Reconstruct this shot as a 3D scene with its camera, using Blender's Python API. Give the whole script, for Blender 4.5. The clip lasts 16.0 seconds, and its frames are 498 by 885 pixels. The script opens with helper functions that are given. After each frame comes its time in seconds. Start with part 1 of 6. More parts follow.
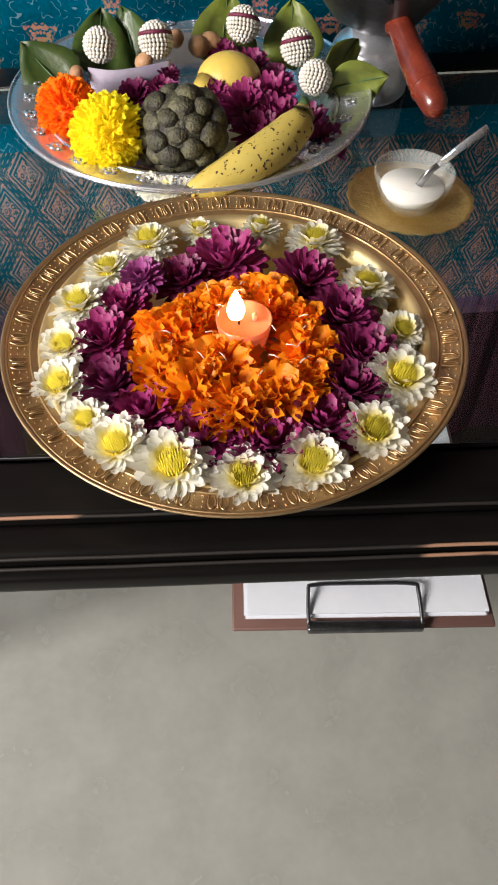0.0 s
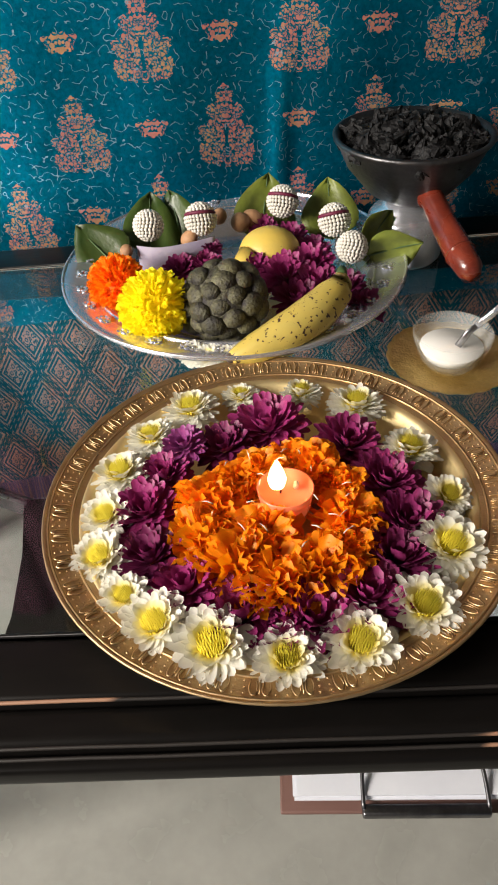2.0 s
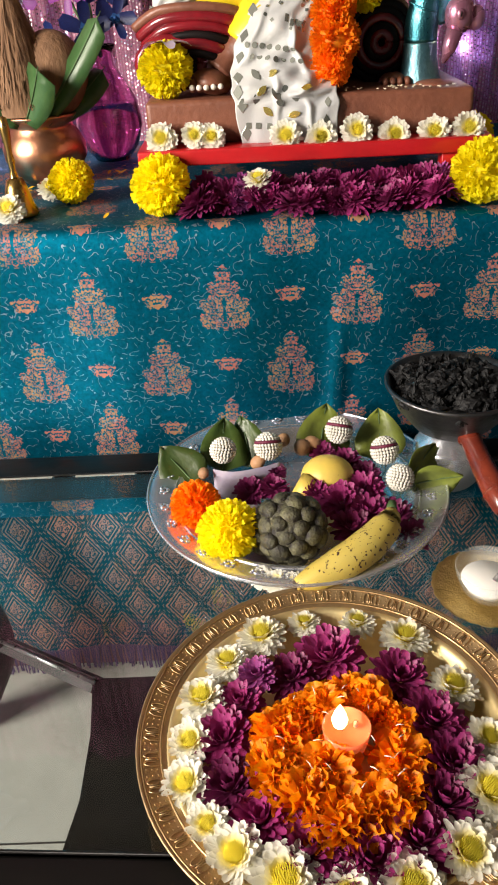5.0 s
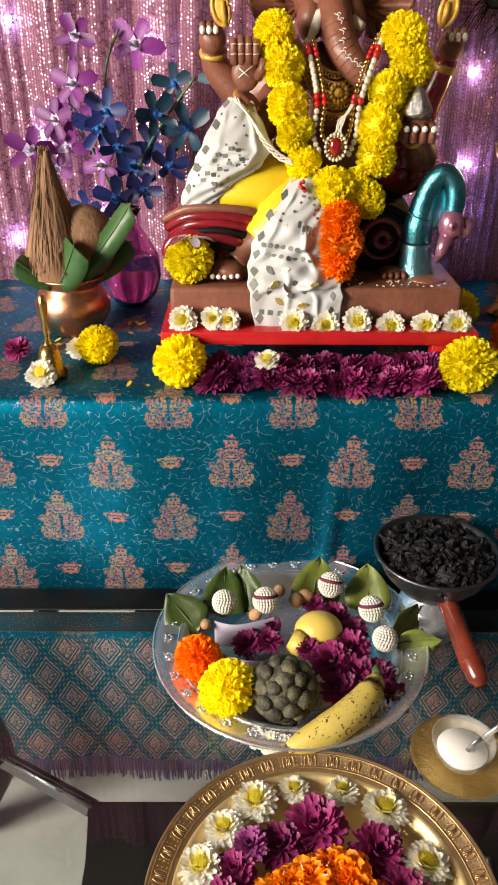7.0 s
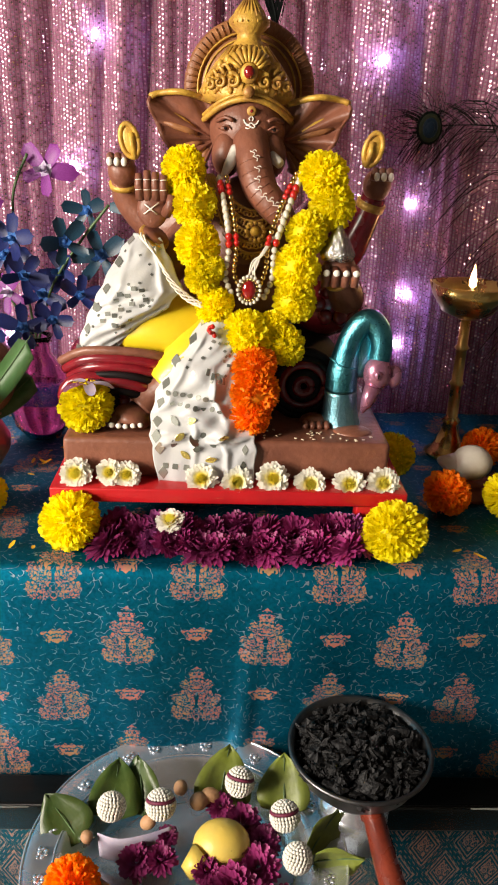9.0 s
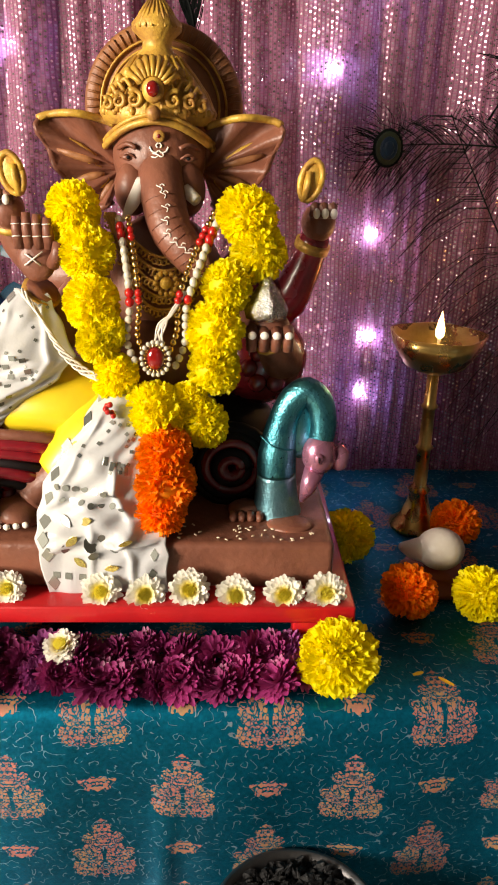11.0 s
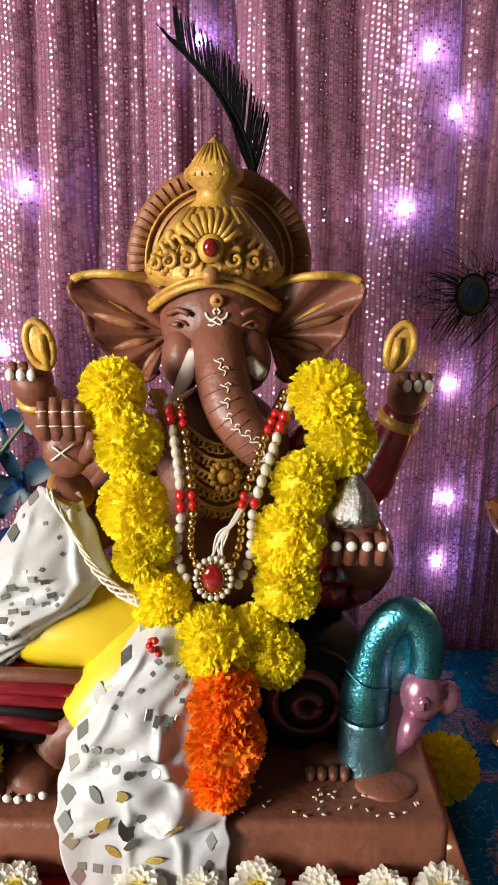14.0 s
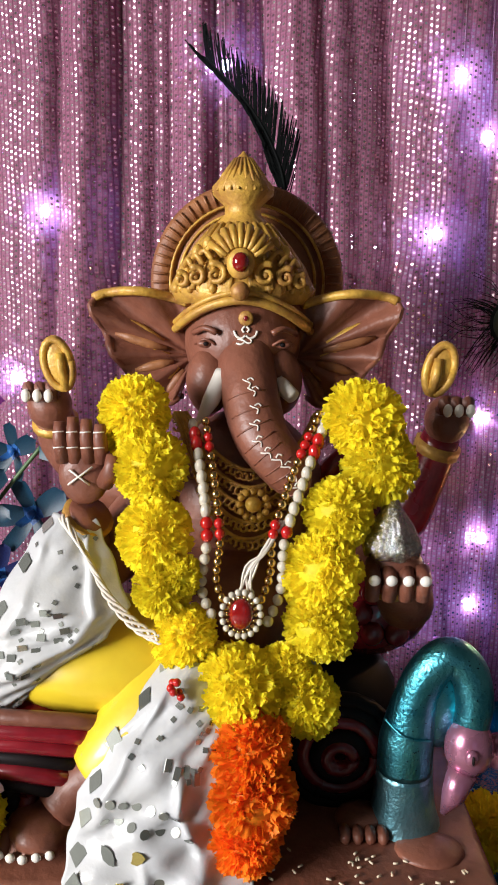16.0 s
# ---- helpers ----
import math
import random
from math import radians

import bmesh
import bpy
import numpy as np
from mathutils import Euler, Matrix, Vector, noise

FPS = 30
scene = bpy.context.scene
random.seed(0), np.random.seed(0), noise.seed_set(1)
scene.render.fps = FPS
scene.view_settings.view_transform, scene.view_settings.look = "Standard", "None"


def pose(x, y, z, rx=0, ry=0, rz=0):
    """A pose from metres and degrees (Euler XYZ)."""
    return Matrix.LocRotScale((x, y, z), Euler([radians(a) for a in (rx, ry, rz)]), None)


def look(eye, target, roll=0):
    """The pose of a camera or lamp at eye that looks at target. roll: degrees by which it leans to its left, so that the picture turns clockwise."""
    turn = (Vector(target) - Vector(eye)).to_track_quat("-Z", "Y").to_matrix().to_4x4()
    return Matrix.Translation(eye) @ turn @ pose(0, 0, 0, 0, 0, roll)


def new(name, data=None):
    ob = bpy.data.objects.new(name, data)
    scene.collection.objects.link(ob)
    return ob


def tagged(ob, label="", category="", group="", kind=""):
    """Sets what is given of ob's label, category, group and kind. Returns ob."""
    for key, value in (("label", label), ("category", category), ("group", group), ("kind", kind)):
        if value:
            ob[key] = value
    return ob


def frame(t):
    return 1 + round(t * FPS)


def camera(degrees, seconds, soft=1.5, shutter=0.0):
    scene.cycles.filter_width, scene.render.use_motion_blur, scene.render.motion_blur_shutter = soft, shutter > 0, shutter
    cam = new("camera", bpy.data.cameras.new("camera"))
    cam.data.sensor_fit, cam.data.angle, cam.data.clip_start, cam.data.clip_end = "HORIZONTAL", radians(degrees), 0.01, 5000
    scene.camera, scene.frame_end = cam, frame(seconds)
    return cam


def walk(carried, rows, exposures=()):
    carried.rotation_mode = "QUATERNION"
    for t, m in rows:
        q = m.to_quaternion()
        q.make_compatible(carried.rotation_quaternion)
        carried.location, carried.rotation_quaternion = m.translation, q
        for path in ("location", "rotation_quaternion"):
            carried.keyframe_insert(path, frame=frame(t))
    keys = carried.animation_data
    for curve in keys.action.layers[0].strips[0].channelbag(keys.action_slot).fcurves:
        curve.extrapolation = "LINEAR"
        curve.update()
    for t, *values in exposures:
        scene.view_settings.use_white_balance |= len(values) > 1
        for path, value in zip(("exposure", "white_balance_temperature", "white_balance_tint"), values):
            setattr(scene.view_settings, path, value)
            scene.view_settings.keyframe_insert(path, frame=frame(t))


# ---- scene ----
WINDOW_W, FILL_W, LED_W = 132, 0.15, 0.17
cam = camera(36.57, 16.0, soft=1.9)
PATH = [
    (0, (-0.0395, -0.3207, 0.7795), (-0.0252, -0.1967, 0.6231), 1.0),
    (0.5, (-0.0352, -0.3160, 0.7761), (-0.0217, -0.1839, 0.6264), -0.4),
    (1, (-0.0321, -0.3055, 0.7757), (-0.0223, -0.1666, 0.6321), -1.9),
    (1.5, (-0.0330, -0.3012, 0.7779), (-0.0276, -0.1554, 0.6411), -3.2),
    (2, (-0.0328, -0.2988, 0.7874), (-0.0289, -0.1483, 0.6557), -3.5),
    (2.5, (-0.0313, -0.3003, 0.7993), (-0.0292, -0.1461, 0.6720), -4.2),
    (3, (-0.0310, -0.3011, 0.8168), (-0.0313, -0.1428, 0.6946), -4.7),
    (3.5, (-0.0324, -0.3018, 0.8366), (-0.0339, -0.1382, 0.7216), -4.7),
    (4, (-0.0336, -0.3033, 0.8576), (-0.0350, -0.1360, 0.7480), -4.1),
    (4.5, (-0.0427, -0.3101, 0.8813), (-0.0446, -0.1410, 0.7746), -3.5),
    (4.7, (-0.0482, -0.3136, 0.8956), (-0.0510, -0.1443, 0.7893), -3.4),
    (6.8, (-0.0784, -0.3248, 1.0607), (-0.0770, -0.1517, 0.9605), 0.2),
    (7, (-0.0718, -0.3220, 1.0723), (-0.0710, -0.1464, 0.9766), 0.3),
    (7.5, (-0.0827, -0.3240, 1.0949), (-0.0779, -0.1430, 1.0099), 1.6),
    (8, (-0.0828, -0.3125, 1.1021), (-0.0749, -0.1295, 1.0219), 2.3),
    (8.5, (-0.0760, -0.2699, 1.0999), (-0.0643, -0.0864, 1.0213), 2.7),
    (9, (0.0040, -0.1903, 1.1118), (0.0115, -0.0057, 1.0351), 2.2),
    (9.5, (0.0515, -0.1500, 1.1313), (0.0643, 0.0339, 1.0538), 2.8),
    (9.7, (0.0671, -0.1490, 1.1315), (0.0786, 0.0354, 1.0550), 2.3),
    (11.8, (0.0842, 0.0825, 1.1436), (0.0910, 0.2673, 1.0674), 1.5),
    (12, (0.0736, 0.0994, 1.1457), (0.0797, 0.2843, 1.0698), 1.4),
    (12.5, (0.0533, 0.1326, 1.1503), (0.0573, 0.3176, 1.0744), 1.2),
    (13, (0.0565, 0.1439, 1.1687), (0.0601, 0.3296, 1.0947), 1.0),
    (13.5, (0.0533, 0.1361, 1.1808), (0.0553, 0.3261, 1.1185), 0.6),
    (14, (0.0497, 0.1403, 1.1735), (0.0509, 0.3333, 1.1212), 0.5),
    (14.5, (0.0442, 0.1481, 1.1645), (0.0444, 0.3429, 1.1191), 0.6),
    (15, (0.0444, 0.1518, 1.1609), (0.0433, 0.3476, 1.1202), 0.7),
    (15.5, (0.0398, 0.1540, 1.1564), (0.0378, 0.3501, 1.1171), 0.6),
    (16, (0.0373, 0.1710, 1.1500), (0.0354, 0.3670, 1.1099), 0.8),
]
walk(cam, [(t, look(eye, target, roll)) for t, eye, target, roll in PATH],
     [(0, -0.05, 6050, 10), (2.5, -0.12, 6400, 10), (4.5, 0.04, 6500, 10), (8, 0.03, 6600, 10), (9.5, 0.12, 6700, 10), (12, 0.22, 7000, 10), (13, 0.02, 6600, 10), (14, -0.1, 6100, 10), (16, -0.15, 5700, 10)])

# ---- world and light ----
world = bpy.data.worlds.new("sky")
scene.world = world
world.use_nodes = True
wn = world.node_tree.nodes
sky = wn.new("ShaderNodeTexSky")
sky.sky_type, sky.sun_disc = "NISHITA", False
sky.sun_elevation, sky.sun_rotation = radians(38), radians(-125)
world.node_tree.links.new(sky.outputs[0], wn["Background"].inputs[0])
wn["Background"].inputs[1].default_value = 0.05


def lamp(name, kind, m, power, color, size=0.1, size_y=None):
    d = bpy.data.lights.new(name, kind)
    d.energy, d.color = power, color
    if kind == "AREA":
        d.shape, d.size, d.size_y = "RECTANGLE", size, size_y or size
    elif kind == "SUN":
        d.angle = size
    else:
        d.shadow_soft_size = size
    ob = new(name, d)
    ob.matrix_world = m
    return ob


lamp("window_light", "AREA", look((-1.92, -0.80, 1.47), (0.0, 0.4, 0.7)), WINDOW_W, (1.0, 0.90, 0.785), 0.85, 0.85)
# weak fill lamp added out of view to lift the dark sides
lamp("unseen_fill_light", "AREA", look((0.9, -2.62, 1.3), (0.1, 0.5, 0.6)), FILL_W, (0.95, 0.97, 1.0), 0.9, 1.9)

# ---- materials ----
def node_mat(name):
    m = bpy.data.materials.new(name)
    m.use_nodes = True
    nt = m.node_tree
    return m, nt, nt.nodes["Principled BSDF"]


def mk(name, c1, c2=None, rough=0.55, metal=0.0, scale=60.0, bump=0.0, bscale=None, rnd=0.0, glow=None, coat=0.0,
       thin=0.0, spread=0.5, stretch=(1, 1, 1), spots=None, rvar=0.12, gloss=0.5):
    """A surface with a two-scale colour variation, varied gloss, and relief."""
    m, nt, b = node_mat(name)
    b.inputs["Specular IOR Level"].default_value = gloss
    N, Lk = nt.nodes.new, nt.links.new
    tc, mp = N("ShaderNodeTexCoord"), N("ShaderNodeMapping")
    mp.inputs["Scale"].default_value = stretch
    Lk(tc.outputs["Object"], mp.inputs[0])
    n1, n2 = N("ShaderNodeTexNoise"), N("ShaderNodeTexNoise")
    for n, s in ((n1, scale), (n2, scale * 6)):
        n.inputs["Scale"].default_value, n.inputs["Detail"].default_value = s, 4
        Lk(mp.outputs[0], n.inputs["Vector"])
    add = N("ShaderNodeMath")
    add.operation = "MULTIPLY_ADD"
    add.inputs[1].default_value = 0.35
    Lk(n2.outputs[0], add.inputs[0])
    Lk(n1.outputs[0], add.inputs[2])
    ramp = N("ShaderNodeMapRange")
    ramp.inputs[1].default_value, ramp.inputs[2].default_value = 0.675 - spread / 2, 0.675 + spread / 2
    Lk(add.outputs[0], ramp.inputs[0])
    mix = N("ShaderNodeMix")
    mix.data_type = "RGBA"
    c2 = c2 or tuple(v * 0.6 for v in c1)
    mix.inputs[6].default_value, mix.inputs[7].default_value = (*c1, 1), (*c2, 1)
    Lk(ramp.outputs[0], mix.inputs[0])
    col = mix.outputs[2]
    if spots:
        sc, sz, colr = spots
        v = N("ShaderNodeTexNoise")
        v.inputs["Scale"].default_value, v.inputs["Detail"].default_value = sc, 3
        Lk(mp.outputs[0], v.inputs["Vector"])
        r = N("ShaderNodeMapRange")
        r.inputs[1].default_value, r.inputs[2].default_value = sz, sz + 0.03
        Lk(v.outputs[0], r.inputs[0])
        mx = N("ShaderNodeMix")
        mx.data_type = "RGBA"
        mx.inputs[7].default_value = (*colr, 1)
        Lk(r.outputs[0], mx.inputs[0])
        Lk(col, mx.inputs[6])
        col = mx.outputs[2]
    if rnd:
        oi, h, mr = N("ShaderNodeObjectInfo"), N("ShaderNodeHueSaturation"), N("ShaderNodeMapRange")
        mr.inputs[3].default_value, mr.inputs[4].default_value = 1 - rnd, 1 + rnd
        Lk(oi.outputs["Random"], mr.inputs[0])
        Lk(mr.outputs[0], h.inputs["Value"])
        Lk(col, h.inputs["Color"])
        col = h.outputs[0]
    Lk(col, b.inputs["Base Color"])
    rr = N("ShaderNodeMapRange")
    rr.inputs[3].default_value, rr.inputs[4].default_value = max(0.02, rough - rvar), min(1, rough + rvar)
    Lk(n1.outputs[0], rr.inputs[0])
    Lk(rr.outputs[0], b.inputs["Roughness"])
    b.inputs["Metallic"].default_value, b.inputs["Coat Weight"].default_value = metal, coat
    if bump:
        bp, n3 = N("ShaderNodeBump"), N("ShaderNodeTexNoise")
        n3.inputs["Scale"].default_value, n3.inputs["Detail"].default_value = bscale or scale * 5, 5
        Lk(mp.outputs[0], n3.inputs["Vector"])
        Lk(n3.outputs[0], bp.inputs["Height"])
        bp.inputs["Strength"].default_value, bp.inputs["Distance"].default_value = bump, 0.002
        Lk(bp.outputs[0], b.inputs["Normal"])
    if glow:
        b.inputs["Emission Color"].default_value, b.inputs["Emission Strength"].default_value = (*glow[:3], 1), glow[3]
    if thin:
        tr, ms = N("ShaderNodeBsdfTranslucent"), N("ShaderNodeMixShader")
        Lk(col, tr.inputs[0])
        ms.inputs[0].default_value = thin
        Lk(b.outputs[0], ms.inputs[1])
        Lk(tr.outputs[0], ms.inputs[2])
        Lk(ms.outputs[0], nt.nodes["Material Output"].inputs[0])
    return m


class Ex:
    """Sums of shader maths, written as plain formulas."""

    def __init__(self, nt, sock):
        self.nt, self.s = nt, sock

    def op(self, kind, *args):
        n = self.nt.nodes.new("ShaderNodeMath")
        n.operation = kind
        for k, a in enumerate((self, *args)):
            if isinstance(a, Ex):
                self.nt.links.new(a.s, n.inputs[k])
            else:
                n.inputs[k].default_value = a
        return Ex(self.nt, n.outputs[0])

    def __add__(self, o): return self.op("ADD", o)
    def __sub__(self, o): return self.op("SUBTRACT", o)
    def __mul__(self, o): return self.op("MULTIPLY", o)
    def __truediv__(self, o): return self.op("DIVIDE", o)
    def abs(self): return self.op("ABSOLUTE")
    def frac(self): return self.op("FRACT")
    def floor(self): return self.op("FLOOR")
    def lt(self, v): return self.op("LESS_THAN", v)
    def gt(self, v): return self.op("GREATER_THAN", v)
    def max(self, v): return self.op("MAXIMUM", v)
    def min(self, v): return self.op("MINIMUM", v)


def coords(nt):
    tc, sp = nt.nodes.new("ShaderNodeTexCoord"), nt.nodes.new("ShaderNodeSeparateXYZ")
    nt.links.new(tc.outputs["Object"], sp.inputs[0])
    return tc, [Ex(nt, o) for o in sp.outputs]


def noise_of(nt, vec, scale, detail=2.0):
    n = nt.nodes.new("ShaderNodeTexNoise")
    n.inputs["Scale"].default_value, n.inputs["Detail"].default_value = scale, detail
    nt.links.new(vec, n.inputs["Vector"])
    return Ex(nt, n.outputs[0])


def mixed(nt, fac, a, b):
    n = nt.nodes.new("ShaderNodeMix")
    n.data_type = "RGBA"
    nt.links.new(fac.s, n.inputs[0])
    for k, c in ((6, a), (7, b)):
        if isinstance(c, tuple):
            n.inputs[k].default_value = (*c, 1)
        else:
            nt.links.new(c, n.inputs[k])
    return n.outputs[2]


def stepped(nt, sock, stops):
    """A smooth profile through (place, value) stops."""
    n = nt.nodes.new("ShaderNodeValToRGB")
    n.color_ramp.interpolation = "LINEAR"
    e = n.color_ramp.elements
    for q, (at, val) in ((e[0], stops[0]), (e[1], stops[-1])):
        q.position, q.color = at, (val, val, val, 1)
    for at, val in stops[1:-1]:
        e.new(at).color = (val, val, val, 1)
    nt.links.new(sock.s, n.inputs[0])
    return Ex(nt, n.outputs[0])


def joined(nt, a, b, c=None):
    n = nt.nodes.new("ShaderNodeCombineXYZ")
    for k, q in enumerate((a, b, c)):
        if q is not None:
            nt.links.new(q.s, n.inputs[k])
    return n.outputs[0]


def cells(nt, vec, scale, feature="F1"):
    n = nt.nodes.new("ShaderNodeTexVoronoi")
    n.feature = feature
    n.inputs["Scale"].default_value = scale
    nt.links.new(vec, n.inputs["Vector"])
    return Ex(nt, n.outputs["Distance"])


def brocade():
    """Teal silk with rows of copper-thread palmettes, wavy dashes between them and a lozenge border at the foot."""
    m, nt, b = node_mat("teal_brocade")
    tc, (x, y, z) = coords(nt)
    vec = tc.outputs["Object"]
    fine = noise_of(nt, vec, 260, 3)
    weave = noise_of(nt, vec, 42, 4)
    v = z + (y - 0.474).max(0.0)   # runs on from the hanging part over the top
    row = ((v - 0.5745) / 0.0835).floor()
    h = (v - 0.5745) / 0.0835 - row - 0.5
    par = (row / 2).frac() * 2
    u = x + 0.162 + par * 0.07275
    cu = (u / 0.1455).frac() - 0.5   # small motif at the edges, tall one in the middle
    a = cu.abs() * 0.1455
    hm = h * 0.0835
    rise = ((hm + 0.038) / 0.078).max(0.0).min(1.0)
    # scrolls mirrored about the motif's own axis
    wob = noise_of(nt, joined(nt, a, hm), 190, 1) - 0.5
    leafy = joined(nt, a + wob * 0.004, hm + wob * 0.003)
    curl = (cells(nt, leafy, 150) * 15.5).op("SINE")
    veins = (cells(nt, leafy, 240, "DISTANCE_TO_EDGE") - 0.07).gt(0.0)
    width = stepped(nt, rise, [(0.0, 0.35), (0.05, 0.86), (0.12, 1.0), (0.25, 0.98), (0.32, 0.76), (0.37, 0.95), (0.50, 0.92), (0.565, 0.52),
                               (0.62, 0.66), (0.74, 0.60), (0.785, 0.28), (0.85, 0.36), (0.92, 0.22), (1.0, 0.0)])
    ragged = (cells(nt, leafy, 210) - 0.42) * 0.0042
    tall = (width * 0.0285 - ragged - a).gt(0.0) * (hm + 0.038).gt(0.0) * (hm - 0.040).lt(0.0)
    slot = (a - 0.0017).lt(0.0) * (hm + 0.026).gt(0.0) * (hm - 0.002).lt(0.0)
    fret = ((curl + 0.48).gt(0.0) * veins) * (slot * -1 + 1)
    tall = tall * fret
    a2 = (cu.abs() * -1 + 0.5) * 0.1455
    hs = hm - 0.002
    leaf2 = joined(nt, a2, hs)
    lift = (a2 - 0.008).max(0.0) * 0.45
    hc = hs - lift * 0.6
    small = ((a2 / 0.0172) * (a2 / 0.0172) + (hc / 0.0098) * (hc / 0.0098)).op("SQRT")
    ang = hc.op("ARCTAN2", a2)
    small = (small - ((ang * 7).op("SINE") * 0.11 + 0.88)).lt(0.0)
    small = small * ((cells(nt, leaf2, 150) * 17).op("SINE") + 0.45).gt(0.0)
    free = (tall.max(small) * -1 + 1)
    # short wavy dashes
    squig = ((noise_of(nt, vec, 104, 0.7) - 0.5).abs() - 0.0135).lt(0.0) * free * (noise_of(nt, vec, 165, 0) - 0.47).gt(0.0)
    field = (v - 0.322).gt(0.0)
    motif = tall.max(small) * field
    squig = squig * field
    # lozenges of the border
    p, q = x / 0.060 + z / 0.096, x / 0.060 - z / 0.096
    d = (p.frac() - 0.5).abs().max((q.frac() - 0.5).abs())
    step = (((p * 9).floor() + (q * 9).floor()) / 2).frac().gt(0.25)
    stripes = ((d * 56).op("SINE") + 0.1).gt(0.0) * (d - 0.25).gt(0.0) * (d - 0.465).lt(0.0)
    stripes = stripes * ((d - 0.36).lt(0.0).max(step))
    inner = (d - 0.205).lt(0.0) * ((cells(nt, joined(nt, p.frac(), q.frac()), 7.5) * 15).op("SINE") + 0.3).gt(0.0)
    border = stripes.max(inner) * (field * -1 + 1)
    base = mixed(nt, (fine * 0.6 + weave * 0.4), (0.0004, 0.028, 0.058), (0.0012, 0.205, 0.335))
    base = mixed(nt, field, mixed(nt, fine, (0.0004, 0.020, 0.032), (0.001, 0.085, 0.120)), base)
    col = mixed(nt, squig * 0.8, base, (0.26, 0.36, 0.44))
    copper = mixed(nt, ((weave - 0.42) * 5).max(0.0).min(1.0), (0.46, 0.17, 0.13), (0.46, 0.25, 0.11))
    col = mixed(nt, (motif * (fine * 0.7 + 0.5)).min(1.0), col, copper)
    col = mixed(nt, (border * (fine * 0.7 + 0.4)).min(1.0), col, (0.40, 0.19, 0.135))
    nt.links.new(col, b.inputs["Base Color"])
    nt.links.new(((motif * -0.60 + 0.9) * (field * 0.8 + 0.2)).s, b.inputs["Metallic"])
    b.inputs["Roughness"].default_value = 0.56
    b.inputs["Specular IOR Level"].default_value = 0.07
    thread = motif + squig + border + noise_of(nt, vec, 900, 2) * 0.6
    bp = nt.nodes.new("ShaderNodeBump")
    bp.inputs["Strength"].default_value, bp.inputs["Distance"].default_value = 0.6, 0.0009
    nt.links.new(thread.s, bp.inputs["Height"])
    nt.links.new(bp.outputs[0], b.inputs["Normal"])
    return m


def sequin_net():
    """Pink knitted net with columns of small round metal sequins, each tilted its own way."""
    m, nt, b = node_mat("pink_sequin_net")
    tc, (x, y, z) = coords(nt)
    sway = (noise_of(nt, tc.outputs["Object"], 14, 1) - 0.5) * 0.006
    su, sv = (x + sway) / 0.0049, z / 0.0056
    cu = su.floor()
    sv = sv + (cu * 0.37).frac()
    fu, fv = su.frac() - 0.5, sv.frac() - 0.5
    dot = (fu * fu + fv * fv * 1.2 - 0.062).lt(0.0)
    wnz = nt.nodes.new("ShaderNodeTexWhiteNoise")
    nt.links.new(joined(nt, cu, sv.floor()), wnz.inputs["Vector"])
    dice = Ex(nt, wnz.outputs["Value"])
    big = noise_of(nt, tc.outputs["Object"], 9, 3)
    rib = ((fu.abs() - 0.36).gt(0.0) * -0.45 + 1) * ((fv * 6.2832 * 2).op("SINE") * 0.10 + 0.92)
    gauze = mixed(nt, big, (0.42, 0.148, 0.255), (0.58, 0.250, 0.380))
    gauze = mixed(nt, rib, (0.085, 0.028, 0.05), gauze)
    seq = mixed(nt, dice, (0.30, 0.17, 0.22), (0.92, 0.82, 0.84))
    nt.links.new(mixed(nt, dot, gauze, seq), b.inputs["Base Color"])
    nt.links.new((dot * 0.95).s, b.inputs["Metallic"])
    nt.links.new((dot * (dice * -0.22 - 0.36) + 0.75).s, b.inputs["Roughness"])
    b.inputs["Specular IOR Level"].default_value = 0.3
    geo, vm, va = (nt.nodes.new(k) for k in ("ShaderNodeNewGeometry", "ShaderNodeVectorMath", "ShaderNodeVectorMath"))
    vm.operation, va.operation = "SUBTRACT", "MULTIPLY_ADD"
    vm.inputs[1].default_value = (0.5, 0.5, 0.5)
    nt.links.new(wnz.outputs["Color"], vm.inputs[0])
    nt.links.new(vm.outputs[0], va.inputs[0])
    va.inputs[1].default_value = (0.42, 0.3, 0.40)
    nt.links.new(geo.outputs["Normal"], va.inputs[2])
    nrm = nt.nodes.new("ShaderNodeVectorMath")
    nrm.operation = "NORMALIZE"
    nt.links.new(va.outputs[0], nrm.inputs[0])
    nt.links.new(nrm.outputs[0], b.inputs["Normal"])
    tr, ms = nt.nodes.new("ShaderNodeBsdfTranslucent"), nt.nodes.new("ShaderNodeMixShader")
    nt.links.new(gauze, tr.inputs[0])
    nt.links.new((dot * -0.44 + 0.46).s, ms.inputs[0])
    nt.links.new(b.outputs[0], ms.inputs[1])
    nt.links.new(tr.outputs[0], ms.inputs[2])
    nt.links.new(ms.outputs[0], nt.nodes["Material Output"].inputs[0])
    return m


def glass_mat(name, color=(1, 1, 1), rough=0.0, thin=True):
    m, nt, b = node_mat(name)
    b.inputs["Base Color"].default_value = (*color, 1)
    b.inputs["Transmission Weight"].default_value, b.inputs["Roughness"].default_value = 1.0, rough
    b.inputs["IOR"].default_value = 1.45
    return m


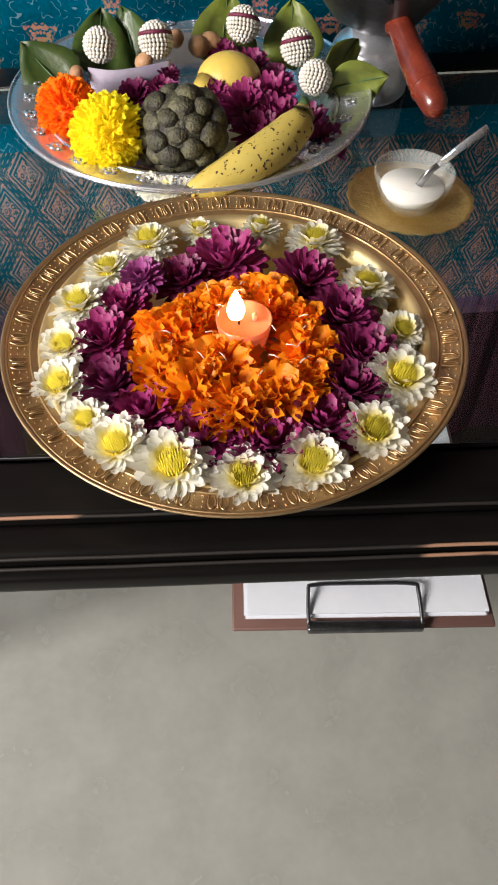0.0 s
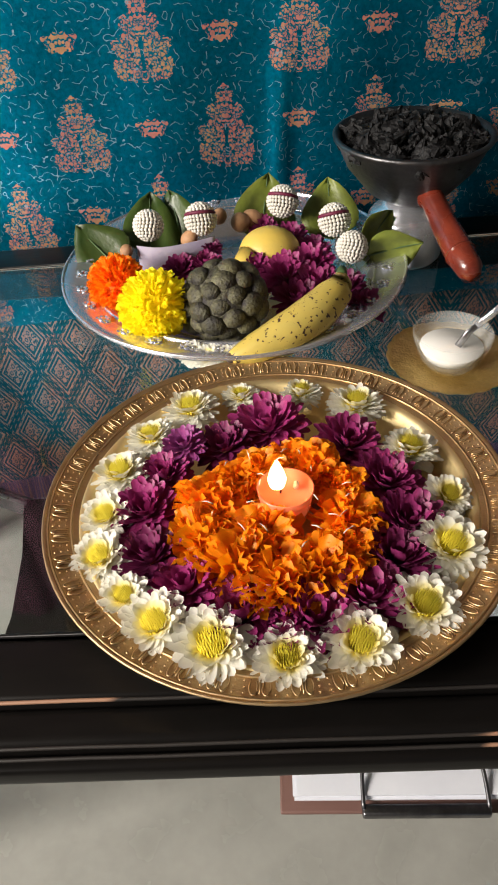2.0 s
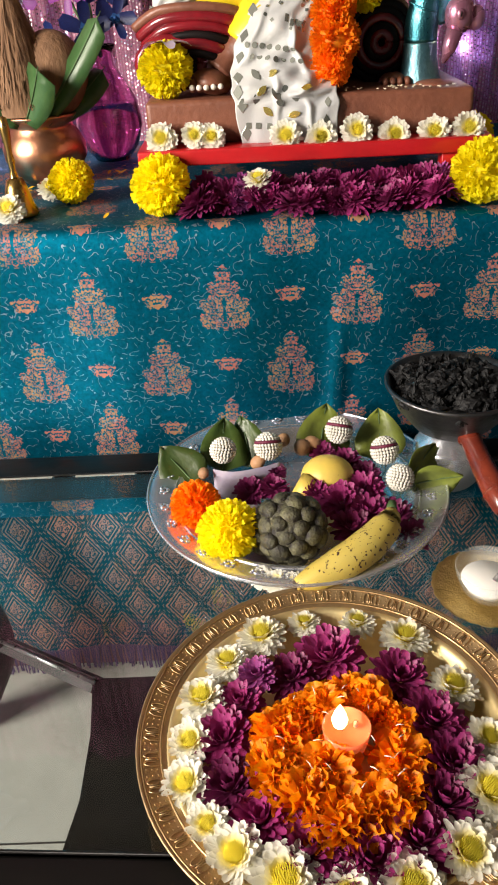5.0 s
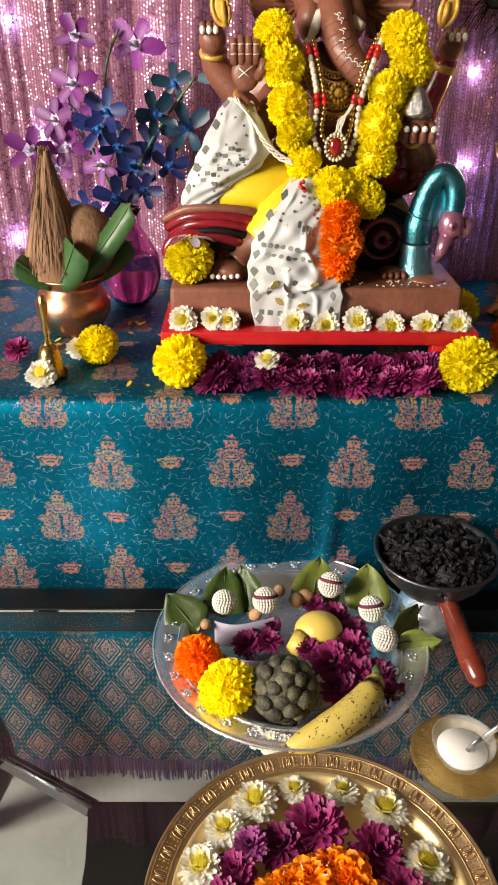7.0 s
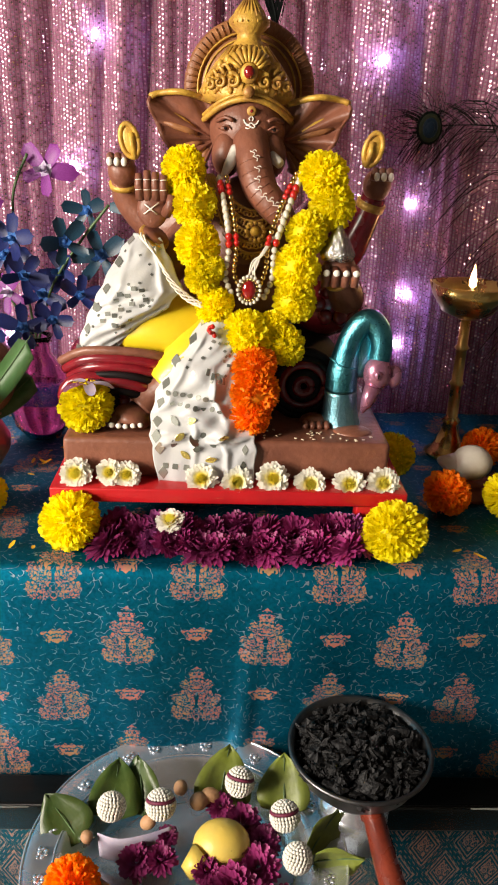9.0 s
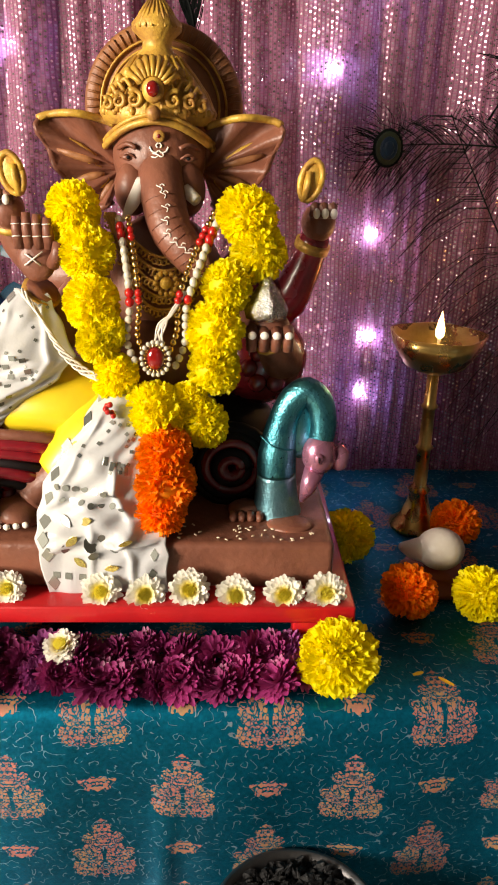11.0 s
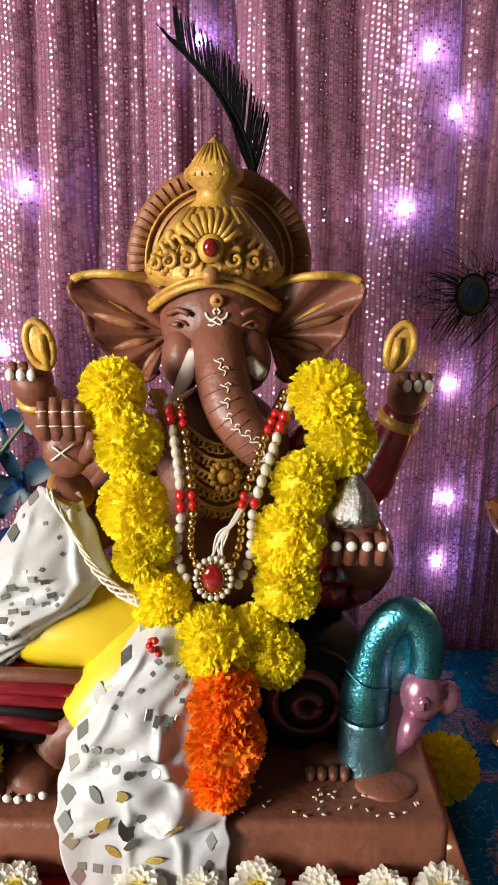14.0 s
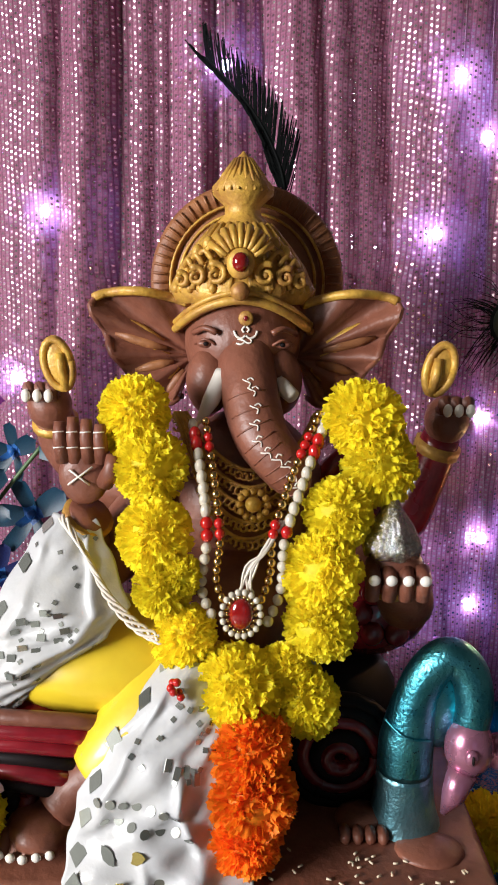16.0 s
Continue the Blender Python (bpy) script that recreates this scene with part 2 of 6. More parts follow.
M_BROCADE, M_NET = brocade(), sequin_net()
# dark buff so that the unseen walls and ceiling bounce little light
M_WALL = mk("unseen_wall_dark_buff", (0.13, 0.11, 0.09), (0.11, 0.095, 0.08), 0.8, scale=5, bump=0.15)
M_FLOOR = mk("grey_polished_floor_tile", (0.36, 0.36, 0.33), (0.29, 0.29, 0.265), 0.25, scale=16, bump=0.04, bscale=40)
M_BLACK = mk("black_lacquered_wood", (0.0030, 0.0028, 0.0028), (0.008, 0.007, 0.0065), 0.34, scale=22, bump=0.12, bscale=90, stretch=(0.25, 1, 1), gloss=0.12)
M_WORN = mk("worn_wood_edge", (0.022, 0.018, 0.016), (0.015, 0.013, 0.012), 0.5, scale=18, stretch=(0.3, 1, 1), spots=(22, 0.565, (0.34, 0.19, 0.12)))
M_STEEL = mk("brushed_steel_strip", (0.5, 0.5, 0.52), (0.4, 0.4, 0.42), 0.3, 1.0, scale=50)
M_GLASS = glass_mat("table_glass", (0.86, 0.91, 0.90))
M_CLEAR = glass_mat("clear_glass")
M_BOWLGLASS, bnt, bpb = node_mat("thin_bowl_glass")
bpb.inputs["Base Color"].default_value, bpb.inputs["Roughness"].default_value = (0.75, 0.78, 0.76, 1), 0.06
btr, bms = bnt.nodes.new("ShaderNodeBsdfTransparent"), bnt.nodes.new("ShaderNodeMixShader")
bms.inputs[0].default_value = 0.16
bnt.links.new(btr.outputs[0], bms.inputs[1])
bnt.links.new(bpb.outputs[0], bms.inputs[2])
bnt.links.new(bms.outputs[0], bnt.nodes["Material Output"].inputs[0])
M_PURGLASS = glass_mat("purple_tinted_clear_glass", (0.80, 0.42, 0.70), 0.03)
M_BRASS = mk("polished_brass", (0.97, 0.82, 0.46), (0.88, 0.70, 0.35), 0.54, 1.0, scale=25, bump=0.06, bscale=200)
M_BRASS_D = mk("aged_brass_rim", (0.68, 0.50, 0.28), (0.50, 0.35, 0.18), 0.46, 1.0, scale=30, bump=0.25, bscale=160)
M_BRASS_L = mk("old_yellow_brass", (0.66, 0.45, 0.16), (0.48, 0.30, 0.09), 0.28, 1.0, scale=30, bump=0.1, bscale=120)
M_GOLD = mk("embossed_gold_tin", (0.84, 0.66, 0.30), (0.64, 0.46, 0.17), 0.48, 1.0, scale=60, bump=0.5, bscale=420)
M_SILVER = mk("pressed_silver_steel", (0.84, 0.86, 0.92), (0.70, 0.72, 0.79), 0.26, 0.85, scale=18, bump=0.12, bscale=90)
M_EMBOSS = mk("embossed_silver", (0.82, 0.84, 0.9), (0.6, 0.63, 0.7), 0.2, 0.8, scale=70, bump=0.9, bscale=150)
M_IRON = mk("dark_hammered_metal", (0.16, 0.16, 0.165), (0.08, 0.08, 0.085), 0.42, 1.0, scale=35, bump=0.25)
M_COAL = mk("charcoal", (0.0025, 0.0025, 0.003), (0.010, 0.010, 0.011), 0.6, scale=140, bump=1.0, bscale=320, rnd=0.6, rvar=0.25, gloss=0.3)
M_HANDLE = mk("turned_red_wood", (0.20, 0.032, 0.015), (0.09, 0.014, 0.009), 0.28, scale=40, stretch=(1, 1, 3), coat=0.5, bump=0.1)
M_MILK = mk("milk", (0.84, 0.83, 0.79), (0.80, 0.79, 0.75), 0.25, scale=10)
M_YEL = mk("yellow_marigold_petal", (1.0, 0.92, 0.010), (1.0, 0.86, 0.008), 0.6, scale=70, rnd=0.11, thin=0.5)
M_ORA = mk("orange_marigold_petal", (1.0, 0.34, 0.003), (1.0, 0.26, 0.002), 0.6, scale=70, rnd=0.08, thin=0.45)
M_AMB = mk("amber_marigold_petal", (1.0, 0.42, 0.003), (1.0, 0.30, 0.002), 0.5, scale=50, rnd=0.10, thin=0.45)
M_PUR = mk("magenta_mum_petal", (0.20, 0.010, 0.085), (0.36, 0.045, 0.19), 0.5, scale=60, rnd=0.32, thin=0.22)
M_LILAC = mk("lilac_mum_petal", (0.42, 0.10, 0.33), (0.30, 0.05, 0.22), 0.5, scale=60, thin=0.25)
M_WHITE = mk("white_mum_petal", (0.92, 0.91, 0.86), (0.90, 0.89, 0.78), 0.55, scale=60, rnd=0.03, thin=0.36)
wnt = M_WHITE.node_tree
wtc, (wx, wy, wz) = coords(wnt)
wb = wnt.nodes["Principled BSDF"]
plain_ = wb.inputs["Base Color"].links[0].from_socket
near_ = (((wx * wx + wy * wy).op("SQRT") - 0.26) / 0.26).max(0.0).min(1.0)
wcol = mixed(wnt, near_, (0.90, 0.78, 0.16), plain_)
wnt.links.new(wcol, wb.inputs["Base Color"])
for n_ in wnt.nodes:
    if n_.bl_idname == "ShaderNodeBsdfTranslucent":
        wnt.links.new(wcol, n_.inputs[0])
M_CENTRE = mk("yellow_mum_centre", (0.84, 0.74, 0.05), (0.74, 0.58, 0.03), 0.7, scale=150, rnd=0.15)
M_LEAF = mk("betel_leaf", (0.030, 0.065, 0.014), (0.075, 0.11, 0.02), 0.4, scale=30, rnd=0.35, thin=0.15, bump=0.3)
M_LEAF_P = mk("pale_yellowing_leaf", (0.27, 0.33, 0.045), (0.12, 0.14, 0.035), 0.45, scale=26, rnd=0.2, thin=0.25, bump=0.3)
M_MANGO = mk("mango_leaf", (0.035, 0.10, 0.028), (0.07, 0.15, 0.05), 0.4, scale=30, thin=0.12, bump=0.2)
M_BANANA = mk("speckled_banana_skin", (0.62, 0.46, 0.08), (0.50, 0.40, 0.10), 0.5, scale=25, bump=0.15, spots=(260, 0.61, (0.05, 0.025, 0.015)))
M_CUSTARD = mk("custard_apple_skin", (0.11, 0.105, 0.055), (0.020, 0.016, 0.016), 0.6, scale=90, bump=0.8, rnd=0.55, spread=0.3)
M_FRUIT = mk("yellow_fruit_skin", (0.70, 0.50, 0.09), (0.60, 0.45, 0.10), 0.45, scale=30, bump=0.15, spots=(60, 0.66, (0.2, 0.12, 0.03)))
M_NUT = mk("nut_shell", (0.42, 0.24, 0.12), (0.28, 0.14, 0.07), 0.6, scale=60, bump=0.3, rnd=0.2)
M_NOTE = mk("violet_bank_note_paper", (0.33, 0.29, 0.42), (0.42, 0.38, 0.46), 0.7, scale=45, bump=0.2)
M_PEARL = mk("pearl_bead", (0.74, 0.72, 0.66), (0.66, 0.62, 0.54), 0.22, scale=60, coat=0.6)
M_PEARL_C = mk("cream_pearl", (0.60, 0.56, 0.46), (0.50, 0.45, 0.36), 0.16, scale=60, coat=0.8)
M_THREAD = mk("maroon_thread", (0.16, 0.012, 0.05), (0.1, 0.01, 0.03), 0.6, scale=90)
M_DARKBALL = mk("dark_core", (0.10, 0.07, 0.06), (0.05, 0.035, 0.03), 0.7, scale=90)
M_PAPER = mk("white_paper", (0.74, 0.76, 0.82), (0.68, 0.70, 0.77), 0.7, scale=20, bump=0.1)
M_BOARD = mk("brown_hardboard", (0.16, 0.085, 0.07), (0.11, 0.055, 0.045), 0.5, scale=20, stretch=(0.2, 1, 1))
M_CLIP = mk("dark_spring_steel", (0.20, 0.20, 0.21), (0.10, 0.10, 0.105), 0.35, 1.0, scale=60)
M_RED = mk("red_painted_wood", (0.50, 0.010, 0.014), (0.36, 0.006, 0.010), 0.35, scale=25, bump=0.1, coat=0.3)
M_CLAY = mk("brown_painted_clay", (0.235, 0.088, 0.052), (0.145, 0.050, 0.029), 0.44, scale=24, bump=0.45, bscale=140, spread=0.4)
M_IDOLGOLD = mk("antique_gold_paint", (0.70, 0.44, 0.06), (0.30, 0.13, 0.035), 0.45, 0.12, scale=55, bump=0.35)
M_DUSTED = mk("gold_dusted_clay", (0.34, 0.145, 0.050), (0.19, 0.07, 0.032), 0.5, 0.05, scale=30, bump=0.45, bscale=140, spread=0.4)
M_IDOLYEL = mk("yellow_painted_dhoti", (0.78, 0.60, 0.02), (0.68, 0.48, 0.015), 0.4, scale=16, bump=0.1, coat=0.2)
M_IDOLRED = mk("maroon_lacquer", (0.26, 0.012, 0.020), (0.07, 0.005, 0.009), 0.25, scale=20, coat=0.3)
M_TEAL = mk("metallic_teal_paint", (0.008, 0.13, 0.20), (0.14, 0.50, 0.58), 0.30, 1.0, scale=20, bump=0.4, bscale=420, spots=(420, 0.66, (0.005, 0.02, 0.05)))
M_PALET = mk("pale_metallic_teal_paint", (0.04, 0.22, 0.30), (0.30, 0.56, 0.63), 0.32, 0.95, scale=26, bump=0.35, bscale=420)
M_PINKM = mk("metallic_pink_paint", (0.42, 0.16, 0.26), (0.50, 0.24, 0.34), 0.28, 0.7, scale=45)
M_TUSK = mk("white_paint", (0.80, 0.77, 0.70), (0.72, 0.68, 0.60), 0.4, scale=60)
M_GEM = mk("red_glass_gem", (0.26, 0.008, 0.007), (0.14, 0.005, 0.005), 0.12, scale=90, coat=1.0)
M_DARK = mk("matt_black", (0.005, 0.004, 0.0045), (0.010, 0.006, 0.0065), 0.6, scale=40, gloss=0.15)
M_SHAWL = mk("white_satin_shawl", (0.63, 0.63, 0.605), (0.54, 0.55, 0.57), 0.42, scale=14, bump=0.10, bscale=420, thin=0.15)
M_MIRROR = mk("mirror_piece", (0.46, 0.48, 0.43), (0.20, 0.21, 0.185), 0.2, 0.6, scale=60, rnd=0.5, rvar=0.1)
M_MIRROR_G = mk("gilt_mirror_piece", (0.75, 0.62, 0.18), (0.5, 0.38, 0.10), 0.2, 0.8, scale=60, rnd=0.4)
M_GOLDB = mk("gold_plated_bead", (0.78, 0.56, 0.24), (0.6, 0.4, 0.14), 0.18, 1.0, scale=90)
M_REDB = mk("red_bead", (0.50, 0.010, 0.008), (0.38, 0.008, 0.006), 0.25, scale=80, coat=0.6)
M_STONES = mk("silver_stone_setting", (0.75, 0.73, 0.68), (0.4, 0.38, 0.34), 0.18, 1.0, scale=150, bump=1.0, bscale=500)
M_COPPER = mk("polished_copper", (0.72, 0.36, 0.22), (0.55, 0.26, 0.15), 0.33, 1.0, scale=25, bump=0.3, bscale=60, spots=(22, 0.64, (0.55, 0.20, 0.03)))
M_COIR = mk("coconut_fibre", (0.30, 0.165, 0.085), (0.13, 0.065, 0.034), 0.85, scale=60, bump=0.8, bscale=220, stretch=(1, 1, 0.2))
M_VASE = glass_mat("purple_tinted_water", (0.86, 0.60, 0.80))
M_STEM = mk("green_stem", (0.09, 0.16, 0.06), (0.05, 0.10, 0.03), 0.5, scale=60)
M_ORCH = mk("orchid_purple", (0.12, 0.006, 0.14), (0.26, 0.05, 0.28), 0.5, scale=55, thin=0.2, rnd=0.25)
M_ORCHB = mk("orchid_dyed_blue", (0.007, 0.004, 0.06), (0.014, 0.035, 0.17), 0.45, scale=48, thin=0.15, rnd=0.3)
M_ORCHT = mk("orchid_dyed_teal", (0.005, 0.008, 0.045), (0.010, 0.07, 0.10), 0.45, scale=48, thin=0.15, rnd=0.3)
M_ORCHC = mk("orchid_lip_pale", (0.62, 0.50, 0.58), (0.45, 0.42, 0.66), 0.5, scale=90, thin=0.2)
M_ORCHK = mk("orchid_throat_blue", (0.02, 0.20, 0.46), (0.05, 0.07, 0.36), 0.5, scale=90, thin=0.2)
M_BARB = mk("dark_feather_barb", (0.0025, 0.0025, 0.003), (0.004, 0.006, 0.005), 0.7, scale=60, gloss=0.08)
M_EYE1 = mk("feather_eye_bronze", (0.025, 0.022, 0.010), (0.010, 0.022, 0.014), 0.6, 0.0, scale=90, gloss=0.15)
M_EYE2 = mk("feather_eye_blue", (0.002, 0.006, 0.022), (0.003, 0.018, 0.035), 0.5, 0.0, scale=90, gloss=0.2)
M_CONCH = mk("conch_shell", (0.74, 0.69, 0.60), (0.60, 0.52, 0.42), 0.4, scale=30, bump=0.3)
M_TERRA = mk("red_clay_stand", (0.30, 0.07, 0.035), (0.20, 0.05, 0.03), 0.6, scale=40)
# faint emission stands in for flame light soaking through the wax
M_WAX = mk("translucent_wax_with_own_glow", (0.85, 0.24, 0.11), (0.72, 0.16, 0.07), 0.25, scale=30, thin=0.3, glow=(1.0, 0.30, 0.10, 0.22))
M_FLAME = mk("flame", (1, 0.8, 0.4), (1, 0.7, 0.3), 0.9, glow=(1.0, 0.60, 0.22, 13))
M_LED = mk("fairy_light_bulb", (1, 1, 1), (1, 1, 1), 0.3, glow=(0.80, 0.78, 1.0, 80))
M_WIRE = mk("thin_clear_wire", (0.45, 0.28, 0.36), (0.4, 0.24, 0.3), 0.4)
M_RICE = mk("rice_grain", (0.72, 0.62, 0.45), (0.6, 0.5, 0.35), 0.6)
M_YPETAL = mk("fallen_yellow_petal", (0.80, 0.55, 0.02), (0.7, 0.4, 0.01), 0.6, scale=90)
M_FRINGE = mk("purple_fringe", (0.05, 0.035, 0.10), (0.03, 0.02, 0.06), 0.7, scale=120, stretch=(3, 3, 0.3))


# ---- mesh helpers ----
class Mesh:
    """Vertices and faces gathered from several forms."""

    def __init__(self):
        self.v, self.f, self.m = [], [], []

    def add(self, verts, faces, mi=0):
        k = len(self.v)
        self.v += [tuple(p) for p in verts]
        self.f += [tuple(i + k for i in f) for f in faces]
        self.m += [mi] * len(faces)
        return self

    def box(self, lo, hi, mi=0):
        (a, b, c), (d, e, f) = lo, hi
        return self.add([(a, b, c), (d, b, c), (d, e, c), (a, e, c), (a, b, f), (d, b, f), (d, e, f), (a, e, f)],
                        [(3, 2, 1, 0), (4, 5, 6, 7), (0, 1, 5, 4), (1, 2, 6, 5), (2, 3, 7, 6), (3, 0, 4, 7)], mi)

    def lathe(self, prof, seg=48, c=(0, 0, 0), mi=0, wave=None):
        vs, fs = [], []
        for k, (r, z) in enumerate(prof):
            for s in range(seg):
                a = 2 * math.pi * s / seg
                rr = r * (wave(a, k) if wave else 1)
                vs.append((c[0] + rr * math.cos(a), c[1] + rr * math.sin(a), c[2] + z))
        for k in range(len(prof) - 1):
            for s in range(seg):
                t = (s + 1) % seg
                fs.append((k * seg + s, k * seg + t, (k + 1) * seg + t, (k + 1) * seg + s))
        return self.add(vs, fs, mi)

    def ball(self, c, r, seg=16, rings=10, mi=0, rot=None):
        r = (r, r, r) if not hasattr(r, "__len__") else r
        vs, fs = [], []
        for k in range(rings + 1):
            th = math.pi * k / rings
            for s in range(seg):
                a = 2 * math.pi * s / seg
                p = Vector((r[0] * math.sin(th) * math.cos(a), r[1] * math.sin(th) * math.sin(a), r[2] * math.cos(th)))
                if rot:
                    p = rot @ p
                vs.append(p + Vector(c))
        for k in range(rings):
            for s in range(seg):
                t = (s + 1) % seg
                fs.append((k * seg + s, (k + 1) * seg + s, (k + 1) * seg + t, k * seg + t))
        return self.add(vs, fs, mi)

    def tube(self, pts, radii, seg=10, mi=0, flat=1.0):
        pts = [Vector(p) for p in pts]
        radii = radii if hasattr(radii, "__len__") else [radii] * len(pts)
        vs, fs = [], []
        for k, p in enumerate(pts):
            d = (pts[min(k + 1, len(pts) - 1)] - pts[max(k - 1, 0)]).normalized()
            s = d.cross(Vector((0, 1, 0)) if abs(d.y) < 0.9 else Vector((1, 0, 0))).normalized()
            t = s.cross(d)
            for j in range(seg):
                a = 2 * math.pi * j / seg
                vs.append(p + (s * math.cos(a) + t * math.sin(a) * flat) * radii[k])
        for k in range(len(pts) - 1):
            for j in range(seg):
                i = (j + 1) % seg
                fs.append((k * seg + j, k * seg + i, (k + 1) * seg + i, (k + 1) * seg + j))
        fs += [tuple(range(seg))[::-1], tuple(range((len(pts) - 1) * seg, len(pts) * seg))]
        return self.add(vs, fs, mi)

    def sheet(self, rows, mi=0):
        n = len(rows[0])
        return self.add([p for r in rows for p in r],
                        [(k * n + j, k * n + j + 1, (k + 1) * n + j + 1, (k + 1) * n + j) for k in range(len(rows) - 1) for j in range(n - 1)], mi)

    def data(self, name, mats, smooth=True):
        me = bpy.data.meshes.new(name)
        me.from_pydata(self.v, [], self.f)
        for mt in mats if isinstance(mats, (list, tuple)) else [mats]:
            me.materials.append(mt)
        me.polygons.foreach_set("material_index", self.m)
        me.polygons.foreach_set("use_smooth", [smooth] * len(self.f))
        me.update()
        return me


def smooth_line(pts, n=6):
    """More points along a bent line."""
    P = [Vector(p) for p in pts]
    out = []
    for k in range(len(P) - 1):
        a, b, c, d = P[max(k - 1, 0)], P[k], P[k + 1], P[min(k + 2, len(P) - 1)]
        for j in range(n):
            t = j / n
            out.append(0.5 * (2 * b + (c - a) * t + (2 * a - 5 * b + 4 * c - d) * t * t + (3 * b - a - 3 * c + d) * t ** 3))
    return out + [P[-1]]


def spread_radii(radii, n):
    k = np.linspace(0, len(radii) - 1, n)
    return list(np.interp(k, range(len(radii)), radii))


def part(name, me, parent, label="", m=None, mats=None, smooth=True):
    if isinstance(me, Mesh):
        me = me.data(name, mats, smooth)
    ob = new(name, me)
    ob.parent = parent
    if m is not None:
        ob.matrix_basis = m
    return tagged(ob, label=label)


def thing(name, label, category, at=(0, 0, 0), group="", kind="", rot=(0, 0, 0)):
    ob = new(name)
    ob.empty_display_size = 0.02
    ob.matrix_basis = pose(*at, *rot)
    return tagged(ob, label, category, group, kind)


def solo(name, me, mats, label, category, at=(0, 0, 0), group="", kind="", smooth=True, rot=(0, 0, 0)):
    if isinstance(me, Mesh):
        me = me.data(name, mats, smooth)
    ob = new(name, me)
    ob.matrix_basis = pose(*at, *rot)
    return tagged(ob, label, category, group, kind)


def setting(name, me, mats, label, smooth=False):
    return solo(name, me, mats, label, name.split("_")[0], kind="structure", smooth=smooth)


rng = random.Random(7)


def bevelled(lo, hi, w=0.003, seg=2):
    bm = bmesh.new()
    bmesh.ops.create_cube(bm, size=1)
    for v in bm.verts:
        v.co = [lo[i] + (v.co[i] + 0.5) * (hi[i] - lo[i]) for i in range(3)]
    bmesh.ops.bevel(bm, geom=bm.edges[:], offset=w, segments=seg, affect="EDGES", profile=0.6)
    return bm


def bm_part(name, bm, mat_, parent, label="", smooth=True):
    me = bpy.data.meshes.new(name)
    bm.to_mesh(me)
    bm.free()
    me.materials.append(mat_)
    for p in me.polygons:
        p.use_smooth = smooth and len(p.vertices) < 40
    return part(name, me, parent, label)

# ---- the room: walls and ceiling are unseen, dark to hold down fill ----
setting("floor", Mesh().box((-2.2, -3, -0.1), (2.2, 1.4, 0)), M_FLOOR, "grey polished stone-tiled floor with a soft sheen")
for k_ in range(-3, 4):
    setting("floor_joint", Mesh().box((-2.0, k_ * 0.6 - 0.381, 0.0002), (2.0, k_ * 0.6 - 0.379, 0.0012)), M_WORN, "thin dark joint between floor tiles")
setting("ceiling", Mesh().box((-2.2, -3, 2.6), (2.2, 1.4, 2.7)), M_WALL, "unseen plain ceiling, kept dark to cut fill light")
setting("wall_north", Mesh().box((-2.2, 1.2, 0), (2.2, 1.4, 2.6)), M_WALL, "unseen dark buff wall behind the curtain")
setting("wall_east", Mesh().box((2.0, -2.8, 0), (2.2, 1.2, 2.6)), M_WALL, "unseen dark buff side wall")
w = Mesh().box((-2.2, -2.8, 0), (-2.0, -1.45, 2.6)).box((-2.2, -0.15, 0), (-2.0, 1.2, 2.6))
w.box((-2.2, -1.45, 0), (-2.0, -0.15, 0.7)).box((-2.2, -1.45, 1.95), (-2.0, -0.15, 2.6))
setting("wall_west", w, M_WALL, "unseen dark buff wall with a window opening")
# unseen wall; its door opening is added to go with the fill lamp
w = Mesh().box((-2.2, -3, 0), (0.4, -2.8, 2.6)).box((1.4, -3, 0), (2.2, -2.8, 2.6)).box((0.4, -3, 2.1), (1.4, -2.8, 2.6))
setting("wall_south", w, M_WALL, "unseen dark buff wall with an added door opening")
setting("ground", Mesh().box((-60, -60, -0.3), (60, 60, -0.12)), M_FLOOR, "paved ground outside the room")

# ---- pink curtain with pleats ----
def curtain_y(x, z):
    """Loose gathered pleats with narrow creases, deepening towards the hem."""
    s = x + 0.010 * math.sin(z * 4.1 + x * 6) + (z - 0.9) * 0.03 * math.sin(x * 13)
    wide = 0.011 * math.sin(s * 43 + 0.9 * math.sin(s * 11))
    pleat = 0.014 * abs(math.sin(s * 47 + 1.3 * math.sin(s * 9 + 0.7))) ** 0.7
    tuck = 0.0045 * abs(math.sin(s * 123 + 2 * math.sin(s * 17)))
    return 0.968 + (wide - pleat - tuck) * (1.05 - 0.12 * (z - 0.6)) + 0.008 * math.sin(x * 4)


rows = []
for k in range(25):
    z = 0.60 + k * 0.045
    rows.append([(-1.1 + j * 2.2 / 699, curtain_y(-1.1 + j * 2.2 / 699, z), z) for j in range(700)])
curtain = solo("curtain", Mesh().sheet(rows), M_NET, "shiny pink sequinned net curtain hanging in loose pleats", "curtain")

LEDS = [(0.260, 1.298), (-0.174, 1.222), (0.213, 1.206), (0.228, 1.352), (0.284, 0.887), (0.276, 0.808), (0.002, 1.359),
        (-0.214, 1.056), (-0.315, 0.810), (-0.425, 1.086), (-0.453, 0.767), (0.275, 1.019), (-0.39, 0.93)]
string_light = thing("string_light", "string of tiny violet-white fairy lights on a thin wire", "string lights")
bulb = Mesh().ball((0, 0, 0), (0.0042, 0.0042, 0.0055), 10, 8).data("bulb", M_LED)
strands = [[9, 10], [1, 7, 8], [6], [3, 2, 11], [0, 4, 5]]
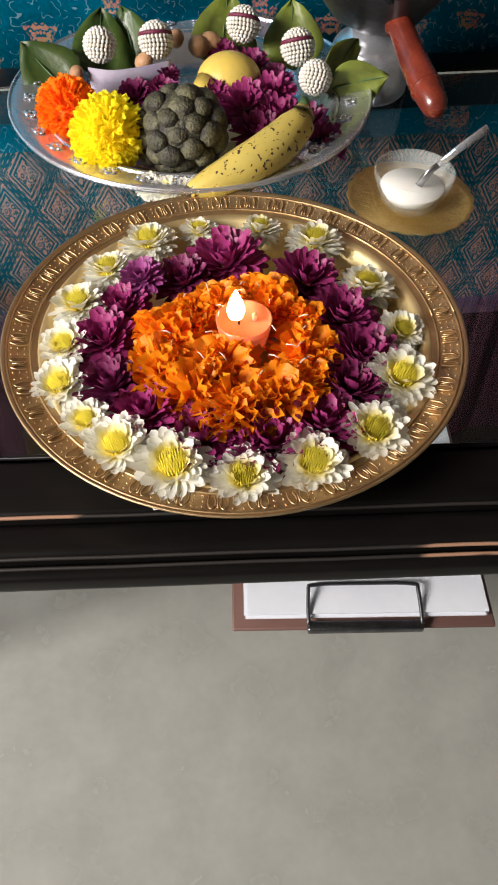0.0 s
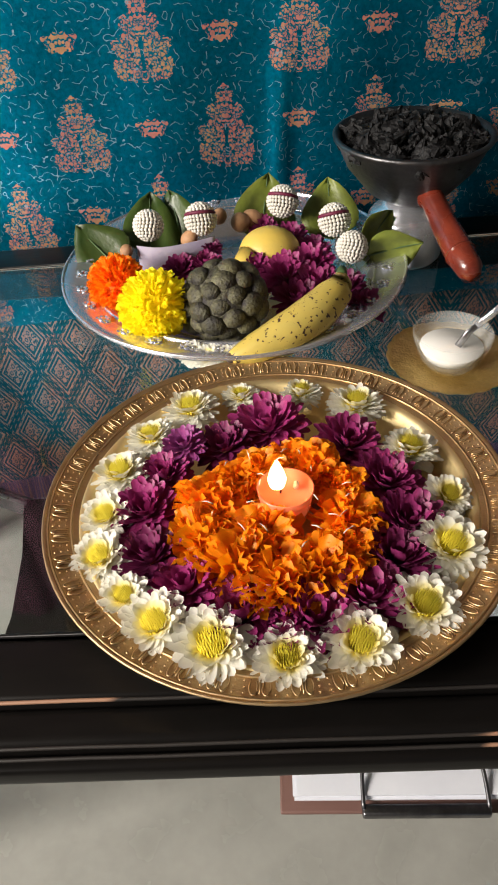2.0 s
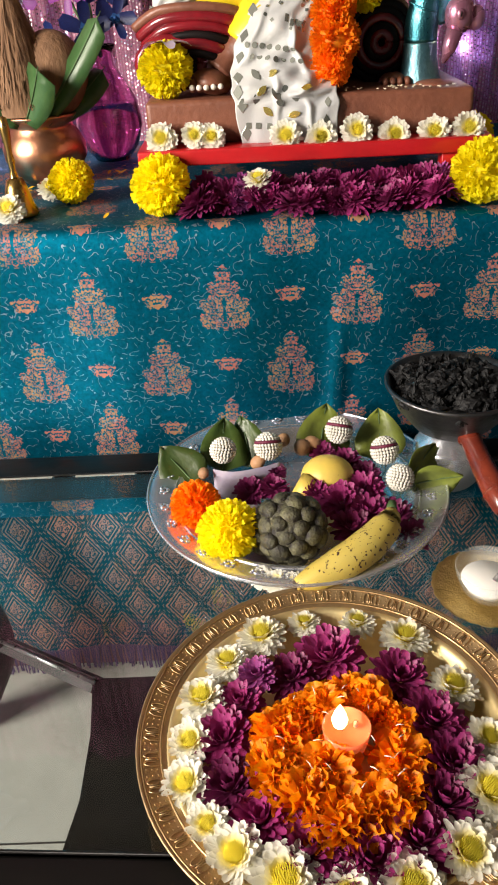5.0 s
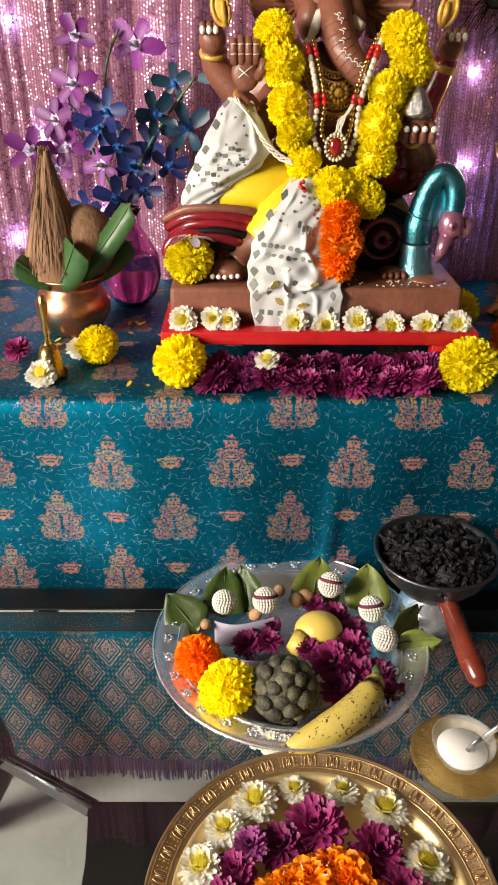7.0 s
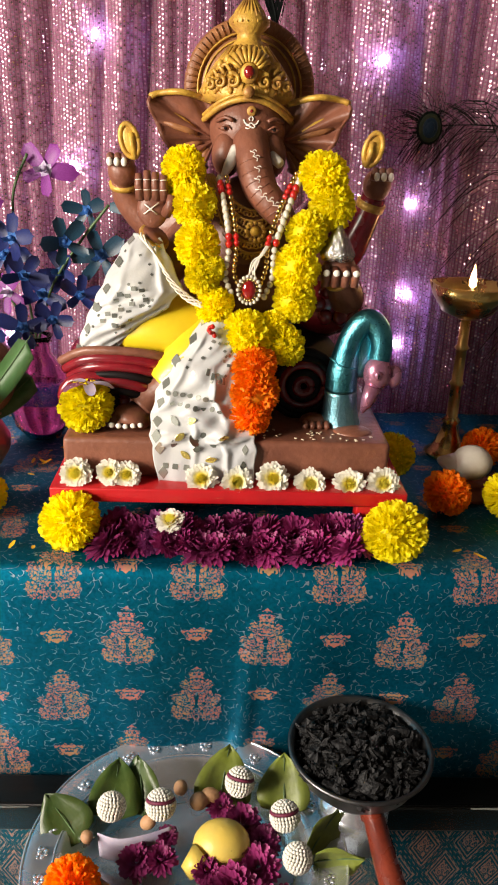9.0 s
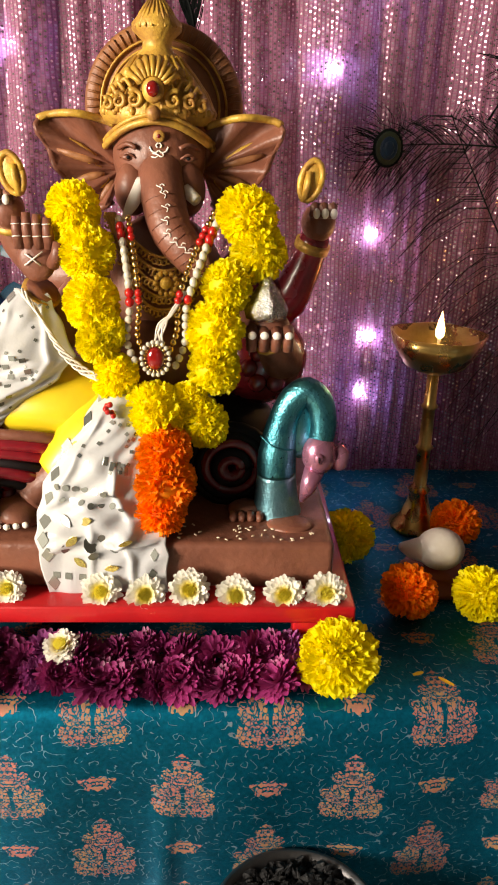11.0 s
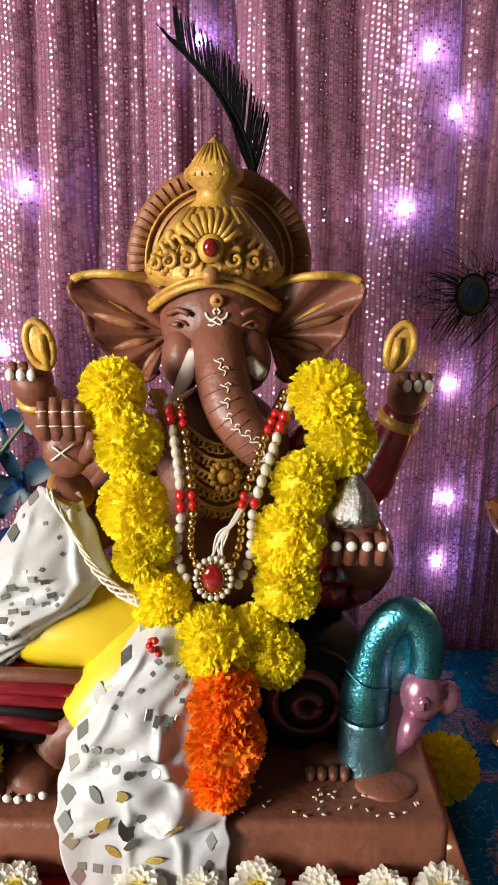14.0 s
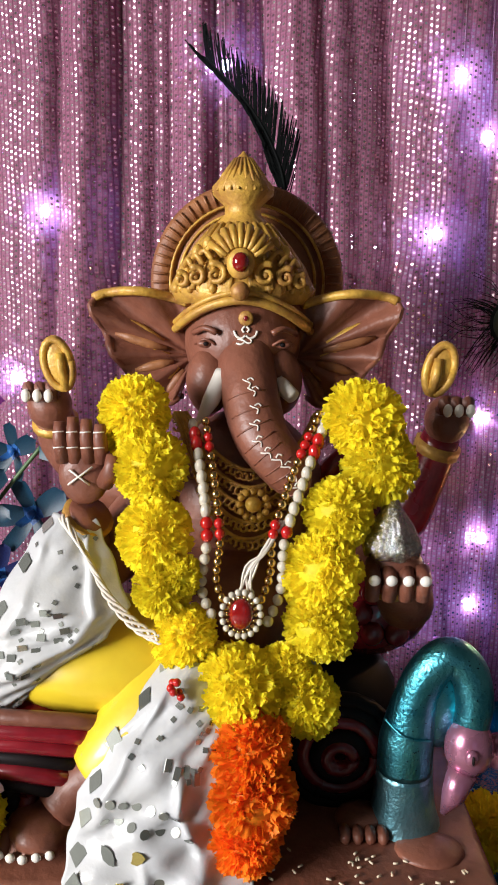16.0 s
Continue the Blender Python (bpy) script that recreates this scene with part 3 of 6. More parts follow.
for s in strands:
    pts = [(LEDS[i][0], curtain_y(*LEDS[i]) - 0.005, LEDS[i][1]) for i in s]
    pts = [(pts[0][0] - 0.01, pts[0][1] - 0.01, 1.62)] + pts + [(pts[-1][0] + 0.01, pts[-1][1] - 0.01, 0.705)]
    part("wire", Mesh().tube(smooth_line(pts, 5), 0.00025, 4), string_light, mats=M_WIRE)
for n, (x, z) in enumerate(LEDS):
    part("bulb", bulb, string_light, m=pose(x, curtain_y(x, z) - 0.004, z))
    lamp("bulb_light", "POINT", pose(x, curtain_y(x, z) + 0.016, z), LED_W, (0.38, 0.46, 1.0), 0.004)

# ---- altar under its cloth ----
altar = thing("altar", "low altar platform hidden under a brocade cloth", "altar", (0, 0, 0))
part("platform", Mesh().box((-0.95, 0.51, 0.0), (0.95, 0.93, 0.685)), altar, mats=M_BOARD, smooth=False)


def cloth_y(x, z):
    base = 0.462 + 0.022 * max(0, min(1, (0.62 - z) / 0.2))
    fold = 0.004 * math.sin(x * 17 + z * 3) + 0.0025 * math.sin(x * 41 + 1)
    crease = -0.009 * math.exp(-((x - 0.043 + (0.6 - z) * 0.06) / 0.008) ** 2) * max(0, min(1, (0.63 - z) / 0.12))
    return base + (fold + crease) * min(1, (0.71 - z) / 0.1)


rows = []
xs = [-0.98 + 1.96 * j / 260 for j in range(261)]
for k in range(14):
    y = 0.945 - k * 0.034
    rows.append([(x, y, 0.6985 + 0.0009 * math.sin(x * 60 + y * 41) + 0.0008 * math.sin(x * 23 - y * 67)) for x in xs])
for a in (20, 45, 70):
    rows.append([(x, 0.478 - 0.014 * math.sin(radians(a)), 0.6845 + 0.0145 * math.cos(radians(a))) for x in xs])
for k in range(30):
    z = 0.675 - k * (0.615 / 29)
    rows.append([(x, cloth_y(x, z), z) for x in xs])
cloth = thing("altar_cloth", "teal silk brocade cloth with copper motifs over the altar", "cloth")
part("drape", Mesh().sheet(rows), cloth, mats=M_BROCADE)
fr = Mesh()
for j in range(640):
    x = -0.97 + j * 1.94 / 639
    y = cloth_y(x, 0.06)
    dx, dy = rng.uniform(-0.004, 0.004), rng.uniform(-0.004, 0.004)
    fr.add([(x - 0.0013, y, 0.062), (x + 0.0013, y, 0.062), (x + 0.001 + dx, y + dy, 0.015), (x - 0.001 + dx, y + dy, 0.015)], [(0, 1, 2, 3)])
tagged(part("fringe", fr, cloth, "purple thread fringe along the hem", mats=M_FRINGE), kind="stuff")

# ---- low black table with a glass top ----
table = thing("coffee_table", "black lacquered coffee table with a glass top and worn edges", "table")
TX0, TX1, ROT = -0.52, 0.66, 0.055


def skew(bm):
    for v in bm.verts:
        v.co.y -= ROT * v.co.x
    return bm


bm_part("front_rail", skew(bevelled((TX0, -0.083, 0.386), (TX1, -0.044, 0.4185), 0.003)), M_BLACK, table)
bm_part("front_moulding", skew(bevelled((TX0 - 0.01, -0.1065, 0.386), (TX1 + 0.01, -0.084, 0.4125), 0.006, 4)), M_BLACK, table)
bm_part("lower_moulding", skew(bevelled((TX0 - 0.018, -0.117, 0.390), (TX1 + 0.018, -0.107, 0.405), 0.004, 3)), M_BLACK, table)
for y, z, r in ((-0.0835, 0.4165, 0.0012), (-0.1065, 0.4095, 0.0012), (-0.1105, 0.4055, 0.0012)):
    pts = [(TX0 + (TX1 - TX0) * k / 30, y - ROT * (TX0 + (TX1 - TX0) * k / 30), z + 0.0004 * math.sin(k * 2.1)) for k in range(31)]
    part("worn_edge", Mesh().tube(pts, r, 6), table, "rubbed edge showing bare wood", mats=M_WORN)
part("glass_lip", Mesh().tube([(x, -0.0425 - ROT * x, 0.4195) for x in (TX0, TX1)], 0.0014, 6), table, mats=M_BLACK)
bm_part("back_rail", bevelled((TX0, 0.428, 0.375), (TX1, 0.470, 0.4185), 0.003), M_BLACK, table)
part("rail_edge", Mesh().tube([(TX0, 0.4262, 0.4195), (TX1, 0.4262, 0.4195)], 0.0012, 6), table, mats=M_BLACK)
bm_part("side_rail", bevelled((TX0 - 0.03, -0.05, 0.375), (TX0, 0.47, 0.4185), 0.003), M_BLACK, table)
bm_part("side_rail", bevelled((TX1, -0.09, 0.375), (TX1 + 0.03, 0.47, 0.4185), 0.003), M_BLACK, table)
glass = part("glass_top", Mesh().box((TX0, -0.010, 0.411), (TX1, 0.4265, 0.4188)), table, "clear glass pane", mats=M_GLASS, smooth=False)
glass.data.vertices[0].co.y = glass.data.vertices[4].co.y = -0.043 - ROT * TX0
glass.data.vertices[1].co.y = glass.data.vertices[5].co.y = -0.043 - ROT * TX1
glass.visible_shadow = False
for x in (TX0 + 0.02, TX1 - 0.03):
    for y in (0.0, 0.40):
        s = 1 if x > 0 else -1
        bow = smooth_line([(x, y, 0.38), (x + 0.05 * -s, y, 0.30), (x + 0.085 * -s, y, 0.18), (x + 0.05 * -s, y, 0.08), (x, y, 0.0)], 5)
        part("leg", Mesh().tube(bow, spread_radii([0.026, 0.022, 0.02, 0.02, 0.024], len(bow)), 8), table, mats=M_BLACK)
edge = [(-0.277, 0.322), (-0.266, 0.24), (-0.264, 0.16), (-0.275, 0.08), (-0.295, 0.02)]
top = [(x, y, 0.180) for x, y in edge] + [(0.42, 0.02, 0.18), (0.40, 0.08, 0.18), (0.39, 0.16, 0.18), (0.391, 0.24, 0.18), (0.40, 0.322, 0.18)]
n = len(top)
low = [(x, y, 0.160) for x, y, z in top]
part("lower_shelf", Mesh().add(top + low, [tuple(range(n)), tuple(range(2 * n - 1, n - 1, -1))] + [(k, n + k, n + (k + 1) % n, (k + 1) % n) for k in range(n)]), table, mats=M_BLACK, smooth=False)
for a, b in (((-0.272, 0.318), (-0.43, 0.405)), ((0.40, 0.318), (0.56, 0.405)), ((-0.29, 0.022), (-0.43, -0.0)), ((0.415, 0.022), (0.56, 0.0))):
    part("stretcher", Mesh().tube([(*a, 0.172), (*b, 0.172)], 0.013, 4), table, mats=M_BLACK, smooth=False)
    part("stretcher_trim", Mesh().tube([(a[0], a[1] - 0.008, 0.186), (b[0], b[1] - 0.008, 0.186)], 0.003, 4), table, "grey metal trim", mats=M_STEEL)

# ---- clipboard on the lower shelf ----
cb = thing("clipboard", "brown hardboard clipboard holding a stack of white papers", "clipboard", (0.101, 0.054, 0.181), rot=(0, 0, -4.5))
bm_part("board", bevelled((-0.112, -0.112, 0), (0.112, 0.20, 0.004), 0.0015), M_BOARD, cb)
for k in range(5):
    dx, dy = rng.uniform(-0.003, 0.003), rng.uniform(-0.003, 0.002)
    part("paper", Mesh().box((-0.100 + dx, -0.103 + dy, 0.0045 + k * 0.0016), (0.105 + dx, 0.19 + dy, 0.0058 + k * 0.0016)), cb, mats=M_PAPER, smooth=False)
part("clip_wire", Mesh().tube(smooth_line([(-0.048, -0.112, 0.010), (-0.047, -0.085, 0.018), (-0.042, -0.079, 0.019), (0, -0.078, 0.019), (0.042, -0.079, 0.019), (0.047, -0.085, 0.018), (0.048, -0.112, 0.010)], 5), 0.0018, 6), cb, mats=M_CLIP)
bm_part("clip_plate", bevelled((-0.049, -0.117, 0.003), (0.049, -0.108, 0.011), 0.002), M_CLIP, cb, "dark spring-steel clip")

# ---- flower builders ----
def petal_strip(base, out, side, up, length, width, curl, n=3, cup=0.25, tip=0.55):
    """One petal: a cupped strip from base along out, bending towards up, with a rounded tip."""
    vs, fs = [], []
    for k in range(n + 1):
        t = k / n
        wdt = width * 0.5 * (0.45 + 0.55 * math.sin(math.pi * min(1, t * 0.75 + 0.05)) if t < 1 else tip)
        mid = base + out * (length * t) + up * (curl * length * t * t)
        for s in (-1, 0, 1):
            vs.append(mid + side * (s * wdt) + up * (abs(s) * cup * wdt) - out * (length * 0.06 * abs(s) if k == n else 0))
    for k in range(n):
        for s in range(2):
            fs.append((k * 3 + s, k * 3 + s + 1, (k + 1) * 3 + s + 1, (k + 1) * 3 + s))
    return vs, fs


def marigold_mesh(name, mat_, n=560, seed=1):
    """A ball of short ruffled petals, looser towards the rim."""
    r = random.Random(seed)
    me = Mesh().ball((0, 0, 0), 0.70, 14, 10)
    lobes = [(Vector([r.uniform(-1, 1) for _ in range(3)]).normalized(), r.uniform(-0.05, 0.17)) for _ in range(9)]
    for k in range(n):
        zz = 1 - 1.93 * (k + 0.5) / n
        a = k * 2.39996 + r.uniform(-0.2, 0.2)
        rr = math.sqrt(max(0, 1 - zz * zz))
        d = Vector((rr * math.cos(a), rr * math.sin(a), zz)) + Vector([r.uniform(-0.14, 0.14) for _ in range(3)])
        d.normalize()
        s = d.orthogonal().normalized()
        s.rotate(Matrix.Rotation(r.uniform(0, 6.28), 3, d))
        t = d.cross(s)
        swell = 1 + sum(q * max(0, d.dot(v)) ** 2 for v, q in lobes)
        ln, w_ = r.uniform(0.90, 1.06) * swell, r.uniform(0.15, 0.25)
        lean = t * r.uniform(-0.25, 0.25)
        vs = [d * 0.62 - s * w_ * 0.25, d * 0.62 + s * w_ * 0.25]
        ruf, ph = r.uniform(0.10, 0.24), r.uniform(0, 6.28)
        for f, wd in ((0.90, 0.42), (1.0, 0.56)):
            for j in range(5):
                q = j / 2 - 1
                vs.append(d * (ln * f * (1 - 0.05 * q * q + (0.025 * math.sin(j * 2.6 + ph) if f == 1 else 0))) + s * (w_ * wd * q)
                          + t * (w_ * ruf * 3 * f ** 6 * math.sin(j * 1.7 + ph) * 0.5) + lean * f * 0.5)
        me.add(vs, [(0, 3, 2), (0, 4, 3), (0, 1, 4), (1, 5, 4), (1, 6, 5)] + [(2 + j, 3 + j, 8 + j, 7 + j) for j in range(4)])
    return me.data(name, mat_)


def loose_marigold(name, mat_, n=62, seed=5):
    """An opened head: broad crinkled petals standing out of the middle."""
    r = random.Random(seed)
    me = Mesh().ball((0, 0, -0.1), (0.70, 0.70, 0.55), 14, 9)
    for k in range(n):
        zz = 1 - 1.15 * (k + 0.5) / n
        a = k * 2.39996 + r.uniform(-0.3, 0.3)
        rr = math.sqrt(max(0, 1 - zz * zz))
        d = (Vector((rr * math.cos(a), rr * math.sin(a), zz)) + Vector([r.uniform(-0.2, 0.2) for _ in range(3)])).normalized()
        s = d.orthogonal().normalized()
        s.rotate(Matrix.Rotation(r.uniform(0, 6.28), 3, d))
        t = d.cross(s)
        ln, w_, ph, ruf = r.uniform(0.85, 1.22), r.uniform(0.50, 0.80), r.uniform(0, 6.28), r.uniform(0.06, 0.12)
        bend = t * r.uniform(-0.35, 0.35)
        vs, fs = [], []
        for i, (f, wd) in enumerate(((0.25, 0.20), (0.55, 0.62), (0.82, 0.95), (1.0, 0.86))):
            for j in range(7):
                q = j / 3 - 1
                vs.append(d * (ln * (f - (0.10 * q * q if i == 3 else 0) + (0.02 * math.sin(j * 2.3 + ph) if i == 3 else 0))) + s * (w_ * 0.5 * wd * q)
                          + t * (ruf * f * f * math.sin(j * 1.9 + ph + i * 0.5) + 0.10 * f * q * q) + bend * f * f)
        for i in range(3):
            fs += [(i * 7 + j, i * 7 + j + 1, i * 7 + j + 8, i * 7 + j + 7) for j in range(6)]
        me.add(vs, fs)
    return me.data(name, mat_)


def mum_meshes(seed, rings=((20, -0.40, 0.92), (24, -0.12, 1.0), (24, 0.14, 1.0), (22, 0.38, 0.96), (19, 0.60, 0.86), (15, 0.80, 0.74)), width=0.27, centre=0.30, incurve=0.16):
    r = random.Random(seed)
    pt = Mesh()
    for n, el, ln in rings:
        off = r.uniform(0, 6)
        for k in range(n):
            a = off + 2 * math.pi * (k + r.uniform(-0.25, 0.25)) / n
            e = el + r.uniform(-0.18, 0.2)
            out = Vector((math.cos(a) * math.cos(e), math.sin(a) * math.cos(e), math.sin(e)))
            side = Vector((-math.sin(a), math.cos(a), 0))
            up = side.cross(out) * -1
            base = Vector((math.cos(a), math.sin(a), 0)) * 0.12 + Vector((0, 0, 0.02 + el * 0.1))
            pt.add(*petal_strip(base, out, side, up, ln * r.uniform(0.82, 1.05) - 0.1, width * r.uniform(0.8, 1.25), r.uniform(-0.05, incurve), 4, 0.34, 0.62))
    ct = Mesh()
    for k in range(90):
        rr, a = centre * math.sqrt((k + 0.5) / 90), k * 2.39996
        h = 0.58 + 0.12 * (1 - (rr / centre) ** 2) + r.uniform(-0.02, 0.03)
        x, y, q = rr * math.cos(a), rr * math.sin(a), 0.028
        ct.add([(x - q, y - q, 0.08), (x + q, y - q, 0.08), (x + q, y + q, 0.08), (x - q, y + q, 0.08), (x * 1.08, y * 1.08, h)],
               [(0, 1, 4), (1, 2, 4), (2, 3, 4), (3, 0, 4)])
    return pt, ct


MG = {c: [marigold_mesh("marigold_head", m, seed=s) for s in (1, 2)] for c, m in (("yellow", M_YEL), ("orange", M_ORA))}
MG["amber"] = [loose_marigold("marigold_head", M_AMB, 74, s) for s in (5, 6, 7)]
WM, PM, LM = [], [], []
for s in (11, 12, 13):
    p_, c_ = mum_meshes(s)
    WM.append((p_.data("petals", M_WHITE), c_.data("centre", M_CENTRE)))
PR = ((20, -0.15, 0.98), (21, 0.08, 1.0), (20, 0.32, 0.98), (18, 0.56, 0.92), (15, 0.8, 0.82), (11, 1.05, 0.7), (7, 1.3, 0.6))
for s in (21, 22, 23):
    p_, c_ = mum_meshes(s, PR, 0.23, 0.12, 0.22)
    PM.append(p_.data("petals", M_PUR))
    LM.append(p_.data("petals", M_LILAC))
count = [0]


def marigold(at, r, colour, where, group="", squash=0.95):
    count[0] += 1
    me = MG[colour][count[0] % len(MG[colour])]
    ob = thing("marigold", f"{colour if colour != 'amber' else 'loose orange'} marigold head {where}", "flower", at, group,
               rot=(rng.uniform(-25, 25), rng.uniform(-25, 25), rng.uniform(0, 360)))
    tagged(part("petals", me, ob), kind="stuff")
    ob.scale = (r, r, r * squash)
    return ob


def mum(at, r, where, tilt=(0, 0), group="", purple=0):
    count[0] += 1
    k = count[0] % 3
    turn = (*tilt, 0)
    if purple:
        ob = thing("chrysanthemum", f"{'deep magenta' if purple == 1 else 'lilac pink'} chrysanthemum head {where}", "flower", at, group)
        tagged(part("petals", (PM if purple == 1 else LM)[k], ob), kind="stuff")
    else:
        ob = thing("chrysanthemum", f"white chrysanthemum with a yellow centre {where}", "flower", at, group)
        tagged(part("petals", WM[k][0], ob, m=pose(0, 0, 0, 0, 0, count[0] * 47)), kind="stuff")
        part("centre", WM[k][1], ob, "yellow centre")
    ob.matrix_basis = pose(*at, *turn) @ pose(0, 0, 0, 0, 0, count[0] * 53 % 360)
    ob.scale = (r, r, r * 0.95)
    return ob


# ---- brass plate with the flower ring and the tea light ----
BX, BY, BZ = -0.008, 0.040, 0.4205
plate = thing("brass_plate", "large round brass plate with an embossed rim, on the glass table", "plate", (BX, BY, BZ))
bowl = [(0.0, 0.0022), (0.104, 0.0022), (0.111, 0.005), (0.120, 0.0205), (0.1245, 0.0238), (0.1262, 0.0226)]
rimp = [(0.1262, 0.0226), (0.129, 0.0234), (0.1455, 0.0264), (0.1472, 0.0284), (0.1482, 0.0275), (0.1462, 0.0245), (0.129, 0.0208), (0.122, 0.0180), (0.112, 0.0), (0.0, 0.0)]
part("dish", Mesh().lathe(bowl, 96), plate, "polished brass dish", mats=M_BRASS)
part("rim", Mesh().lathe(rimp, 96), plate, mats=M_BRASS_D)
mo = Mesh()
for s in (-1, 1):
    mo.tube(smooth_line([(s * 0.0050, -0.0052, 0), (s * 0.0055, 0.001, 0.0004), (s * 0.0035, 0.0052, 0.0004), (s * 0.0012, 0.002, 0.0003), (s * 0.002, -0.004, 0)], 3), 0.0005, 5)
    for k in range(3):
        mo.ball((s * 0.0082, -0.004 + k * 0.004, 0.0003), 0.0006, 6, 4)
mo.tube([(-0.0, -0.005, 0.0001), (0, 0.004, 0.0002)], 0.0005, 5)
motif_me = mo.data("rim_motif", M_BRASS_D)
for k in range(40):
    a = 2 * math.pi * k / 40
    part("rim_motif", motif_me, plate, m=pose(0, 0, 0, 0, 0, math.degrees(a) - 90) @ pose(0, 0.1373, 0.0256, 10))
for r_ in (0.1305, 0.1445):
    part("rim_bead", Mesh().tube([(r_ * math.cos(a * math.pi / 48), r_ * math.sin(a * math.pi / 48), 0.0238 + (r_ - 0.13) * 0.19) for a in range(97)], 0.0008, 5), plate, mats=M_BRASS_D)

WHITES = [(-0.062, 0.133, 20), (-0.025, 0.146, 14), (0.020, 0.144, 15), (0.057, 0.124, 20), (0.084, 0.072, 20), (0.098, 0.028, 16), (0.088, -0.014, 22),
          (0.063, -0.054, 21), (0.025, -0.074, 21), (-0.014, -0.079, 19), (-0.052, -0.068, 23), (-0.083, -0.051, 20), (-0.101, -0.030, 15), (-0.117, 0.000, 18),
          (-0.116, 0.034, 17), (-0.109, 0.071, 19), (-0.090, 0.106, 18)]
for x, y, r in WHITES:
    dx, dy = x - BX, y - BY
    d = math.hypot(dx, dy)
    mum((x, y, BZ + 0.021), r / 1000 * 1.12, "on the brass plate", (dy / d * -8 - 4 if dy > 0 else 10, dx / d * 10), "white flowers on the brass plate")
mum((0.002, -0.074, BZ + 0.02), 0.011, "on the brass plate", (25, 20), "white flowers on the brass plate")
PURPLES = [(-0.008, 0.108, 29), (-0.091, 0.036, 24), (-0.087, -0.004, 24), (-0.066, -0.028, 24), (-0.036, -0.050, 25), (0.003, -0.057, 26), (0.034, -0.046, 27),
           (0.068, 0.008, 25), (0.062, 0.044, 26), (0.045, 0.084, 26), (0.056, -0.020, 24), (-0.040, 0.090, 22), (-0.080, 0.068, 20), (-0.016, -0.062, 20)]
for x, y, r in PURPLES:
    mum((x, y, BZ + 0.020), r / 1000 * 1.06, "on the brass plate", (-4 if y < 0 else 6, 8 if x > 0 else -8), "magenta flowers on the brass plate", 1)
mum((-0.066, 0.086, BZ + 0.03), 0.017, "on the brass plate", (8, -10), "magenta flowers on the brass plate", 2)
for x, y, r in ((-0.050, 0.034, 22), (-0.054, 0.004, 23), (-0.036, -0.018, 24), (-0.014, -0.034, 24), (0.010, -0.026, 23), (0.032, 0.012, 20), (0.034, 0.040, 16),
                (0.016, 0.058, 20), (-0.018, 0.056, 21), (-0.036, 0.050, 18), (0.026, -0.014, 20), (-0.02, 0.004, 22), (0.004, 0.07, 15)):
    marigold((x, y, BZ + 0.024), r / 930, "amber", "heaped round the tea light", "orange flowers on the brass plate", 0.8)
tea = thing("tea_light", "small lit tea light with pinkish wax among marigolds", "candle", (-0.004, 0.025, BZ + 0.029))
part("cup", Mesh().lathe([(0.0, 0.0), (0.0145, 0.0), (0.0165, 0.010), (0.0175, 0.0165), (0.0165, 0.0165), (0.0155, 0.010), (0.0, 0.0098)], 28), tea, "clear tea-light cup with a faint built-in glow", mats=M_WAX)
part("wick", Mesh().tube([(-0.003, 0.001, 0.011), (-0.003, 0.001, 0.017)], 0.0006, 6), tea, mats=M_DARK)
part("flame", Mesh().lathe([(0.0, 0.0), (0.0046, 0.003), (0.0058, 0.008), (0.0040, 0.015), (0.0015, 0.021), (0.0, 0.024)], 14, (-0.005, 0.001, 0.0150)), tea, "bright yellow flame", mats=M_FLAME)
# white nub standing in for a bright reflection on the cup's rim
part("painted_glint", Mesh().lathe([(0.0, 0.0), (0.0018, 0.0), (0.0016, 0.004), (0.0, 0.005)], 10, (0.007, 0.004, 0.0118)), tea, mats=M_TUSK)
lamp("tea_flame_light", "POINT", pose(-0.005, 0.026, BZ + 0.066), 0.03, (1.0, 0.55, 0.22), 0.004)
fib = Mesh()
for k in range(26):
    a, r_ = rng.uniform(0, 6.28), rng.uniform(0.015, 0.055)
    p = Vector((BX + r_ * math.cos(a), 0.02 + r_ * math.sin(a), BZ + 0.048 - r_ * 0.2 + rng.uniform(0, 0.003)))
    d = Vector((rng.uniform(-1, 1), rng.uniform(-1, 1), rng.uniform(-0.2, 0.5))).normalized() * rng.uniform(0.004, 0.009)
    fib.tube([p, p + d * 0.5 + Vector((0, 0, 0.001)), p + d], [0.0004, 0.0005, 0.0002], 4)
solo("flower_thread", fib, M_CONCH, "pale loose flower threads strewn over orange marigolds", "petals", kind="stuff")

# ---- silver plate with fruit, nuts, flowers and leaves ----
SX, SY, SZ = -0.020, 0.341, 0.4205
sp = thing("silver_plate", "deep round silver plate with an embossed rim, on the glass table", "plate", (SX, SY, SZ))
sin_ = [(0.0, 0.0022), (0.100, 0.0022), (0.110, 0.006), (0.1235, 0.026), (0.127, 0.0285), (0.131, 0.028)]
sout = [(0.131, 0.028), (0.146, 0.0315), (0.157, 0.0335), (0.1592, 0.0325), (0.158, 0.030), (0.146, 0.0285), (0.128, 0.0245), (0.112, 0.0), (0.0, 0.0)]
part("dish", Mesh().lathe(sin_, 96), sp, mats=M_SILVER)
part("rim", Mesh().lathe(sout, 96), sp, mats=M_SILVER)
for r_, h_, q_ in ((0.1580, 0.0335, 0.0013), (0.1300, 0.0283, 0.0010), (0.086, 0.0026, 0.0006)):
    part("rim_bead", Mesh().tube([(r_ * math.cos(a * math.pi / 48), r_ * math.sin(a * math.pi / 48), h_) for a in range(97)], q_, 6), sp, mats=M_SILVER)
em = Mesh()
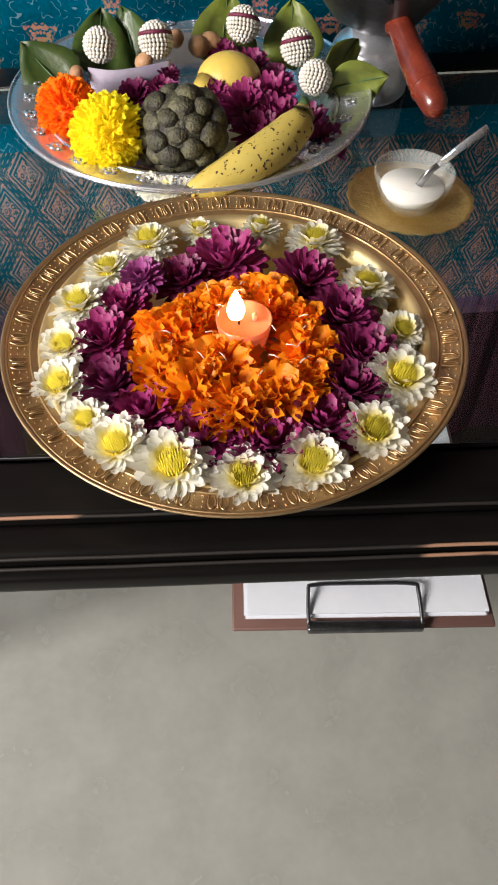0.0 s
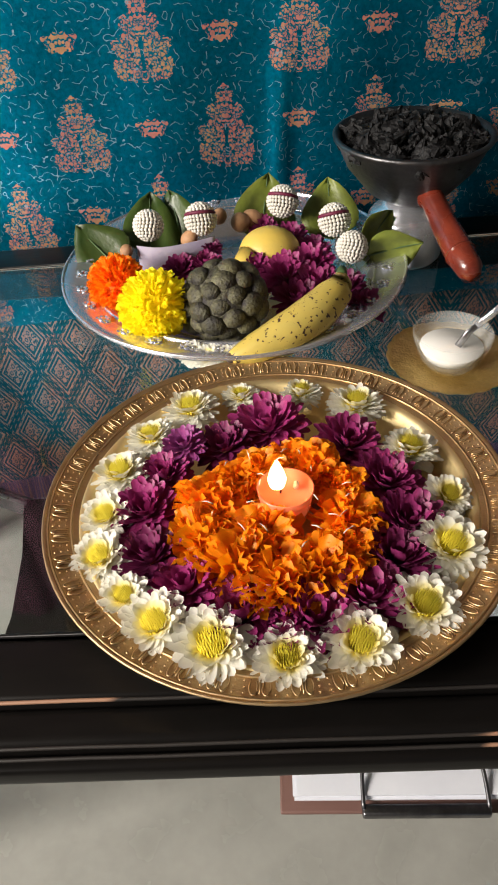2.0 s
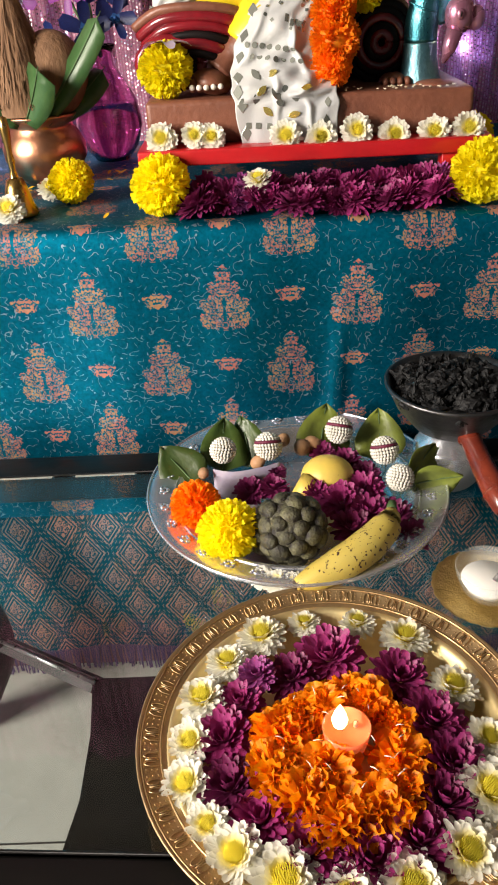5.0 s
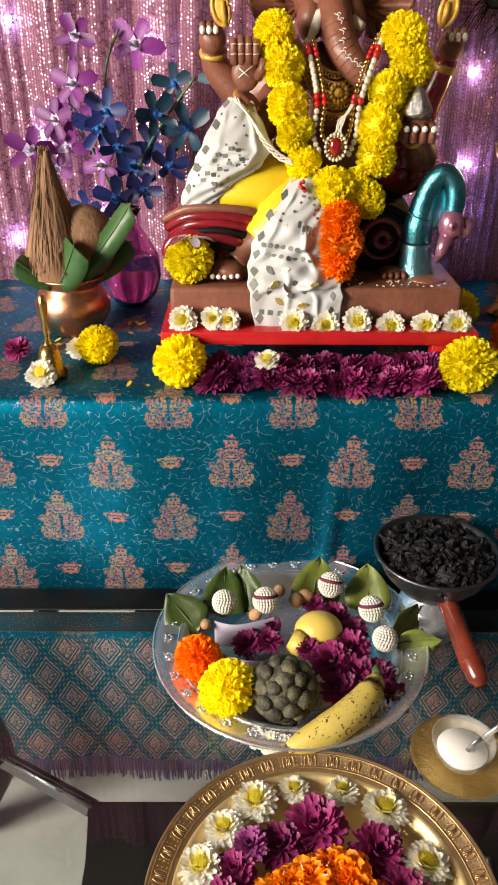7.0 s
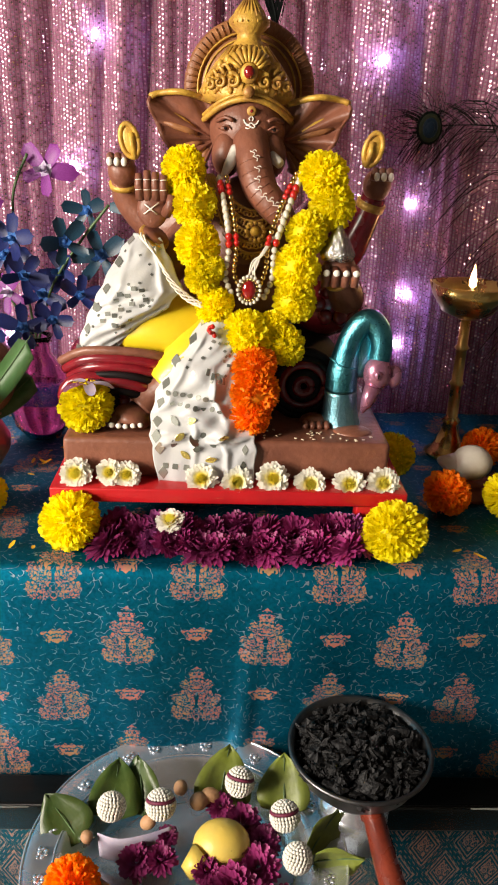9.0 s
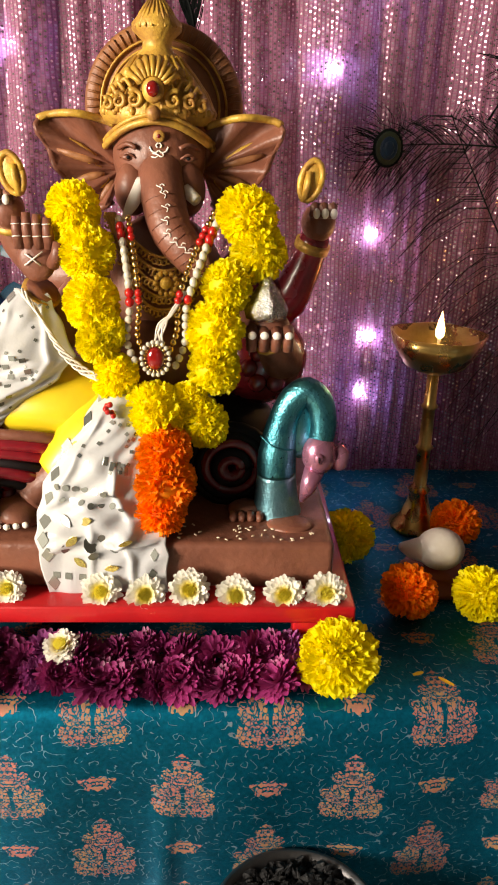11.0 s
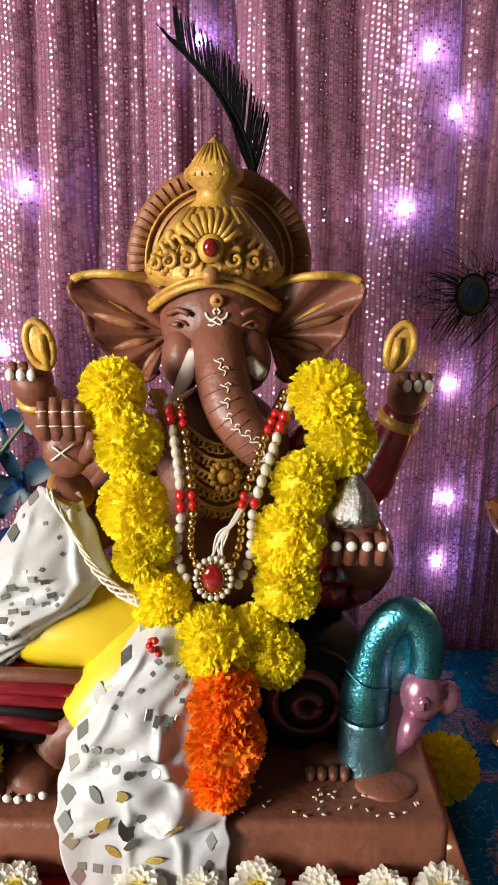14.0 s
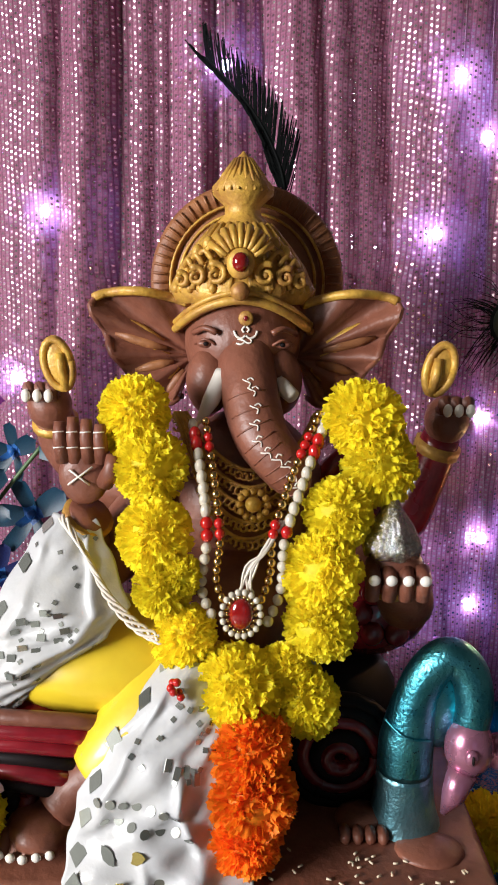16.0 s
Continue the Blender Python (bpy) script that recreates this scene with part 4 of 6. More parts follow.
for k in range(9):
    em.ball((0.0065 * math.cos(k * 0.7), 0.005 * math.sin(k * 0.7), 0), (0.0024, 0.0024, 0.0007), 8, 5)
em.ball((0, 0, 0), (0.003, 0.003, 0.0016), 8, 5)
em_me = em.data("embossed_flower", M_EMBOSS)
for k in range(30):
    a = 2 * math.pi * k / 30
    part("embossed_flower", em_me, sp, m=pose(0.1435 * math.cos(a), 0.1435 * math.sin(a), 0.0312, 0, 0, math.degrees(a)))
marigold((-0.124, 0.300, SZ + 0.038), 0.0265, "orange", "in the silver plate")
marigold((-0.092, 0.251, SZ + 0.042), 0.0300, "yellow", "in the silver plate")

ca = thing("custard_apple", "dark green knobbly custard apple in the silver plate", "fruit", (-0.032, 0.252, SZ + 0.042))
part("flesh", Mesh().ball((0, 0, 0), (0.032, 0.032, 0.034), 20, 14), ca, mats=M_CUSTARD)
knob = Mesh().ball((0, 0, 0), (0.0104, 0.0092, 0.0060), 8, 5).data("knob", M_CUSTARD)
for k in range(52):
    zz = 1 - 2 * (k + 0.5) / 52
    a = k * 2.39996
    d = Vector((math.sqrt(1 - zz * zz) * math.cos(a), math.sqrt(1 - zz * zz) * math.sin(a), zz))
    o = part("knob", knob, ca)
    q = 1 + rng.uniform(-0.28, 0.2)
    o.matrix_basis = Matrix.Translation(d * rng.uniform(0.029, 0.0335)) @ d.to_track_quat("Z", "Y").to_matrix().to_4x4() @ Matrix.Diagonal((q, q, q, 1))
bpts = smooth_line([(-0.030, 0.188, SZ + 0.030), (-0.005, 0.197, SZ + 0.032), (0.028, 0.213, SZ + 0.040), (0.055, 0.237, SZ + 0.047), (0.068, 0.262, SZ + 0.050)], 6)
ban = thing("banana", "ripe yellow banana with dark speckles in the silver plate", "fruit")
part("skin", Mesh().tube(bpts, spread_radii([0.005, 0.0135, 0.0175, 0.0175, 0.015, 0.007], len(bpts)), 7), ban, mats=M_BANANA)
part("tip", Mesh().ball((-0.0305, 0.1875, SZ + 0.030), 0.0042, 8, 6), ban, "dark dried tip", mats=M_DARKBALL)
part("stalk", Mesh().tube([(0.067, 0.261, SZ + 0.050), (0.070, 0.274, SZ + 0.053)], [0.006, 0.004], 7), ban, mats=M_STEM)
yf = thing("guava", "pale yellow ripe guava in the silver plate", "fruit", (0.014, 0.346, SZ + 0.036))
part("skin", Mesh().ball((0, 0, 0), (0.029, 0.025, 0.024), 20, 14), yf, mats=M_FRUIT)
part("neck", Mesh().tube([(-0.018, -0.014, 0.0), (-0.034, -0.026, -0.006)], [0.016, 0.008], 12), yf, mats=M_FRUIT)


def beaded_ball(at, r, band):
    ob = thing("beaded_nut", "betel nut covered with white pearl beads" + (" and a maroon thread band" if band else ""), "ornament", at, "beaded nuts in the silver plate", rot=(-30, rng.uniform(-15, 15), 0))
    part("core", Mesh().ball((0, 0, 0), r * 0.93, 16, 10), ob, mats=M_DARKBALL)
    be = Mesh()
    nr = 13
    for k in range(1, nr):
        th = math.pi * k / nr
        if band and k == 5:
            continue
        cnt = max(4, int(2 * math.pi * math.sin(th) * r / 0.0034))
        for j in range(cnt):
            a = 2 * math.pi * j / cnt + k
            be.ball((r * math.sin(th) * math.cos(a), r * math.sin(th) * math.sin(a), r * math.cos(th)), 0.0019, 6, 4)
    be.ball((0, 0, r), 0.0018, 6, 4)
    tagged(part("bead", be, ob, "rows of small pearl beads", mats=M_PEARL), kind="stuff")
    if band:
        th = math.pi * 5 / nr
        part("thread_band", Mesh().tube([(r * math.sin(th) * math.cos(a * 0.2618), r * math.sin(th) * math.sin(a * 0.2618), r * math.cos(th)) for a in range(25)], 0.0017, 6), ob, "maroon thread", mats=M_THREAD)


for x, y, z, r, b in ((-0.097, 0.370, 0.060, 0.0132, 0), (-0.048, 0.371, 0.062, 0.0142, 1), (0.032, 0.402, 0.060, 0.0142, 1), (0.077, 0.364, 0.055, 0.0142, 1), (0.087, 0.323, 0.047, 0.0132, 0)):
    beaded_ball((x, y, SZ + z), r, b)
note = thing("bank_note", "folded violet bank note standing among the flowers", "bank note", (0, 0, 0))
for n_, pts in enumerate(([(-0.108, 0.352), (-0.085, 0.345), (-0.055, 0.352), (-0.036, 0.360)], [(-0.108, 0.318), (-0.085, 0.302), (-0.055, 0.297), (-0.020, 0.300)])):
    z0, z1 = SZ + 0.012, SZ + (0.052 if n_ == 0 else 0.043)
    ln = smooth_line([(x, y, 0) for x, y in pts], 4)
    me = Mesh().sheet([[(p.x, p.y - 0.002 * k, z0 + (z1 - z0) * k / 3) for p in ln] for k in range(4)])
    o = part("fold", me, note, mats=M_NOTE)
    o.modifiers.new("thick", "SOLIDIFY").thickness = 0.0006
for x, y, r, z in ((-0.068, 0.333, 20, 0.030), (-0.045, 0.330, 18, 0.034), (0.025, 0.300, 25, 0.034), (0.047, 0.285, 26, 0.030), (0.030, 0.262, 24, 0.030), (0.050, 0.325, 24, 0.030),
                   (0.075, 0.285, 24, 0.024), (0.088, 0.258, 20, 0.022), (0.035, 0.375, 21, 0.032), (0.055, 0.355, 20, 0.028), (0.000, 0.318, 16, 0.036), (-0.040, 0.352, 12, 0.04), (0.012, 0.388, 15, 0.04)):
    mum((x, y, SZ + z), r / 1000, "in the silver plate", (rng.uniform(5, 30), rng.uniform(-12, 12)), "magenta flowers in the silver plate", 1)
for x, y, r in ((-0.048, 0.199, 13), (-0.032, 0.195, 12), (-0.060, 0.205, 12)):
    mum((x, y, SZ + 0.024), r / 1000, "lying in the silver plate", (30, 0), "white flowers in the silver plate")


def heart_leaf(at, size, rot, mat_, label):
    me = Mesh()
    rows_ = []
    for k in range(9):
        t = k / 8
        wd = math.sin(math.pi * min(1, t ** 0.62)) ** 0.75 * 0.46 * (1 if t < 0.95 else 0.3)
        rows_.append([(s * wd * 0.5, 0.05 * math.sin(t * 3) - 0.16 * abs(s) * wd + 0.035 * math.sin(t * 9 + s * 2 + size * 900), t) for s in (-2, -1, 0, 1, 2)])
    me.sheet([[tuple(c * size for c in p) for p in r] for r in rows_])
    ob = thing("leaf", label, "leaf", at, "leaves in the silver plate", rot=rot)
    o = part("blade", me, ob, mats=mat_)
    o.modifiers.new("thick", "SOLIDIFY").thickness = 0.0005
    part("midrib", Mesh().tube([(0, 0.05 * math.sin(k / 8 * 3) * size - 0.0008, k / 8 * size) for k in range(9)], spread_radii([0.0011, 0.0004], 9), 5), ob, mats=M_STEM)


for at, size, rot, m_ in (((-0.100, 0.385, SZ + 0.022), 0.062, (-38, 14, 12), M_LEAF), ((-0.068, 0.392, SZ + 0.022), 0.060, (-34, -22, -14), M_LEAF), ((-0.128, 0.362, SZ + 0.02), 0.06, (-45, -30, 30), M_LEAF),
                          ((0.010, 0.400, SZ + 0.020), 0.068, (-36, 12, 0), M_LEAF_P), ((0.080, 0.395, SZ + 0.02), 0.062, (-40, -6, -8), M_LEAF_P),
                          ((0.098, 0.336, SZ + 0.028), 0.056, (-20, 55, 20), M_LEAF_P), ((0.104, 0.330, SZ + 0.034), 0.05, (10, 75, 0), M_LEAF_P)):
    heart_leaf(at, size, rot, m_, ("dark green" if m_ is M_LEAF else "yellowing green") + " betel leaf leaning in the silver plate")
for x, y, r in ((-0.030, 0.405, 10), (-0.010, 0.388, 12), (0.002, 0.395, 11), (-0.060, 0.362, 9), (-0.118, 0.345, 8)):
    nb = Mesh().ball((0, 0, 0), (r / 1000, r / 1350, r / 1250), 14, 9)
    solo("dried_nut", nb, M_NUT, "small brown dried nut in the silver plate", "nut", (x, y, SZ + 0.048), "nuts in the silver plate", rot=(20, 40, rng.uniform(0, 180)))

# ---- charcoal burner ----
CX, CY = 0.152, 0.392
cbn = thing("charcoal_burner", "metal incense burner with a wooden handle, on the table", "incense burner", (CX, CY, 0.4205))
part("base", Mesh().lathe([(0.0, 0.0), (0.034, 0.0), (0.037, 0.004), (0.037, 0.042), (0.033, 0.048), (0.024, 0.052), (0.021, 0.062), (0.0, 0.062)], 40), cbn, "round silver base", mats=M_SILVER)
part("bowl", Mesh().lathe([(0.0, 0.056), (0.016, 0.056), (0.040, 0.070), (0.060, 0.094), (0.069, 0.114), (0.073, 0.118), (0.0735, 0.121), (0.070, 0.122), (0.066, 0.115), (0.055, 0.096), (0.0, 0.082)], 56), cbn, "dark metal bowl", mats=M_IRON)
hpts = [(0.006, -0.036, 0.082), (0.0075, -0.046, 0.080), (0.009, -0.052, 0.079), (0.014, -0.085, 0.067), (0.019, -0.115, 0.058), (0.023, -0.134, 0.052), (0.0245, -0.142, 0.050)]
part("socket", Mesh().tube([(0.003, -0.015, 0.075), (0.007, -0.042, 0.081)], 0.007, 12), cbn, mats=M_SILVER)
hd = part("handle", Mesh().tube(hpts, [0.0085, 0.0115, 0.0105, 0.0118, 0.0130, 0.0110, 0.0060], 16), cbn, "turned red-brown wooden handle", mats=M_HANDLE)
for k in (1, 4):
    p, q = Vector(hpts[k]), Vector(hpts[k + 1])
    part("groove_ring", Mesh().tube([p, p + (q - p).normalized() * 0.0022], 0.0136 if k == 4 else 0.0122, 16), hd, mats=M_HANDLE)
lump = []
for s in range(4):
    me = Mesh().ball((0, 0, 0), (0.0070, 0.0052, 0.0046), 9, 7)
    r_ = random.Random(s)
    me.v = [tuple(c * r_.uniform(0.45, 1.5) for c in v) for v in me.v]
    lump.append(me.data("coal_lump", M_COAL, False))
for k in range(250):
    rr, a = 0.064 * math.sqrt((k + 0.5) / 250), k * 2.39996
    q = rng.choice((0.5, 0.7, 0.9, 1.1, 1.4))
    part("coal_lump", lump[k % 4], cbn, m=pose(rr * math.cos(a), rr * math.sin(a), 0.111 + 0.012 * (1 - (rr / 0.064) ** 2) + rng.uniform(-0.003, 0.006), rng.uniform(0, 360), rng.uniform(0, 360), 0)
         @ Matrix.Diagonal((q, q, q * rng.uniform(0.5, 1.2), 1)))

# ---- saucer, glass bowl of milk, spoon ----
UX, UY = 0.147, 0.196
sc_wave = lambda a, k: 1 + (0.025 * abs(math.sin(a * 11)) if k in (3, 4, 5) else 0)
solo("saucer", Mesh().lathe([(0.0, 0.0015), (0.026, 0.0015), (0.032, 0.0035), (0.046, 0.0075), (0.050, 0.0105), (0.0495, 0.009), (0.032, 0.0), (0.0, 0.0)], 132, wave=sc_wave), M_GOLD,
     "embossed gold-coloured saucer with a scalloped edge", "saucer", (UX, UY, 0.4205))
gb = thing("milk_bowl", "small clear glass bowl of white milk on a gold saucer", "bowl", (UX, UY, 0.4225))
gw = part("glass_wall", Mesh().lathe([(0.0, 0.0), (0.017, 0.0), (0.024, 0.008), (0.0305, 0.024), (0.0318, 0.031), (0.0305, 0.0318), (0.0292, 0.030), (0.028, 0.023), (0.022, 0.009), (0.0, 0.003)], 48), gb, mats=M_BOWLGLASS)
gw.visible_shadow = False
part("milk", Mesh().lathe([(0.0, 0.0035), (0.0205, 0.0095), (0.0252, 0.0178), (0.0249, 0.0184), (0.0, 0.0184)], 48), gb, "white milk", mats=M_MILK)
so = thing("spoon", "small steel spoon with a patterned handle, in the milk", "spoon")
part("shaft", Mesh().tube([(0.150, 0.190, 0.444), (0.157, 0.191, 0.455), (0.164, 0.192, 0.461)], [0.0035, 0.003, 0.0028], 8, flat=0.5), so, mats=M_STEEL)
part("handle", Mesh().tube([(0.163, 0.192, 0.460), (0.180, 0.196, 0.472), (0.199, 0.201, 0.483)], [0.003, 0.0036, 0.0042], 10, flat=0.6), so, mats=M_EMBOSS)

# ---- red board, statue and its dress ----
AZ = 0.700
rb = thing("red_board", "red painted wooden board on short feet, on the altar", "board")
bm_part("top", bevelled((-0.173, 0.518, 0.746), (0.203, 0.80, 0.762), 0.002), M_RED, rb)
for x in (-0.150, 0.165):
    for y in (0.530, 0.77):
        bm_part("foot", bevelled((x - 0.015, y - 0.008, AZ), (x + 0.015, y + 0.012, 0.746), 0.002), M_RED, rb)

CLAY, GLD, YLW, RED_, TEA, PNK, WHT, GEM_, DRK, DUST, PALE = range(11)
st = Mesh()
bm = bevelled((-0.163, 0.548, 0.762), (0.186, 0.79, 0.806), 0.006, 3)
st.add([v.co[:] for v in bm.verts], [tuple(v.index for v in f.verts) for f in bm.faces], CLAY)
bm.free()
# disc behind the head, crown
def disc(c, r, y0, y1, mi, seg=64):
    vs = [(c[0] + r * q * math.cos(2 * math.pi * s / seg), y, c[1] + r * q * math.sin(2 * math.pi * s / seg)) for y, q in ((y1, 1), (y0 + 0.004, 1), (y0, 0.96), (y0, 0.80), (y0 + 0.003, 0.78), (y0 + 0.003, 0.74), (y0, 0.72), (y0 + 0.004, 0.02)) for s in range(seg)]
    fs = [(k * seg + s, k * seg + (s + 1) % seg, (k + 1) * seg + (s + 1) % seg, (k + 1) * seg + s) for k in range(7) for s in range(seg)]
    st.add(vs, fs + [tuple(range(seg))], mi)


disc((0.028, 1.154), 0.076, 0.775, 0.792, DUST)
for q in (0.70, 0.79):
    st.tube([(0.028 + 0.076 * q * math.cos(a * 0.1309), 0.775, 1.154 + 0.076 * q * math.sin(a * 0.1309)) for a in range(49)], 0.0012, 6, GLD)
for k in range(64):
    a = 2 * math.pi * k / 64
    p = lambda q: (0.028 + 0.076 * q * math.cos(a), 0.774, 1.154 + 0.076 * q * math.sin(a))
    st.tube([p(0.82), p(0.97)], 0.0012, 5, DUST)
st.lathe([(0.0, 0.0), (0.050, 0.0), (0.052, 0.010), (0.044, 0.026), (0.032, 0.042), (0.020, 0.056), (0.0135, 0.063), (0.013, 0.069), (0.021, 0.077), (0.0215, 0.083),
          (0.014, 0.092), (0.005, 0.103), (0.0, 0.108)], 36, (0.025, 0.744, 1.139), GLD, wave=lambda a, k: 1 + (0.05 * math.cos(a * 18) if k in (2, 3, 4, 5, 8, 9) else 0))
for k in range(15):
    a = math.radians(-78 + k * 156 / 14)
    st.ball((0.025 + 0.051 * math.sin(a), 0.744 - 0.050 * math.cos(a), 1.1495), (0.0030, 0.0030, 0.0036), 8, 6, GLD)
band = [(0.026 + 0.0515 * math.sin(radians(q)), 0.744 - 0.0515 * math.cos(radians(q)), 1.142 - 0.024 * math.sin(radians(q)) ** 2) for q in range(-84, 85, 6)]
st.tube(band, 0.0032, 10, GLD)
st.tube([(x, y - 0.001, z + 0.0052) for x, y, z in band], 0.0020, 8, GLD)
for s in (-1, 1):
    for q, (off, up_, size) in enumerate(((0.017, 0.0, 0.0078), (0.031, -0.0015, 0.0066), (0.0415, -0.004, 0.0052))):
        c0 = Vector((0.025 + s * off, 0.6915 + off * off * 8.5, 1.159 + up_))
        st.tube([c0 + Vector((s * size * math.cos(a * 0.55 + 1) * (1 - a * 0.055), 0.0012 * math.sin(a), size * math.sin(a * 0.55 + 1) * (1 - a * 0.055))) for a in range(15)], [0.0026 - 0.0001 * a for a in range(15)], 7, GLD)
        st.ball((c0.x, c0.y + 0.001, c0.z), 0.0022, 8, 6, GLD)
    for q in range(4):
        st.tube(smooth_line([(0.025 + s * (0.012 + q * 0.007), 0.698 + q * 0.003, 1.171 - q * 0.003), (0.025 + s * (0.019 + q * 0.006), 0.699 + q * 0.003, 1.178 - q * 0.003), (0.025 + s * (0.025 + q * 0.005), 0.704 + q * 0.004, 1.174 - q * 0.003)], 3), 0.0021, 6, GLD)
for k in range(22):
    a = 2 * math.pi * k / 22
    for line, q in ((((0.0515, 0.010), (0.0445, 0.026), (0.0325, 0.042), (0.0205, 0.056)), 0.0022), (((0.0215, 0.079), (0.0145, 0.091), (0.006, 0.102)), 0.0013)):
        st.tube([(0.025 + r_ * math.cos(a), 0.744 + r_ * math.sin(a), 1.139 + h_) for r_, h_ in line], q, 6, GLD)
for k in range(7):
    a = math.radians(-63 + k * 21)
    st.ball((0.025 + 0.034 * math.sin(a), 0.700 + 0.008 * abs(math.sin(a)), 1.166 + 0.018 * math.cos(a)), (0.0042, 0.0036, 0.0055), 8, 6, GLD)
for k in range(9):
    a = math.radians(-60 + k * 15)
    st.tube([(0.025 + 0.011 * math.sin(a), 0.688, 1.166 + 0.011 * math.cos(a)), (0.025 + 0.024 * math.sin(a), 0.696, 1.166 + 0.026 * math.cos(a))], [0.0016, 0.0028], 6, GLD)
st.ball((0.025, 0.685, 1.167), (0.0058, 0.0045, 0.0066), 14, 10, GEM_)
st.ball((0.025, 0.688, 1.166), (0.0095, 0.004, 0.0105), 14, 10, GLD)
st.ball((0.025, 0.684, 1.148), (0.0065, 0.005, 0.0065), 12, 8, GLD)
# head, trunk, tusks, ears
st.ball((0.026, 0.735, 1.112), (0.043, 0.046, 0.046), 28, 20, CLAY)
for s in (-1, 1):
    st.ball((0.028 + s * 0.025, 0.706, 1.085), (0.0165, 0.019, 0.024), 18, 12, CLAY)
    st.tube(smooth_line([(0.028 + s * 0.019, 0.690, 1.120), (0.028 + s * 0.027, 0.693, 1.123), (0.028 + s * 0.036, 0.703, 1.119)], 3), 0.0022, 6, CLAY)
    st.ball((0.028 + s * 0.0270, 0.6975, 1.112), (0.0062, 0.0036, 0.0030), 12, 8, CLAY)
    st.ball((0.028 + s * 0.0265, 0.6945, 1.112), (0.0020, 0.0012, 0.0016), 10, 8, DRK)
    st.tube(smooth_line([(0.028 + s * 0.0195, 0.6935, 1.1115), (0.028 + s * 0.027, 0.6925, 1.1155), (0.028 + s * 0.0345, 0.7005, 1.1115)], 3), 0.0010, 5, CLAY)
tr = smooth_line([(0.028, 0.735, 1.132), (0.0285, 0.711, 1.108), (0.032, 0.684, 1.082), (0.040, 0.665, 1.055), (0.053, 0.656, 1.038), (0.061, 0.655, 1.028), (0.065, 0.662, 1.022)], 6)
st.tube(tr, spread_radii([0.022, 0.0212, 0.0200, 0.0186, 0.0166, 0.0140, 0.0095], len(tr)), 20, CLAY)
st.tube(smooth_line([(0.014, 0.690, 1.092), (0.006, 0.676, 1.075), (-0.002, 0.668, 1.061)], 4), spread_radii([0.0065, 0.0058, 0.0018], 9), 12, WHT)
st.tube([(0.052, 0.690, 1.086), (0.062, 0.680, 1.078)], [0.006, 0.0052], 12, WHT)
st.ball((0.029, 0.6905, 1.130), (0.0052, 0.0016, 0.0052), 14, 8, GLD)
st.ball((0.029, 0.6888, 1.130), (0.0018, 0.0010, 0.0018), 8, 6, RED_)
rads = spread_radii([0.022, 0.0212, 0.0200, 0.0186, 0.0166, 0.0140, 0.0095], len(tr))


def on_trunk(i, u, w):
    """A point on the front of the trunk: step i along it, u across, w along."""
    i = max(1, min(len(tr) - 2, i))
    d = (tr[i + 1] - tr[i - 1]).normalized()
    f = (Vector((0, -1, 0)) - d * d.dot(Vector((0, -1, 0)))).normalized()
    side = d.cross(f).normalized() * -1
    side = side if side.x > 0 else side * -1
    return tr[i] + side * u - d * w + f * (math.sqrt(max(0.0, rads[i] ** 2 - u * u)) + 0.0002)


def white_mark(i, line, r=0.00055):
    st.tube(smooth_line([on_trunk(i, u, w) for u, w in line], 3), r, 5, WHT)


def face_mark(line, r):
    pts = []
    for x, z in line:
        q = 1 - ((x - 0.026) / 0.043) ** 2 - ((z - 1.112) / 0.046) ** 2
        pts.append((x, 0.735 - 0.046 * math.sqrt(q) - 0.0003, z))
    st.tube(smooth_line(pts, 3), r, 5, WHT)


for s in (-1, 1):
    face_mark([(0.029, 1.1185), (0.029 + s * 0.003, 1.1165), (0.029 + s * 0.0065, 1.118), (0.029 + s * 0.008, 1.1215)], 0.0009)
    face_mark([(0.029 + s * 0.001, 1.1205), (0.029 + s * 0.0024, 1.1225), (0.029 + s * 0.0004, 1.1245)], 0.0008)
white_mark(8, [(-0.005, -0.001), (-0.002, -0.003), (0.001, -0.001), (-0.001, 0.001), (-0.004, 0.0025)], 0.0007)
white_mark(8, [(0.001, -0.001), (0.004, -0.0025), (0.0055, 0.0), (0.0035, 0.003)], 0.0007)
for k in range(11):
    i, sw = 13 + int(k * 1.9), 0.0025 * math.sin(k * 1.1)
    white_mark(i, [(sw - 0.002, 0.003), (sw, 0.001), (sw + 0.0025, -0.001), (sw + 0.001, -0.004)])
    white_mark(i, [(sw + 0.001, 0.002), (sw + 0.0035, 0.003), (sw + 0.005, 0.001)])
for k in range(9):
    i = 14 + int(k * 2.2)
    st.tube([on_trunk(i, u * rads[i], 0.001 * u * u) for u in (-0.75, -0.45, -0.1, 0.25, 0.6)], 0.0006, 5, CLAY)
